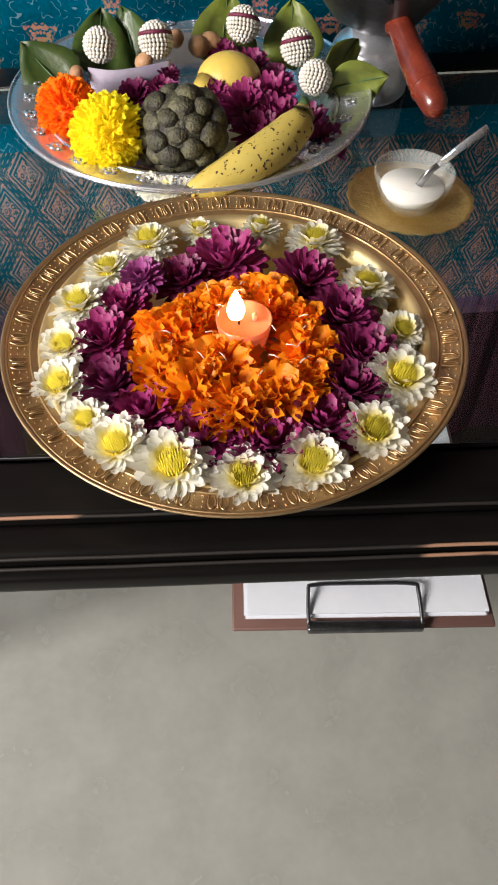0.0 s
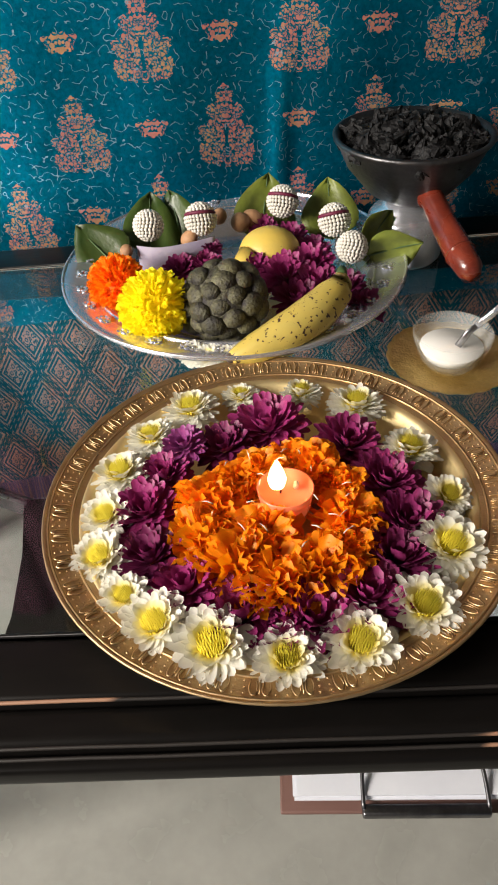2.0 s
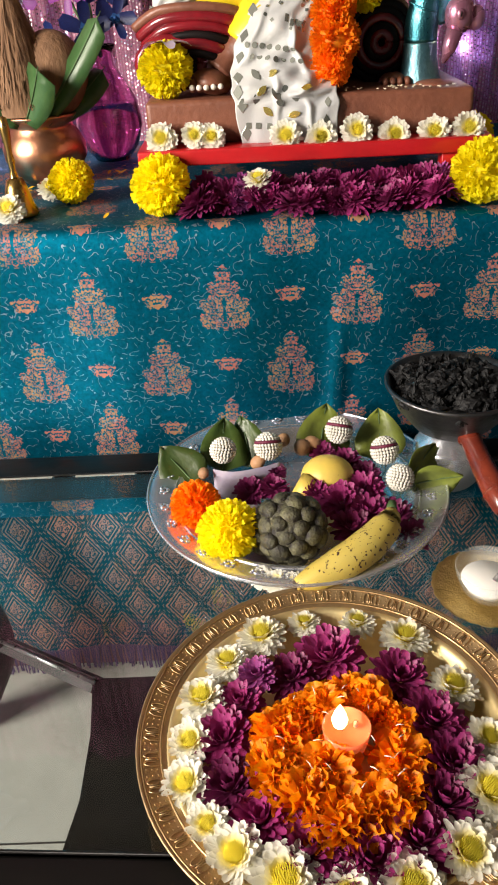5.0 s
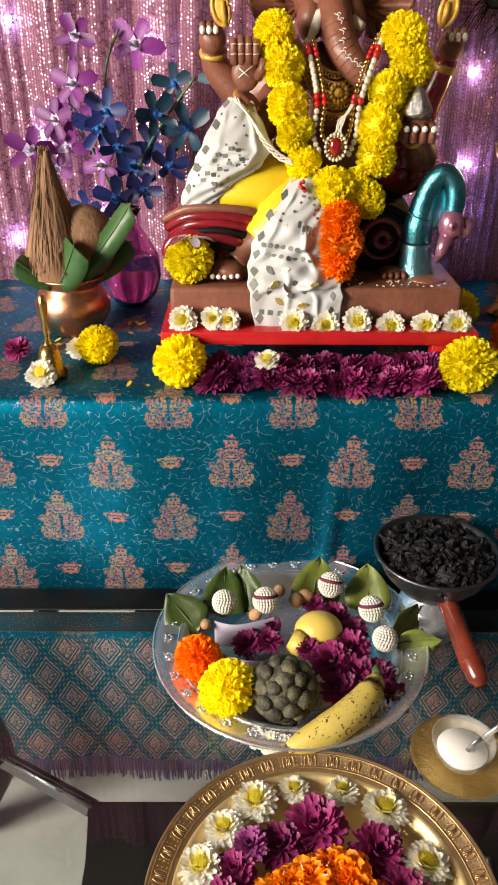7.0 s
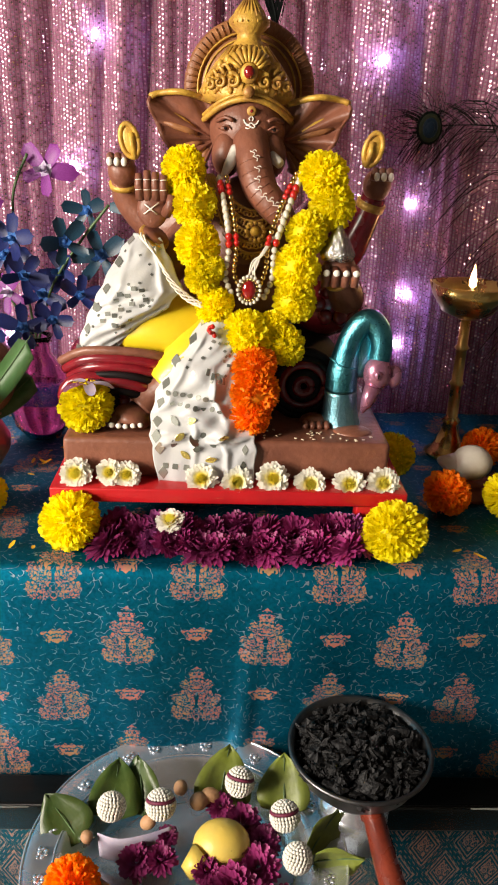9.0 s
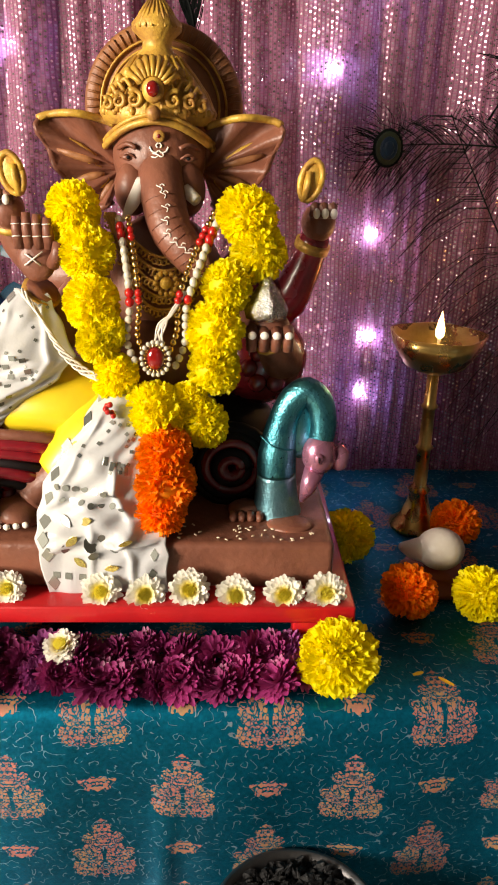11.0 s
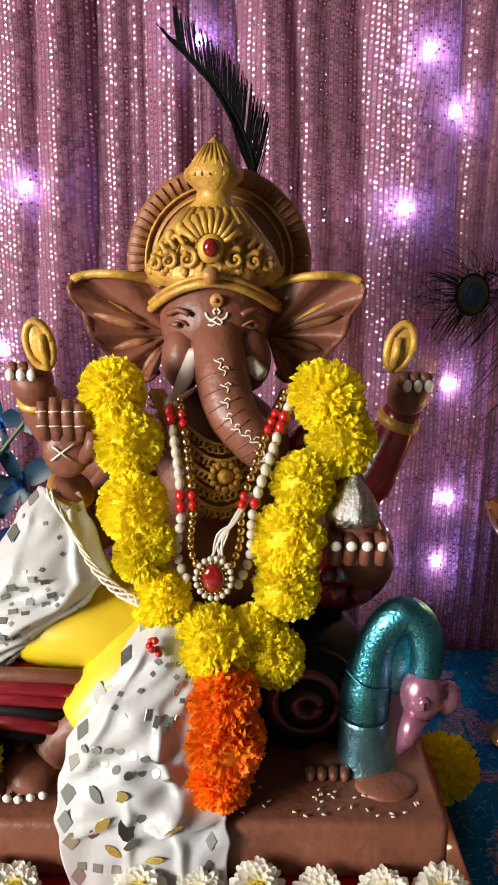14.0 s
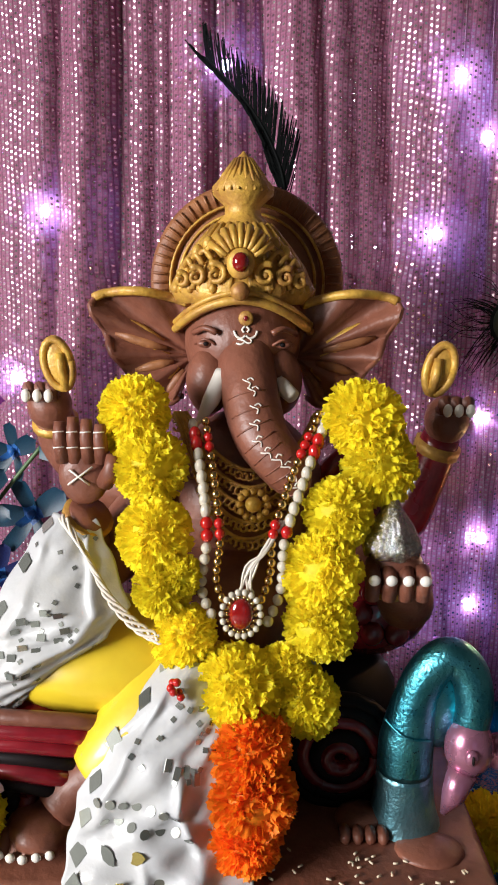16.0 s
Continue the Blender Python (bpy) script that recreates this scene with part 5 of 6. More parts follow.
for s, ex in ((-1, 0.0), (1, 0.0)):
    cx = 0.028
    rim = [(s * 0.042, 1.138), (s * 0.075, 1.146), (s * 0.110, 1.141), (s * 0.104, 1.118), (s * 0.094, 1.098), (s * 0.080, 1.078), (s * 0.062, 1.066), (s * 0.048, 1.070)]
    hub = Vector((cx + s * 0.038, 0.738, 1.100))
    rows_ = [[], [], [], []]
    line = smooth_line([(cx + a, 0.735, b) for a, b in rim], 4)
    for j, p in enumerate(line):
        p = Vector(p)
        rip = 0.0075 * math.sin(j * 1.15)
        for k, t in enumerate((0.0, 0.4, 0.8, 1.0)):
            o = hub.lerp(p, t)
            o.y += -0.008 * math.sin(t * 2.6) + rip * t + (0.0 if k < 3 else -0.006)
            rows_[k].append(o)
    st.sheet(rows_, CLAY)
    st.sheet([[Vector((p.x, p.y + 0.007, p.z)) for p in r] for r in rows_], CLAY)
    st.tube([Vector((p.x, p.y + 0.003, p.z)) for p in rows_[3]], 0.0030, 8, CLAY)
    st.tube([Vector((p.x, p.y - 0.001, p.z + 0.001)) for p in rows_[3][:9]], 0.0034, 8, GLD)
    for j in range(9, len(line) - 2, 3):
        st.tube([hub.lerp(Vector(line[j]), t) + Vector((0, -0.0075 + 0.004 * t, 0)) for t in (0.3, 0.5, 0.7, 0.88)], [0.0016, 0.0040, 0.0036, 0.0012], 8, GLD if j % 2 else DUST, 0.6)
# body, arms, palms
st.ball((0.030, 0.715, 0.985), (0.062, 0.050, 0.080), 26, 18, CLAY)
st.ball((0.020, 0.690, 0.920), (0.070, 0.058, 0.058), 26, 18, CLAY)
orn = random.Random(31)
for k in range(5):
    collar = smooth_line([(-0.012 - k * 0.002, 0.69, 1.065), (0.008, 0.668 - k * 0.003, 1.043 - k * 0.010), (0.034, 0.660 - k * 0.003, 1.031 - k * 0.011), (0.062, 0.668, 1.043 - k * 0.010), (0.078, 0.69, 1.065)], 7)
    st.tube(collar, 0.0013, 6, GLD)
    for i, p in enumerate(collar):
        c0, turn = Vector(p) + Vector((0, -0.001, -0.004)), orn.uniform(0, 6.28)
        st.tube([c0 + Vector((0.0032 * math.cos(a * 0.8 + turn) * (1 - a * 0.08), 0, 0.0036 * math.sin(a * 0.8 + turn) * (1 - a * 0.08))) for a in range(8)], 0.0009, 5, GLD)
for k in range(12):
    a = k * 0.5236
    st.ball((0.036 + 0.0095 * math.cos(a), 0.650, 1.010 + 0.0095 * math.sin(a)), 0.0024, 8, 6, GLD)
st.ball((0.036, 0.651, 1.010), (0.0055, 0.005, 0.0055), 14, 10, GLD)
arms = [[(-0.030, 0.725, 1.02), (-0.072, 0.735, 1.00), (-0.108, 0.735, 1.03), (-0.114, 0.725, 1.055)], [(-0.030, 0.70, 1.00), (-0.075, 0.68, 0.955), (-0.080, 0.655, 0.985), (-0.070, 0.645, 1.005)],
        [(0.085, 0.725, 1.02), (0.140, 0.73, 0.975), (0.162, 0.73, 1.005), (0.175, 0.722, 1.045)], [(0.085, 0.70, 0.99), (0.140, 0.675, 0.935), (0.135, 0.65, 0.955), (0.127, 0.638, 0.968)]]
for k, a in enumerate(arms):
    a = smooth_line(a, 5)
    st.tube(a, spread_radii([0.026, 0.022, 0.018, 0.014], len(a)), 14, RED_ if k == 2 else CLAY)
    e, f = a[-3], a[-2]
    st.tube([e, f], 0.0175, 14, GLD)
st.ball((-0.0735, 0.642, 1.030), (0.0165, 0.0075, 0.019), 16, 12, CLAY)
for k in range(4):
    st.tube([(-0.086 + k * 0.0083, 0.640, 1.040), (-0.087 + k * 0.0085, 0.637, 1.056), (-0.087 + k * 0.0085, 0.638, 1.070 - abs(k - 1.3) * 0.003)], [0.0050, 0.0046, 0.0036], 10, CLAY)
    for q in (1.050, 1.060):
        st.tube([(-0.0905 + k * 0.0085, 0.6335, q), (-0.0835 + k * 0.0085, 0.6335, q + 0.0006)], 0.0005, 4, WHT)
st.tube([(-0.060, 0.640, 1.026), (-0.054, 0.634, 1.036), (-0.053, 0.634, 1.046)], [0.006, 0.0055, 0.004], 10, CLAY)
st.tube([(-0.082, 0.6335, 1.026), (-0.066, 0.6335, 1.038)], 0.0007, 4, WHT)
st.tube([(-0.068, 0.6335, 1.026), (-0.081, 0.6335, 1.036)], 0.0007, 4, WHT)
for c, s in (((-0.114, 0.715, 1.064), 1), ((0.176, 0.715, 1.058), -1)):
    st.ball(c, (0.0165, 0.014, 0.018), 16, 12, CLAY)
    for k in range(3):
        x = c[0] + (-0.010 + k * 0.008) * s
        st.tube([(x, 0.708, c[2] + 0.008), (x, 0.699, c[2] + 0.015), (x, 0.697, c[2] + 0.006)], [0.005, 0.005, 0.0046], 10, CLAY)
        st.ball((x - 0.001 * s, 0.6935, c[2] + 0.010), (0.0034, 0.0022, 0.0048), 8, 6, WHT)
for x, s in ((-0.103, 1), (0.165, -1)):
    lean = Matrix.Rotation(radians(-14 * s), 3, "Y")
    st.ball((x, 0.703, 1.096), (0.0115, 0.006, 0.0205), 18, 12, GLD, lean)
    st.tube([Vector((x, 0.699, 1.096)) + lean @ Vector((0.0095 * math.cos(a * 0.35), 0, 0.0175 * math.sin(a * 0.35))) for a in range(19)], 0.0028, 8, GLD)
    st.tube([(x + s * 0.002, 0.697, 1.104), (x + s * 0.003, 0.696, 1.092), (x + s * 0.006, 0.70, 1.078)], [0.003, 0.0035, 0.004], 8, GLD)
st.ball((0.127, 0.630, 0.978), (0.0185, 0.013, 0.014), 16, 12, CLAY)
for k in range(4):
    x = 0.1115 + k * 0.0105
    st.tube([(x, 0.622, 0.978), (x, 0.614, 0.974), (x, 0.616, 0.960)], [0.0052, 0.0052, 0.0045], 10, CLAY)
    st.ball((x, 0.6085, 0.975), (0.0038, 0.002, 0.0036), 8, 6, WHT)
# lap, legs, foot
st.ball((-0.062, 0.652, 0.903), (0.086, 0.056, 0.036), 26, 16, YLW)
lg = smooth_line([(-0.010, 0.625, 0.893), (-0.024, 0.608, 0.882), (-0.040, 0.598, 0.868), (-0.058, 0.592, 0.850)], 6)
st.tube(lg, spread_radii([0.034, 0.032, 0.028, 0.022], len(lg)), 18, YLW)
shin = smooth_line([(-0.050, 0.596, 0.856), (-0.070, 0.596, 0.840), (-0.084, 0.590, 0.826)], 4)
st.tube(shin, spread_radii([0.018, 0.0165, 0.017], len(shin)), 14, CLAY)
st.ball((0.000, 0.625, 0.865), (0.055, 0.052, 0.060), 24, 16, YLW)
st.ball((-0.092, 0.585, 0.819), (0.022, 0.026, 0.013), 18, 10, CLAY, Matrix.Rotation(0.25, 3, "Y"))
for k in range(5):
    x = -0.1115 + k * 0.0076
    st.tube([(x + 0.003, 0.580, 0.822), (x, 0.568 + abs(k - 1.8) * 0.002, 0.819), (x - 0.001, 0.559 + abs(k - 1.8) * 0.002, 0.814)], [0.0058, 0.0050, 0.0034], 10, CLAY)
    st.ball((x - 0.001, 0.5565 + abs(k - 1.8) * 0.002, 0.8165), (0.0032, 0.0022, 0.0030), 8, 6, WHT)
# cushions and scrolls of the seat
st.ball((-0.118, 0.665, 0.868), (0.054, 0.080, 0.026), 24, 14, RED_)
for q, m_ in ((0.030, RED_), (0.021, DRK), (0.011, RED_)):
    st.tube([(-0.135 + q * math.cos(a * 0.35) * 1.1, 0.590 - (0.03 - q) * 0.3, 0.838 + q * math.sin(a * 0.35) * 0.75) for a in range(19)], 0.0068, 10, m_)
# solid black ball filling the middle of the scroll
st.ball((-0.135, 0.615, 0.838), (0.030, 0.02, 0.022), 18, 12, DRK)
for q, (m_, wid) in enumerate(((CLAY, 0.0050), (RED_, 0.0058), (RED_, 0.0050), (DRK, 0.0042), (RED_, 0.0060), (DRK, 0.0045))):
    st.tube(smooth_line([(-0.172 + q * 0.004, 0.606, 0.872 - q * 0.0085), (-0.145 + q * 0.003, 0.594 - q * 0.001, 0.887 - q * 0.0085), (-0.105, 0.588 - q * 0.001, 0.890 - q * 0.0085), (-0.070 - q * 0.003, 0.592 - q * 0.001, 0.886 - q * 0.0090), (-0.050 - q * 0.004, 0.602, 0.878 - q * 0.0095)], 6), wid, 10, m_)
st.ball((0.120, 0.700, 0.930), (0.050, 0.045, 0.046), 24, 16, RED_)
for k in range(6):
    a = k * 1.047
    st.ball((0.128 + 0.017 * math.cos(a), 0.656, 0.932 + 0.017 * math.sin(a)), (0.009, 0.006, 0.009), 10, 8, RED_)
# solid black ball beneath the lap, with black and maroon rings before it
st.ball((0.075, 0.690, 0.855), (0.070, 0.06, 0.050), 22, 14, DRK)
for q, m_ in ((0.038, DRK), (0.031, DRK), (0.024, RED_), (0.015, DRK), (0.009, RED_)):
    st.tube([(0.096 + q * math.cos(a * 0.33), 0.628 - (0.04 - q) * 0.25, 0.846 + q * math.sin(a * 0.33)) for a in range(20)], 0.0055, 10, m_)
# peacock
nk = smooth_line([(0.139, 0.612, 0.806), (0.138, 0.612, 0.820), (0.1375, 0.612, 0.842), (0.1375, 0.611, 0.866), (0.1415, 0.609, 0.898), (0.150, 0.607, 0.919), (0.1615, 0.606, 0.9265), (0.1725, 0.604, 0.917), (0.1765, 0.602, 0.898), (0.175, 0.602, 0.880)], 6)
nr_ = spread_radii([0.0235, 0.0205, 0.0182, 0.0176, 0.0135, 0.0128, 0.0125, 0.0122, 0.0118, 0.011], len(nk))
st.tube(nk[:14], nr_[:14], 20, PALE)
st.tube(nk[13:], nr_[13:], 20, TEA)
st.ball((0.158, 0.612, 0.890), (0.016, 0.008, 0.030), 16, 12, TEA)
st.tube(smooth_line([(0.1215, 0.606, 0.884), (0.130, 0.596, 0.879), (0.139, 0.5935, 0.876), (0.150, 0.597, 0.874)], 5), 0.0010, 6, TEA)
st.ball((0.174, 0.598, 0.870), (0.0155, 0.014, 0.019), 18, 14, PNK)
st.ball((0.193, 0.600, 0.866), (0.009, 0.008, 0.0125), 14, 10, PNK)
st.ball((0.172, 0.584, 0.871), (0.0045, 0.003, 0.0055), 12, 8, PNK)
st.ball((0.172, 0.5815, 0.871), (0.0010, 0.0018, 0.0030), 10, 6, DRK)
st.tube([(0.170, 0.594, 0.856), (0.165, 0.594, 0.838), (0.160, 0.596, 0.824)], [0.0095, 0.0075, 0.002], 12, PNK)
# small mouse-like lump and ridges on the plinth
st.ball((0.110, 0.610, 0.808), (0.017, 0.015, 0.009), 16, 10, CLAY)
for k in range(4):
    st.ball((0.098 + k * 0.008, 0.594, 0.809), (0.0042, 0.008, 0.005), 10, 6, CLAY)
st.ball((0.150, 0.585, 0.806), (0.022, 0.017, 0.0045), 16, 8, CLAY)
statue = solo("statue", st, [M_CLAY, M_IDOLGOLD, M_IDOLYEL, M_IDOLRED, M_TEAL, M_PINKM, M_TUSK, M_GEM, M_DARK, M_DUSTED, M_PALET],
              "brown painted clay statue of a seated elephant-headed figure with gold crown", "statue")

# white shawl with mirror work
shawl = thing("shawl", "white satin shawl with mirror pieces, draped over the statue", "shawl")


def drape(rows_, n, folds, name="fold", ridges=()):
    """A cloth between left and right edges given row by row, with soft vertical folds."""
    pts = []
    K = 44
    for k in range(K + 1):
        q = k / K * (len(rows_) - 1)
        i = min(int(q), len(rows_) - 2)
        t = q - i
        t = t * t * (3 - 2 * t) * 0.4 + t * 0.6
        a, b = rows_[i], rows_[i + 1]
        z, xl, xr, y, bulge = (a[j] + (b[j] - a[j]) * t for j in range(5))
        row = []
        for j in range(n + 1):
            u = j / n
            yy = y - bulge * math.sin(math.pi * u) + folds * (math.sin(u * 9 + k * 0.45 + 2 * math.sin(u * 5)) + 0.6 * math.sin(u * 4 - k * 0.6) - 1.3 * abs(math.sin(u * 8.5 + k * 0.21 + 1.5 * math.sin(k * 0.5 + u * 3))) ** 3 + 0.5 * math.sin(u * 23 + k * 0.9)) * (0.25 + 0.75 * math.sin(math.pi * min(1, k / K * 0.9))) * min(1, 6 * u, 6 - 6 * u)
            for u0, v0, u1, v1, wd, amp in ridges:
                t_ = max(0.0, min(1.0, ((u - u0) * (u1 - u0) + (k / K - v0) * (v1 - v0)) / ((u1 - u0) ** 2 + (v1 - v0) ** 2)))
                gap = math.hypot(u - u0 - t_ * (u1 - u0), k / K - v0 - t_ * (v1 - v0))
                yy -= amp * math.exp(-(gap / wd) ** 2) * math.sin(math.pi * (0.12 + 0.8 * t_))
            row.append(Vector((xl + (xr - xl) * u + 0.001 * math.sin(k * 0.9), yy, z + 0.003 * math.sin(u * 5 + 1))))
        pts.append(row)
    o = part(name, Mesh().sheet(pts), shawl, mats=M_SHAWL)
    md = o.modifiers.new("thick", "SOLIDIFY")
    md.thickness, md.offset = 0.0012, 1
    return pts


def mirror_piece(pts, u, v, w_, h_, kind, roll=0.0):
    K, n = len(pts) - 1, len(pts[0]) - 1
    k, j = min(max(int(v * K), 0), K - 1), min(max(int(u * n), 0), n - 1)
    c, dx, dz = pts[k][j], (pts[k][j + 1] - pts[k][j]).normalized(), (pts[k][j] - pts[k + 1][j]).normalized()
    nr = dx.cross(dz).normalized()
    nr = -nr if nr.y > 0 else nr
    me = MIRR[kind]
    o = part("mirror_piece", me, shawl)
    ax = Matrix((dx, nr.cross(dx) * -1, nr)).transposed().to_4x4()
    o.matrix_basis = Matrix.Translation(c + nr * 0.0004) @ ax @ pose(0, 0, 0, 0, 0, roll) @ Matrix.Diagonal((w_, h_, 1, 1))


def plate_piece(points, mat_=M_MIRROR):
    n = len(points)
    vs = [(x, y, 0) for x, y in points] + [(x * 0.94, y * 0.94, 0.00015) for x, y in points]
    return Mesh().add(vs, [tuple(range(n, 2 * n))] + [(k, (k + 1) % n, n + (k + 1) % n, n + k) for k in range(n)]).data("mirror_piece", mat_, False)


MIRR = {"lozenge": plate_piece([(0.5, 0), (0.22, 0.3), (0, 0.5), (-0.22, 0.3), (-0.5, 0), (-0.22, -0.3), (0, -0.5), (0.22, -0.3)]),
        "square": plate_piece([(0.5, 0.5), (-0.5, 0.5), (-0.5, -0.5), (0.5, -0.5)]),
        "gilt": plate_piece([(0.5, 0), (0.3, 0.28), (0, 0.42), (-0.3, 0.28), (-0.5, 0), (-0.3, -0.28), (0, -0.42), (0.3, -0.28)], M_MIRROR_G),
        "leaf": plate_piece([(0.5, 0), (0.3, 0.28), (0, 0.42), (-0.3, 0.28), (-0.5, 0), (-0.3, -0.28), (0, -0.42), (0.3, -0.28)]),
        "round": plate_piece([(0.5 * math.cos(k * 0.628), 0.5 * math.sin(k * 0.628)) for k in range(10)])}
knee = drape([(0.926, -0.016, 0.024, 0.606, 0.010), (0.905, -0.030, 0.026, 0.590, 0.012), (0.880, -0.050, 0.024, 0.578, 0.013), (0.852, -0.065, 0.026, 0.569, 0.013), (0.830, -0.070, 0.034, 0.562, 0.010), (0.812, -0.071, 0.040, 0.5465, 0.006), (0.798, -0.068, 0.042, 0.5405, 0.0), (0.757, -0.062, 0.040, 0.5405, 0.0)], 72, 0.0022, ridges=((0.62, 0.32, 0.80, 0.62, 0.035, 0.007), (0.80, 0.60, 0.58, 0.74, 0.03, 0.009), (0.58, 0.74, 0.92, 0.70, 0.028, 0.008), (0.30, 0.50, 0.62, 0.58, 0.04, 0.004), (0.25, 0.08, 0.15, 0.5, 0.05, 0.004), (0.45, 0.60, 0.40, 0.95, 0.03, 0.004), (0.70, 0.78, 0.75, 1.0, 0.03, 0.004)))
for v in (0.06, 0.17, 0.28, 0.40, 0.52, 0.64, 0.76, 0.88, 0.96):
    mirror_piece(knee, 0.07, v, 0.0110, 0.0155, "lozenge")
for v in (0.82, 0.93):
    mirror_piece(knee, 0.90, v, 0.0075, 0.012, "lozenge")
for k in range(5):
    mirror_piece(knee, 0.12 + k * 0.1, 0.95, 0.0085, 0.0085, "lozenge", 45)
for k in range(7):
    mirror_piece(knee, 0.16 + k * 0.085, 0.44, 0.0062, 0.0062, "round")
    mirror_piece(knee, 0.20 + k * 0.085, 0.50, 0.0062, 0.0062, "round")
for k in range(22):
    mirror_piece(knee, rng.uniform(0.22, 0.85), rng.uniform(0.08, 0.36), 0.0032, 0.0032, "square", rng.uniform(0, 40))
for k in range(4):
    mirror_piece(knee, 0.55 + k * 0.07, 0.30 + k * 0.02, 0.004, 0.0075, "square", 10)
for u, v, r in ((0.25, 0.62, 40), (0.42, 0.60, -30), (0.30, 0.74, -50), (0.50, 0.70, 60), (0.62, 0.78, 20), (0.22, 0.82, 70), (0.44, 0.82, 10), (0.58, 0.90, -20), (0.33, 0.90, 35), (0.72, 0.66, 0)):
    mirror_piece(knee, u, v, 0.0140, 0.0088, "gilt" if (u * 100) % 3 < 1 else "leaf", r)
mirror_piece(knee, 0.45, 0.76, 0.017, 0.017, "round")
shoulder = drape([(1.003, -0.094, -0.066, 0.640, 0.006), (0.985, -0.108, -0.056, 0.632, 0.012), (0.955, -0.124, -0.040, 0.614, 0.014), (0.935, -0.134, -0.055, 0.608, 0.012), (0.912, -0.144, -0.085, 0.605, 0.010), (0.888, -0.152, -0.112, 0.606, 0.006), (0.858, -0.162, -0.146, 0.614, 0.002)], 48, 0.0016, ridges=((0.8, 0.05, 0.75, 0.45, 0.05, 0.005), (0.9, 0.35, 0.35, 0.75, 0.05, 0.004), (0.2, 0.1, 0.25, 0.6, 0.06, 0.003)))
for k in range(6):
    mirror_piece(shoulder, 0.10 + 0.12 * (k % 2) * 0, 0.08 + k * 0.16, 0.0105, 0.0145, "lozenge", -20)
for a in range(6):
    for b in range(4):
        if (a + b) % 3:
            mirror_piece(shoulder, 0.30 + b * 0.11, 0.36 + a * 0.055, 0.0058, 0.0046, "square", -15)
for k in range(40):
    mirror_piece(shoulder, rng.uniform(0.12, 0.95), rng.uniform(0.04, 0.96), 0.0028, 0.0028, "square", rng.uniform(0, 60))
cord = Mesh()
for q in range(4):
    ln = smooth_line([(-0.085, 0.630, 1.005), (-0.067, 0.616, 0.985), (-0.052, 0.606, 0.962), (-0.034, 0.600, 0.946), (-0.018, 0.594, 0.940)], 8)
    cord.tube([p + Vector((0.0022 * math.cos(i * 0.7 + q * 1.57), 0.0012 * math.sin(i * 0.7 + q * 1.57), 0.0022 * math.sin(i * 0.5 + q * 1.57))) for i, p in enumerate(ln)], 0.0011, 6)
part("cord", cord, shawl, "twisted white cotton cord", mats=M_CONCH)
bead_tie = thing("bead_tie", "red bead cluster tied at the end of the cord", "bead", (-0.008, 0.578, 0.918))
for q in range(6):
    part("bead", Mesh().ball((0.003 * math.cos(q), 0.002 * math.sin(q * 2), 0.002 * q - 0.006), 0.0026, 8, 6), bead_tie, mats=M_REDB)

# marigold garland
gar = thing("garland", "yellow and orange marigold garland hanging on the statue", "garland")
GAR = [(-0.0405, 0.650, 1.0733, 23, 0), (-0.0298, 0.638, 1.0374, 24, 0), (-0.0252, 0.622, 0.9995, 24, 0), (-0.0206, 0.612, 0.9664, 19, 0), (-0.0039, 0.605, 0.9384, 20, 0),
       (0.1054, 0.648, 1.0679, 26, 0), (0.1167, 0.640, 1.0428, 25, 0), (0.0881, 0.625, 1.0137, 22, 0), (0.0791, 0.614, 0.9788, 25, 0), (0.0779, 0.610, 0.9452, 23, 0),
       (0.0271, 0.594, 0.9110, 27, 0), (0.0693, 0.600, 0.8990, 22, 0),
       (0.0390, 0.574, 0.8810, 24, 1), (0.0383, 0.566, 0.8545, 26, 1), (0.0340, 0.560, 0.8290, 22, 1),
       (0.0560, 0.602, 0.9160, 18, 0), (-0.0080, 0.610, 0.9760, 14, 0), (-0.0480, 0.655, 1.0560, 17, 0)]
for k, (x, y, z, r, c) in enumerate(GAR):
    o = part("marigold", MG["orange" if c else "yellow"][k % 2], gar, "orange marigold head" if c else "yellow marigold head")
    o.matrix_basis = pose(x, y, z, rng.uniform(40, 110), rng.uniform(-30, 30), rng.uniform(0, 360)) @ Matrix.Diagonal((r / 980, r / 980, r / 1060, 1))

strand = Mesh()
for ids in ((0, 1, 2, 3, 4, 10), (5, 6, 7, 8, 9, 11, 10), (10, 12, 13, 14)):
    strand.tube(smooth_line([Vector(GAR[i][:3]) + Vector((0, 0.008, 0)) for i in ids], 5), 0.0022, 6)
part("cord", strand, gar, "pale cotton cord", mats=M_CONCH)

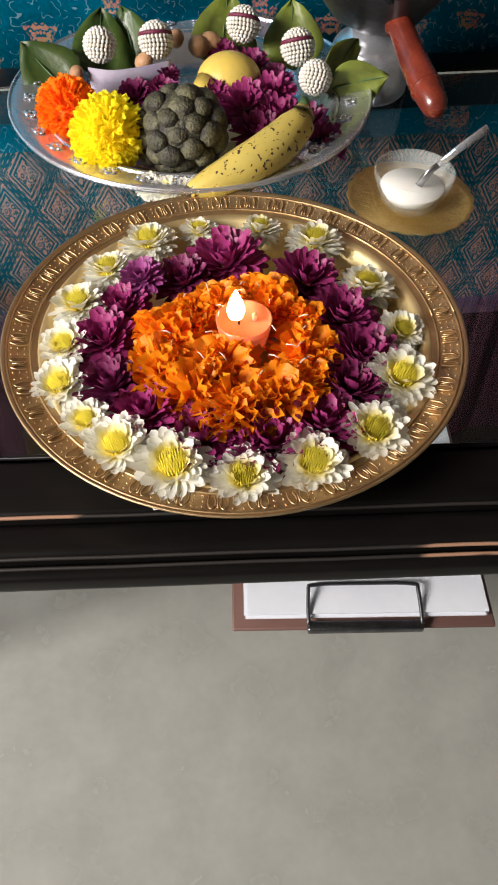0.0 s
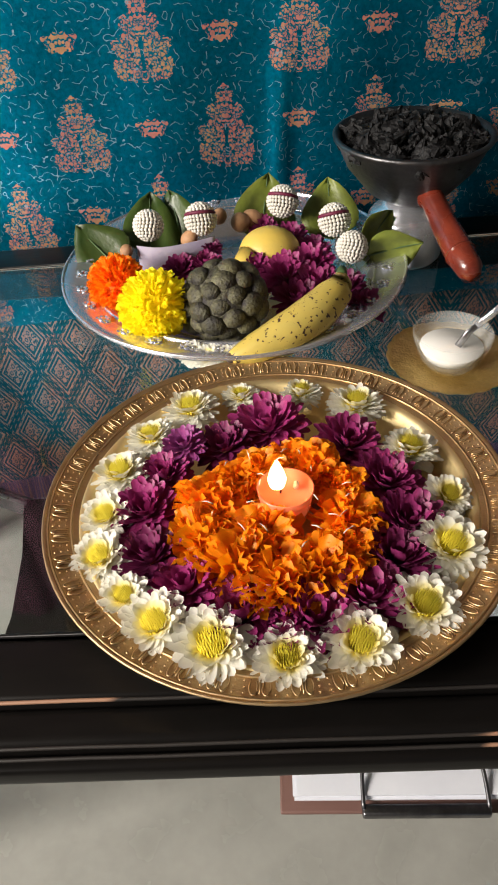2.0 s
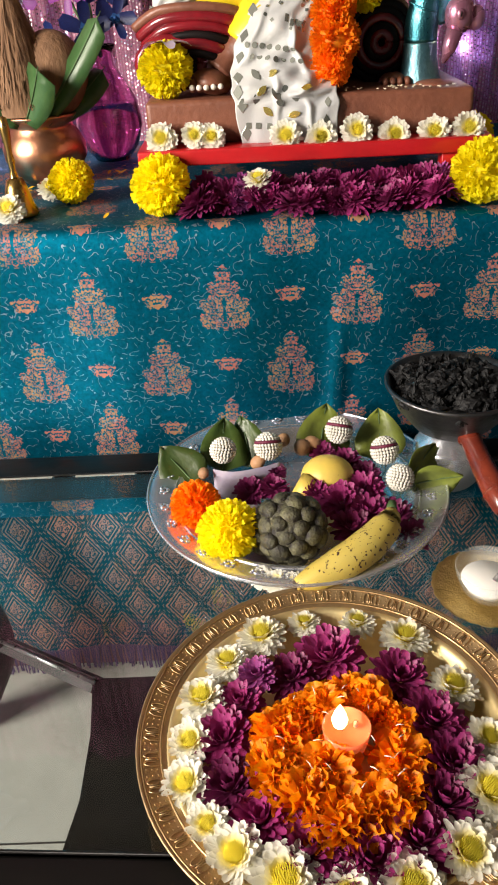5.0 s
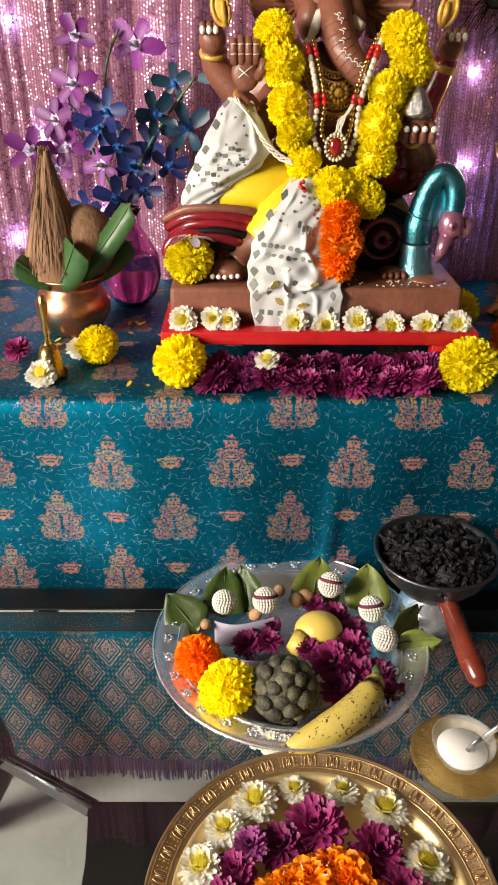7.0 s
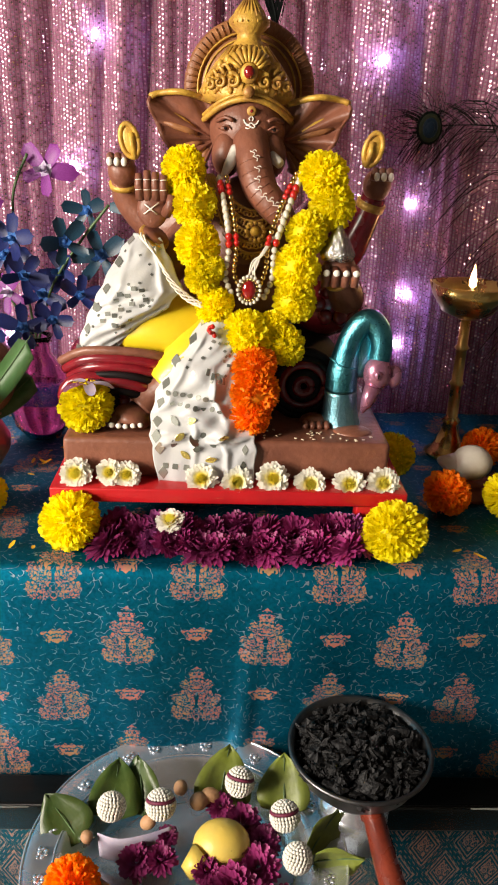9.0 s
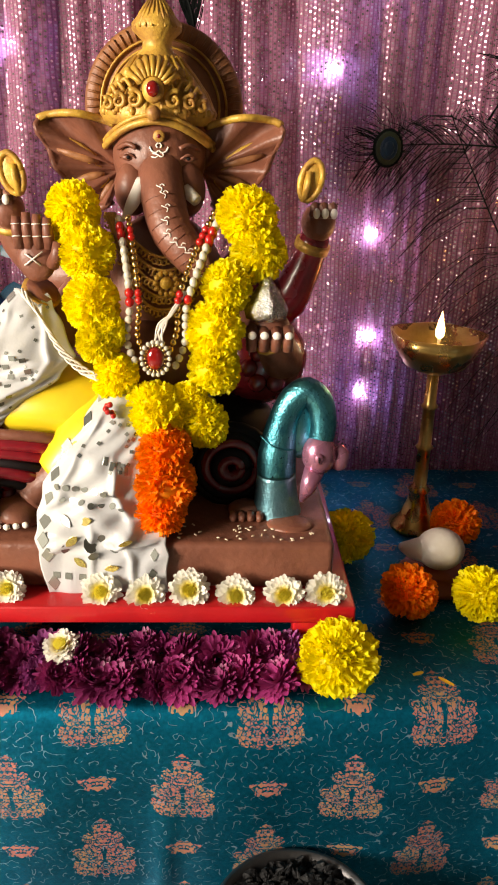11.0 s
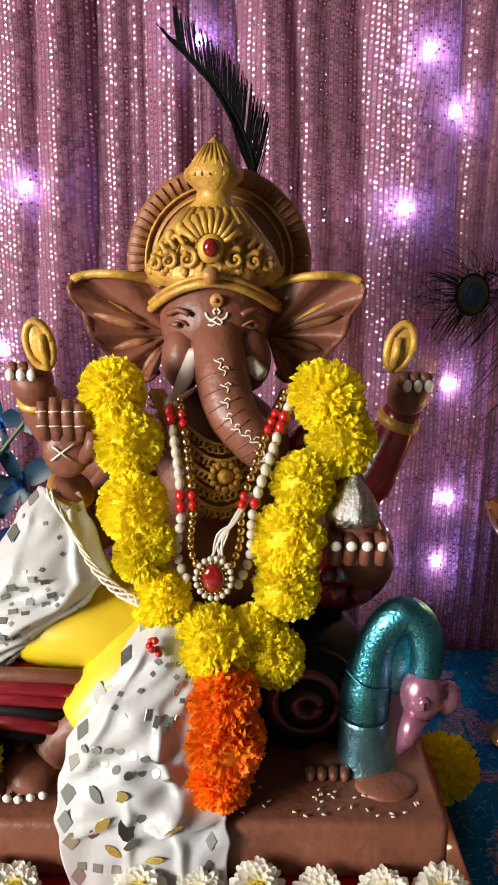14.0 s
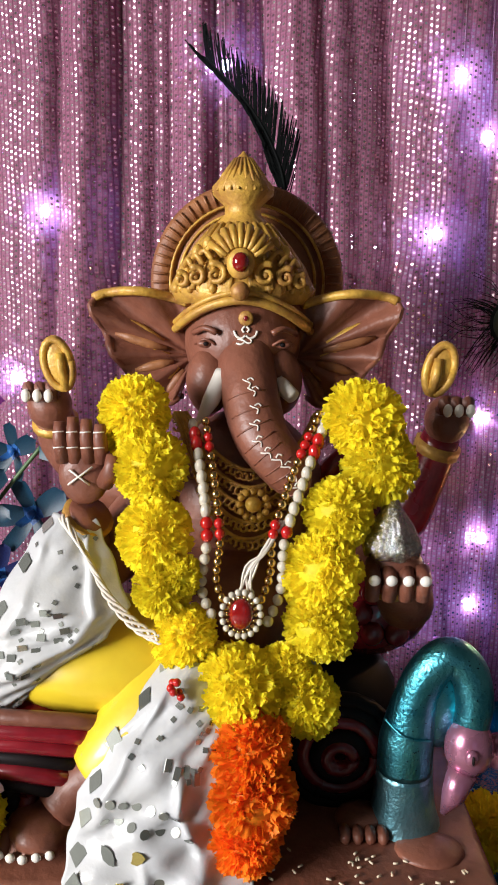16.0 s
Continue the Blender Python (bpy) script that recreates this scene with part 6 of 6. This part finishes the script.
# pearl and gold bead necklaces
neck = thing("necklace", "pearl and gold bead necklace with red beads and pendant", "necklace")
BEAD = {n_: Mesh().ball((0, 0, 0), 1, 10, 7).data("bead", m_) for n_, m_ in (("pearl", M_PEARL_C), ("gold", M_GOLDB), ("red", M_REDB))}
for pts, kind, r in (([(-0.004, 0.655, 1.062), (0.004, 0.628, 1.030), (0.008, 0.612, 1.000), (0.005, 0.611, 0.967), (0.014, 0.604, 0.948)], "pearl", 0.0035),
                     ([(0.004, 0.658, 1.064), (0.012, 0.626, 1.030), (0.016, 0.610, 1.000), (0.014, 0.611, 0.972), (0.021, 0.604, 0.958)], "gold", 0.0029),
                     ([(0.084, 0.655, 1.070), (0.070, 0.628, 1.040), (0.056, 0.612, 1.000), (0.054, 0.611, 0.967), (0.045, 0.604, 0.946)], "pearl", 0.0035),
                     ([(0.078, 0.658, 1.070), (0.062, 0.630, 1.040), (0.049, 0.612, 1.005), (0.047, 0.611, 0.977), (0.040, 0.604, 0.958)], "gold", 0.0029)):
    ln = smooth_line(pts, 30)
    last = None
    for p in ln:
        if last is None or (p - last).length > r * 1.95:
            last = p
            red = 1.000 < p.z < 1.010 or 1.046 < p.z < 1.058
            o = part("bead", BEAD["red" if red else kind], neck, "red bead" if red else "")
            q = r * (1.15 if red else 1)
            o.matrix_basis = Matrix.Translation(p) @ Matrix.Diagonal((q, q, q * (1.4 if kind == "pearl" and p.z > 1.01 else 1.05), 1))
pd = part("pendant", Mesh().ball((0.030, 0.596, 0.957), (0.0075, 0.004, 0.0100), 18, 12), neck, "red stone pendant", mats=M_GEM)
for k in range(18):
    a = 2 * math.pi * k / 18
    for kind, q, rx, rz in (("pearl", 0.0021, 0.0118, 0.0142), ("gold", 0.0013, 0.0086, 0.0112)):
        o = part("bead", BEAD[kind], neck)
        o.matrix_basis = Matrix.Translation((0.030 + rx * math.cos(a), 0.596, 0.957 + rz * math.sin(a))) @ Matrix.Diagonal((q, q, q, 1))
me = Mesh()
for k in range(8):
    me.tube(smooth_line([(0.056 - k * 0.0006, 0.616, 1.010), (0.045 - rng.uniform(0, 0.004), 0.606, 0.994), (0.035 + rng.uniform(-0.004, 0.004), 0.603, 0.982 + rng.uniform(-0.002, 0.003)), (0.026 + k * 0.0016, 0.601, 0.966 + rng.uniform(-0.004, 0.004))], 4), 0.0008, 5)
part("thread_tassel", me, neck, "bundle of pale threads", mats=M_CONCH)
so_ = thing("silver_ornament", "sparkling silver ornament heap resting on the statue's raised palm", "ornament", (0.124, 0.628, 0.986))
part("filigree", Mesh().lathe([(0.0, 0.0), (0.017, 0.0), (0.019, 0.008), (0.013, 0.020), (0.006, 0.030), (0.002, 0.038), (0.0, 0.040)], 22, wave=lambda a, k: 1 + 0.10 * math.sin(a * 8)), so_, mats=M_STONES)

# ---- feathers ----
def feather(name_label, line, barbs, blen, eye=None, droop=0.3, seed=1, wide=0.0007, flare=0.8):
    r = random.Random(seed)
    ob = thing("peacock_feather", name_label, "feather")
    ln = smooth_line(line, 10)
    part("quill", Mesh().tube(ln, spread_radii([0.0016, 0.0005], len(ln)), 6), ob, "thin dark quill", mats=M_BARB)
    me = Mesh()
    for k in range(barbs):
        q = r.uniform(0.12, 1.0) * (len(ln) - 1)
        i = min(int(q), len(ln) - 2)
        p = ln[i].lerp(ln[i + 1], q - i)
        d = (ln[i + 1] - ln[i]).normalized()
        s = d.cross(Vector((0, 1, 0))).normalized() * (1 if k % 2 else -1)
        L = blen * r.uniform(0.6, 1.1) * (1.15 - 0.5 * q / len(ln))
        pts = []
        for t in (0, 0.35, 0.7, 1.0):
            pts.append(p + (s * flare + d * 0.75) * (L * t) + Vector((0, r.uniform(-0.1, 0.05) * L * t, -droop * L * t * t)))
        for t in range(3):
            a, b = pts[t], pts[t + 1]
            n_ = (b - a).cross(Vector((0, 1, 0))).normalized() * wide
            me.add([a - n_, a + n_, b + n_ * 0.7, b - n_ * 0.7], [(0, 1, 2, 3)])
    tagged(part("barb", me, ob, "fine dark barbs", mats=M_BARB), kind="stuff")
    if eye:
        fan = Mesh()
        for k in range(74):
            a, L = r.uniform(0, 6.28), r.uniform(0.035, 0.065)
            c0, last = Vector(eye[:3]), None
            for t in (0.15, 0.45, 0.75, 1.0):
                aa = a + 0.45 * t * t * (1 if math.sin(a) > 0 else -1)
                q = c0 + Vector((math.cos(aa) * L * t, r.uniform(-0.002, 0.002), math.sin(aa) * L * t * 0.85))
                if last is not None:
                    n_ = (q - last).cross(Vector((0, 1, 0))).normalized() * (0.00055 - 0.0003 * t)
                    fan.add([last - n_, last + n_, q + n_ * 0.8, q - n_ * 0.8], [(0, 1, 2, 3)])
                last = q
        tagged(part("eye_barb", fan, ob, "dark barbs fanned round the eye", mats=M_BARB), kind="stuff")
        for (rx, rz, m_, dy) in ((0.0175, 0.021, M_BARB, 0.0), (0.0145, 0.018, M_EYE1, -0.002), (0.010, 0.0125, M_TEAL if eye[3] else M_EYE2, -0.004), (0.006, 0.008, M_EYE2, -0.006)):
            part("eye_patch", Mesh().ball((eye[0], eye[1] + dy, eye[2]), (rx, 0.0016, rz), 20, 12), ob, "round iridescent eye", mats=m_)


feather("black feather plume behind the statue's crown", [(0.060, 0.785, 1.205), (0.052, 0.790, 1.245), (0.030, 0.795, 1.286), (-0.006, 0.800, 1.324)], 420, 0.030, None, -0.45, 3, 0.0005, 0.46)
feather("dark peacock feather with blue eye beside the curtain", [(0.56, 0.885, 1.085), (0.45, 0.888, 1.12), (0.35, 0.893, 1.128), (0.262, 0.900, 1.124)], 150, 0.070, (0.272, 0.890, 1.122, 0), 0.25, 4, 0.00042, 0.7)
feather("dark peacock feather with teal eye beside the curtain", [(0.60, 0.875, 1.17), (0.52, 0.878, 1.205), (0.46, 0.88, 1.212), (0.41, 0.885, 1.203)], 190, 0.085, (0.42, 0.872, 1.200, 1), 0.2, 5, 0.00045, 0.65)
feather("long peacock feather hanging down beside the curtain", [(0.60, 0.88, 0.86), (0.50, 0.882, 0.93), (0.43, 0.886, 1.005), (0.372, 0.889, 1.10), (0.34, 0.892, 1.16)], 120, 0.12, None, 0.9, 6, 0.00042, 0.75)

# ---- flowers round the board ----
for x, z in ((-0.147, 0.768), (-0.112, 0.770), (-0.094, 0.768), (-0.015, 0.765), (0.022, 0.762), (0.060, 0.767), (0.100, 0.761), (0.142, 0.762), (0.178, 0.764)):
    mum((x, 0.5335, z + 0.003), 0.0185 if x not in (-0.112, -0.094) else 0.0155, "leaning on the red board", (62, rng.uniform(-8, 8)), "white flowers along the red board")
mum((-0.046, 0.505, AZ + 0.030), 0.017, "lying upon the magenta flowers", (15, -10), "white flowers on the altar")
for k in range(34):
    x = -0.115 + (k % 17) * 0.0167 + rng.uniform(-0.004, 0.004)
    y = 0.488 + (k // 17) * 0.022 + rng.uniform(-0.007, 0.007)
    mum((x, y, AZ + 0.007 + (k // 17) * 0.008 + rng.uniform(0, 0.010)), rng.uniform(0.015, 0.026), "before the red board", (rng.uniform(-10, 75), rng.uniform(-45, 45)), "magenta flowers before the red board", 2 if k in (3, 20, 16, 33) else 1)
marigold((-0.150, 0.506, AZ + 0.030), 0.031, "yellow", "on the altar cloth")
marigold((0.183, 0.488, AZ + 0.032), 0.033, "yellow", "on the altar cloth")
marigold((-0.140, 0.571, 0.833), 0.028, "yellow", "on the statue's plinth")
marigold((-0.258, 0.570, AZ + 0.024), 0.025, "yellow", "beside the copper pot")
marigold((0.226, 0.700, AZ + 0.028), 0.029, "yellow", "by the brass lamp")
marigold((0.354, 0.735, AZ + 0.027), 0.027, "orange", "by the brass lamp")
marigold((0.270, 0.594, AZ + 0.026), 0.027, "orange", "beside the conch")
marigold((0.342, 0.590, AZ + 0.027), 0.027, "yellow", "on the altar cloth")
fl = thing("pink_lily_petal", "curled pinkish flower lying on a yellow marigold", "flower", (-0.137, 0.566, 0.860))
for k in range(5):
    a = k * 1.2566
    out, side = Vector((math.cos(a), math.sin(a), 0.15)), Vector((-math.sin(a), math.cos(a), 0))
    vs, fs = petal_strip(Vector((0, 0, 0)), out, side, Vector((0, 0, 1)), 0.028, 0.012, -0.3, 5)
    part("petal", Mesh().add(vs, fs), fl, mats=M_PINKM if k % 2 else M_ORCHC)

# ---- copper pot with coconut ----
PX, PY = -0.312, 0.690
pot = thing("copper_pot", "round polished copper water pot on the altar", "pot", (PX, PY, AZ))
part("body", Mesh().lathe([(1.08 * r_, z_) for r_, z_ in [(0.0, 0.0), (0.026, 0.0), (0.036, 0.010), (0.047, 0.030), (0.048, 0.044), (0.041, 0.060), (0.036, 0.066), (0.036, 0.070), (0.043, 0.078), (0.0455, 0.081), (0.044, 0.083), (0.034, 0.074), (0.0, 0.070)]], 48), pot, mats=M_COPPER)
coco = thing("coconut", "husked brown coconut with a tall fibre tuft", "coconut", (PX + 0.004, PY, AZ + 0.072))
part("shell", Mesh().ball((0.020, 0.008, 0.050), (0.042, 0.042, 0.050), 24, 16), coco, mats=M_COIR)
fb = Mesh()
for k in range(620):
    a, h = rng.uniform(0, 6.28), rng.uniform(0.0, 0.75)
    r0 = 0.047 * (1 - 0.38 * h)
    b0 = Vector((-0.014 + r0 * math.cos(a), -0.012 + r0 * math.sin(a), 0.020 + h * 0.055))
    tip = Vector((-0.022 + rng.uniform(-0.007, 0.007), rng.uniform(-0.007, 0.007), rng.uniform(0.125, 0.174)))
    mid = b0.lerp(tip, 0.5) + Vector((rng.uniform(-0.005, 0.005), rng.uniform(-0.005, 0.005), 0)) + Vector((math.cos(a), math.sin(a), 0)) * 0.003
    for p, q in ((b0, mid), (mid, tip)):
        n_ = (q - p).cross(Vector((math.cos(a), math.sin(a), 0))).normalized() * 0.0006
        fb.add([p - n_, p + n_, q + n_ * 0.7, q - n_ * 0.7], [(0, 1, 2, 3)])
fb.lathe([(0.044, 0.012), (0.041, 0.045), (0.029, 0.085), (0.016, 0.122), (0.007, 0.150), (0.002, 0.168)], 18, (-0.017, -0.006, 0))
tagged(part("fibre_tuft", fb, coco, "coarse brown fibres drawn to a point", mats=M_COIR), kind="stuff")
for k, (bx, by, tx, ty, tz, w_) in enumerate(((-0.014, -0.038, -0.048, -0.012, 0.034, 0.034), (-0.006, -0.046, 0.036, -0.014, 0.060, 0.052), (0.012, -0.034, 0.094, 0.004, 0.104, 0.036), (0.030, -0.010, 0.060, 0.02, 0.045, 0.036))):
    ob = thing("mango_leaf", "broad green pointed leaf standing in the copper pot", "leaf", (PX + bx, PY + by, AZ + 0.078), "leaves in the copper pot")
    d = Vector((tx, ty, tz))
    L_ = d.length
    out = d.normalized()
    side = out.cross(Vector((0, -0.7, 0.7))).normalized()
    up = side.cross(out) * -1
    vs, fs = petal_strip(out * 0.0, out, side, up, L_, w_, -0.12, 8, 0.30, 0.04)
    o = part("blade", Mesh().add(vs, fs), ob, mats=M_MANGO)
    o.modifiers.new("thick", "SOLIDIFY").thickness = 0.0005
    part("midrib", Mesh().tube([out * (L_ * t) + up * (-0.12 * L_ * t * t) - up * 0.0006 for t in (0, 0.25, 0.5, 0.75, 1)], spread_radii([0.001, 0.0004], 5), 5), ob, mats=M_STEM)

# ---- bell with flowers ----
bell = thing("brass_bell", "small brass hand bell with a tall handle", "bell", (-0.312, 0.535, AZ))
part("body", Mesh().lathe([(0.0195, 0.0), (0.020, 0.003), (0.016, 0.012), (0.0125, 0.028), (0.009, 0.038), (0.0, 0.041)], 28), bell, mats=M_BRASS_L)
part("handle", Mesh().lathe([(0.005, 0.040), (0.003, 0.048), (0.0042, 0.056), (0.003, 0.066), (0.0045, 0.078), (0.0055, 0.090), (0.004, 0.100), (0.0, 0.102)], 16), bell, mats=M_BRASS_L)
mum((-0.316, 0.508, AZ + 0.010), 0.020, "before the brass bell", (30, -5), "white flowers on the altar")
mum((-0.288, 0.590, AZ + 0.012), 0.017, "before the copper pot", (25, 5), "white flowers on the altar")
mum((-0.365, 0.585, AZ + 0.012), 0.019, "behind the brass bell", (25, -5), "magenta flowers on the altar", 1)

# ---- vase of orchids ----
VX, VY = -0.248, 0.815
vase = thing("vase", "round purple glass vase on the altar", "vase", (VX, VY, AZ))
part("body", Mesh().lathe([(0.0, 0.0), (0.024, 0.0), (0.038, 0.018), (0.046, 0.045), (0.043, 0.075), (0.030, 0.100), (0.018, 0.118), (0.016, 0.135), (0.021, 0.145), (0.019, 0.145), (0.014, 0.134), (0.0155, 0.118), (0.0275, 0.100), (0.0405, 0.075), (0.0435, 0.045), (0.0355, 0.019), (0.022, 0.003), (0.0, 0.003)], 40), vase, mats=M_PURGLASS)
part("water", Mesh().lathe([(0.0, 0.0035), (0.0215, 0.0035), (0.035, 0.0195), (0.043, 0.045), (0.040, 0.072), (0.0, 0.072)], 32), vase, "purple tinted water", mats=M_VASE)
ORC = [(-0.292, 1.066, 0), (-0.220, 1.057, 0), (-0.258, 0.978, 1), (-0.169, 1.011, 2), (-0.153, 0.957, 2), (-0.300, 1.011, 0), (-0.248, 0.932, 1), (-0.322, 0.930, 0), (-0.217, 0.875, 1),
       (-0.299, 0.848, 1), (-0.179, 0.909, 1), (-0.367, 0.929, 0), (-0.274, 0.907, 0), (-0.195, 0.975, 2), (-0.305, 0.970, 0), (-0.230, 0.905, 1), (-0.335, 0.965, 0), (-0.275, 0.955, 1), (-0.205, 0.935, 1), (-0.255, 0.865, 1), (-0.34, 0.90, 0)]
spray = thing("orchid_spray", "spray of purple and blue-dyed orchids in the vase", "flowers")
stems = {0: [(VX, VY, AZ + 0.13), (-0.255, 0.80, 0.93), (-0.262, 0.80, 1.02), (-0.240, 0.80, 1.075)], 1: [(VX, VY, AZ + 0.13), (-0.285, 0.80, 0.92), (-0.315, 0.80, 0.99), (-0.300, 0.80, 1.07)],
         2: [(VX, VY, AZ + 0.13), (-0.220, 0.79, 0.91), (-0.185, 0.785, 0.965), (-0.140, 0.78, 1.02)]}
for k, pts in stems.items():
    part("stem", Mesh().tube(smooth_line(pts, 6), 0.0018, 6), spray, mats=M_STEM)


def orchid_mesh(seed, m_, lip):
    r = random.Random(seed)
    me = Mesh()
    for k, (a, ln_, w_) in enumerate(((90, 1.0, 0.50), (162, 1.1, 0.60), (18, 1.1, 0.60), (234, 1.0, 0.42), (306, 1.0, 0.42))):
        a = math.radians(a + r.uniform(-10, 10))
        out = Vector((math.cos(a), r.uniform(-0.35, 0.25), math.sin(a))).normalized()
        side = Vector((-math.sin(a), 0, math.cos(a)))
        vs, fs = petal_strip(out * 0.05, out, side, Vector((0, -1, 0)), ln_, w_, r.uniform(-0.35, 0.45), 6, 0.35, 0.12)
        me.add(vs, fs)
        me.m[-12:-10] = [1] * 2
    me.add(*petal_strip(Vector((0, -0.05, 0)), Vector((0, -0.75, -0.6)), Vector((1, 0, 0)), Vector((0, -0.5, 0.8)), 0.6, 0.42, 0.5, 4, 0.6), 1)
    me.ball((0, -0.10, 0.02), (0.12, 0.14, 0.12), 10, 7, 1)
    return me.data("orchid", [m_, lip])


OM = [[orchid_mesh(s + 10 * k, m_, l_) for s in range(2)] for k, (m_, l_) in enumerate(((M_ORCH, M_ORCHC), (M_ORCHB, M_ORCHK), (M_ORCHT, M_ORCHK)))]
for k, (x, z, c) in enumerate(ORC):
    o = part("orchid", OM[c][k % 2], spray, ("purple", "dyed blue", "dyed teal")[c] + " orchid bloom")
    q = rng.uniform(0.026, 0.035)
    o.matrix_basis = pose(x, 0.785 + rng.uniform(-0.02, 0.02), z, rng.uniform(-25, 15), rng.uniform(-40, 40), rng.uniform(-30, 30)) @ Matrix.Diagonal((q, q, q, 1))
me = Mesh()
me.add(*petal_strip(Vector((-0.135, 0.755, 1.020)), Vector((1, -0.2, 0.05)), Vector((0, 0.1, 1)), Vector((0, -1, 0)), 0.04, 0.018, 0.1, 5))
part("bud", me, spray, "dyed green bud", mats=M_ORCHT)

# ---- standing brass lamp, conch ----
LX, LY = 0.322, 0.777
lp = thing("brass_lamp", "tall brass oil lamp with a lit wick on the altar", "oil lamp", (LX, LY, AZ))
part("stem", Mesh().lathe([(0.0, 0.0), (0.030, 0.0), (0.031, 0.004), (0.022, 0.010), (0.014, 0.030), (0.010, 0.045), (0.013, 0.050), (0.008, 0.056), (0.0075, 0.100), (0.0105, 0.104), (0.0075, 0.108), (0.007, 0.150), (0.010, 0.154), (0.007, 0.158), (0.0065, 0.196), (0.0, 0.197)], 28), lp, mats=M_BRASS_L)
part("oil_cup", Mesh().lathe([(0.0, 0.192), (0.012, 0.193), (0.034, 0.203), (0.047, 0.222), (0.052, 0.238), (0.050, 0.238), (0.044, 0.222), (0.030, 0.208), (0.0, 0.203)], 60, wave=lambda a, k: 1 + (0.05 * math.cos(a * 5) if k in (3, 4, 5, 6) else 0)), lp, mats=M_BRASS_L)
part("oil", Mesh().lathe([(0.0, 0.216), (0.038, 0.2165), (0.0, 0.2175)], 32), lp, mats=M_TERRA)
part("wick", Mesh().tube([(-0.002, -0.010, 0.214), (-0.002, -0.012, 0.236)], 0.0018, 8), lp, mats=M_CONCH)
part("flame", Mesh().lathe([(0.0, 0.0), (0.0044, 0.004), (0.0050, 0.010), (0.0028, 0.020), (0.0, 0.031)], 12, (-0.002, -0.012, 0.234)), lp, "yellow flame", mats=M_FLAME)
lamp("oil_flame_light", "POINT", pose(LX - 0.002, LY - 0.014, AZ + 0.276), 0.5, (1.0, 0.55, 0.22), 0.004)
stand = solo("conch_stand", Mesh().lathe([(0.0, 0.0), (0.036, 0.0), (0.038, 0.006), (0.030, 0.010), (0.026, 0.016), (0.030, 0.020), (0.0, 0.019)], 40, wave=lambda a, k: 1 + 0.06 * math.cos(a * 6)), M_TERRA, "small red clay stand on the altar cloth", "stand", (0.308, 0.655, AZ))
co = Mesh()
sp_ = []
for k in range(40):
    a = k * 0.42
    q = 0.014 * (1 - k / 46)
    sp_.append((0.010 + k * 0.0004 + q * 0.7 * math.cos(a), q * 0.7 * math.sin(a), 0.022 + q * 0.3))
co.ball((0.004, 0, 0.022), (0.025, 0.022, 0.022), 22, 14)
co.tube(smooth_line([(-0.010, 0, 0.020), (-0.026, -0.004, 0.022), (-0.038, -0.008, 0.027)], 4), spread_radii([0.015, 0.010, 0.003], 9), 12)
co.tube(sp_, spread_radii([0.009, 0.003], 40), 8)
solo("conch", co, M_CONCH, "pale conch shell on a red clay stand", "shell", (0.310, 0.652, AZ + 0.020), rot=(0, 0, -8))

# ---- scattered grains and petals ----
rg = Mesh()
for k in range(34):
    x, y = rng.uniform(0.04, 0.17), rng.uniform(0.552, 0.580)
    a = rng.uniform(0, 6.28)
    rg.tube([(x, y, 0.8072), (x + 0.003 * math.cos(a), y + 0.003 * math.sin(a), 0.8074)], 0.0007, 5)
solo("rice_grains", rg, M_RICE, "scattered rice grains on the statue's plinth", "rice", kind="stuff")
fp = Mesh()
for k in range(46):
    x, y = (rng.uniform(-0.34, -0.17), rng.uniform(0.60, 0.80)) if k < 30 else (rng.uniform(-0.3, 0.3), rng.uniform(0.485, 0.51))
    a = rng.uniform(0, 6.28)
    out = Vector((math.cos(a), math.sin(a), 0.1))
    fp.add(*petal_strip(Vector((x, y, AZ + 0.0015)), out, Vector((-math.sin(a), math.cos(a), 0)), Vector((0, 0, 1)), rng.uniform(0.006, 0.016), 0.005, 0.1, 2))
solo("loose_petals", fp, M_YPETAL, "fallen yellow marigold petals on the altar cloth", "petals", kind="stuff")
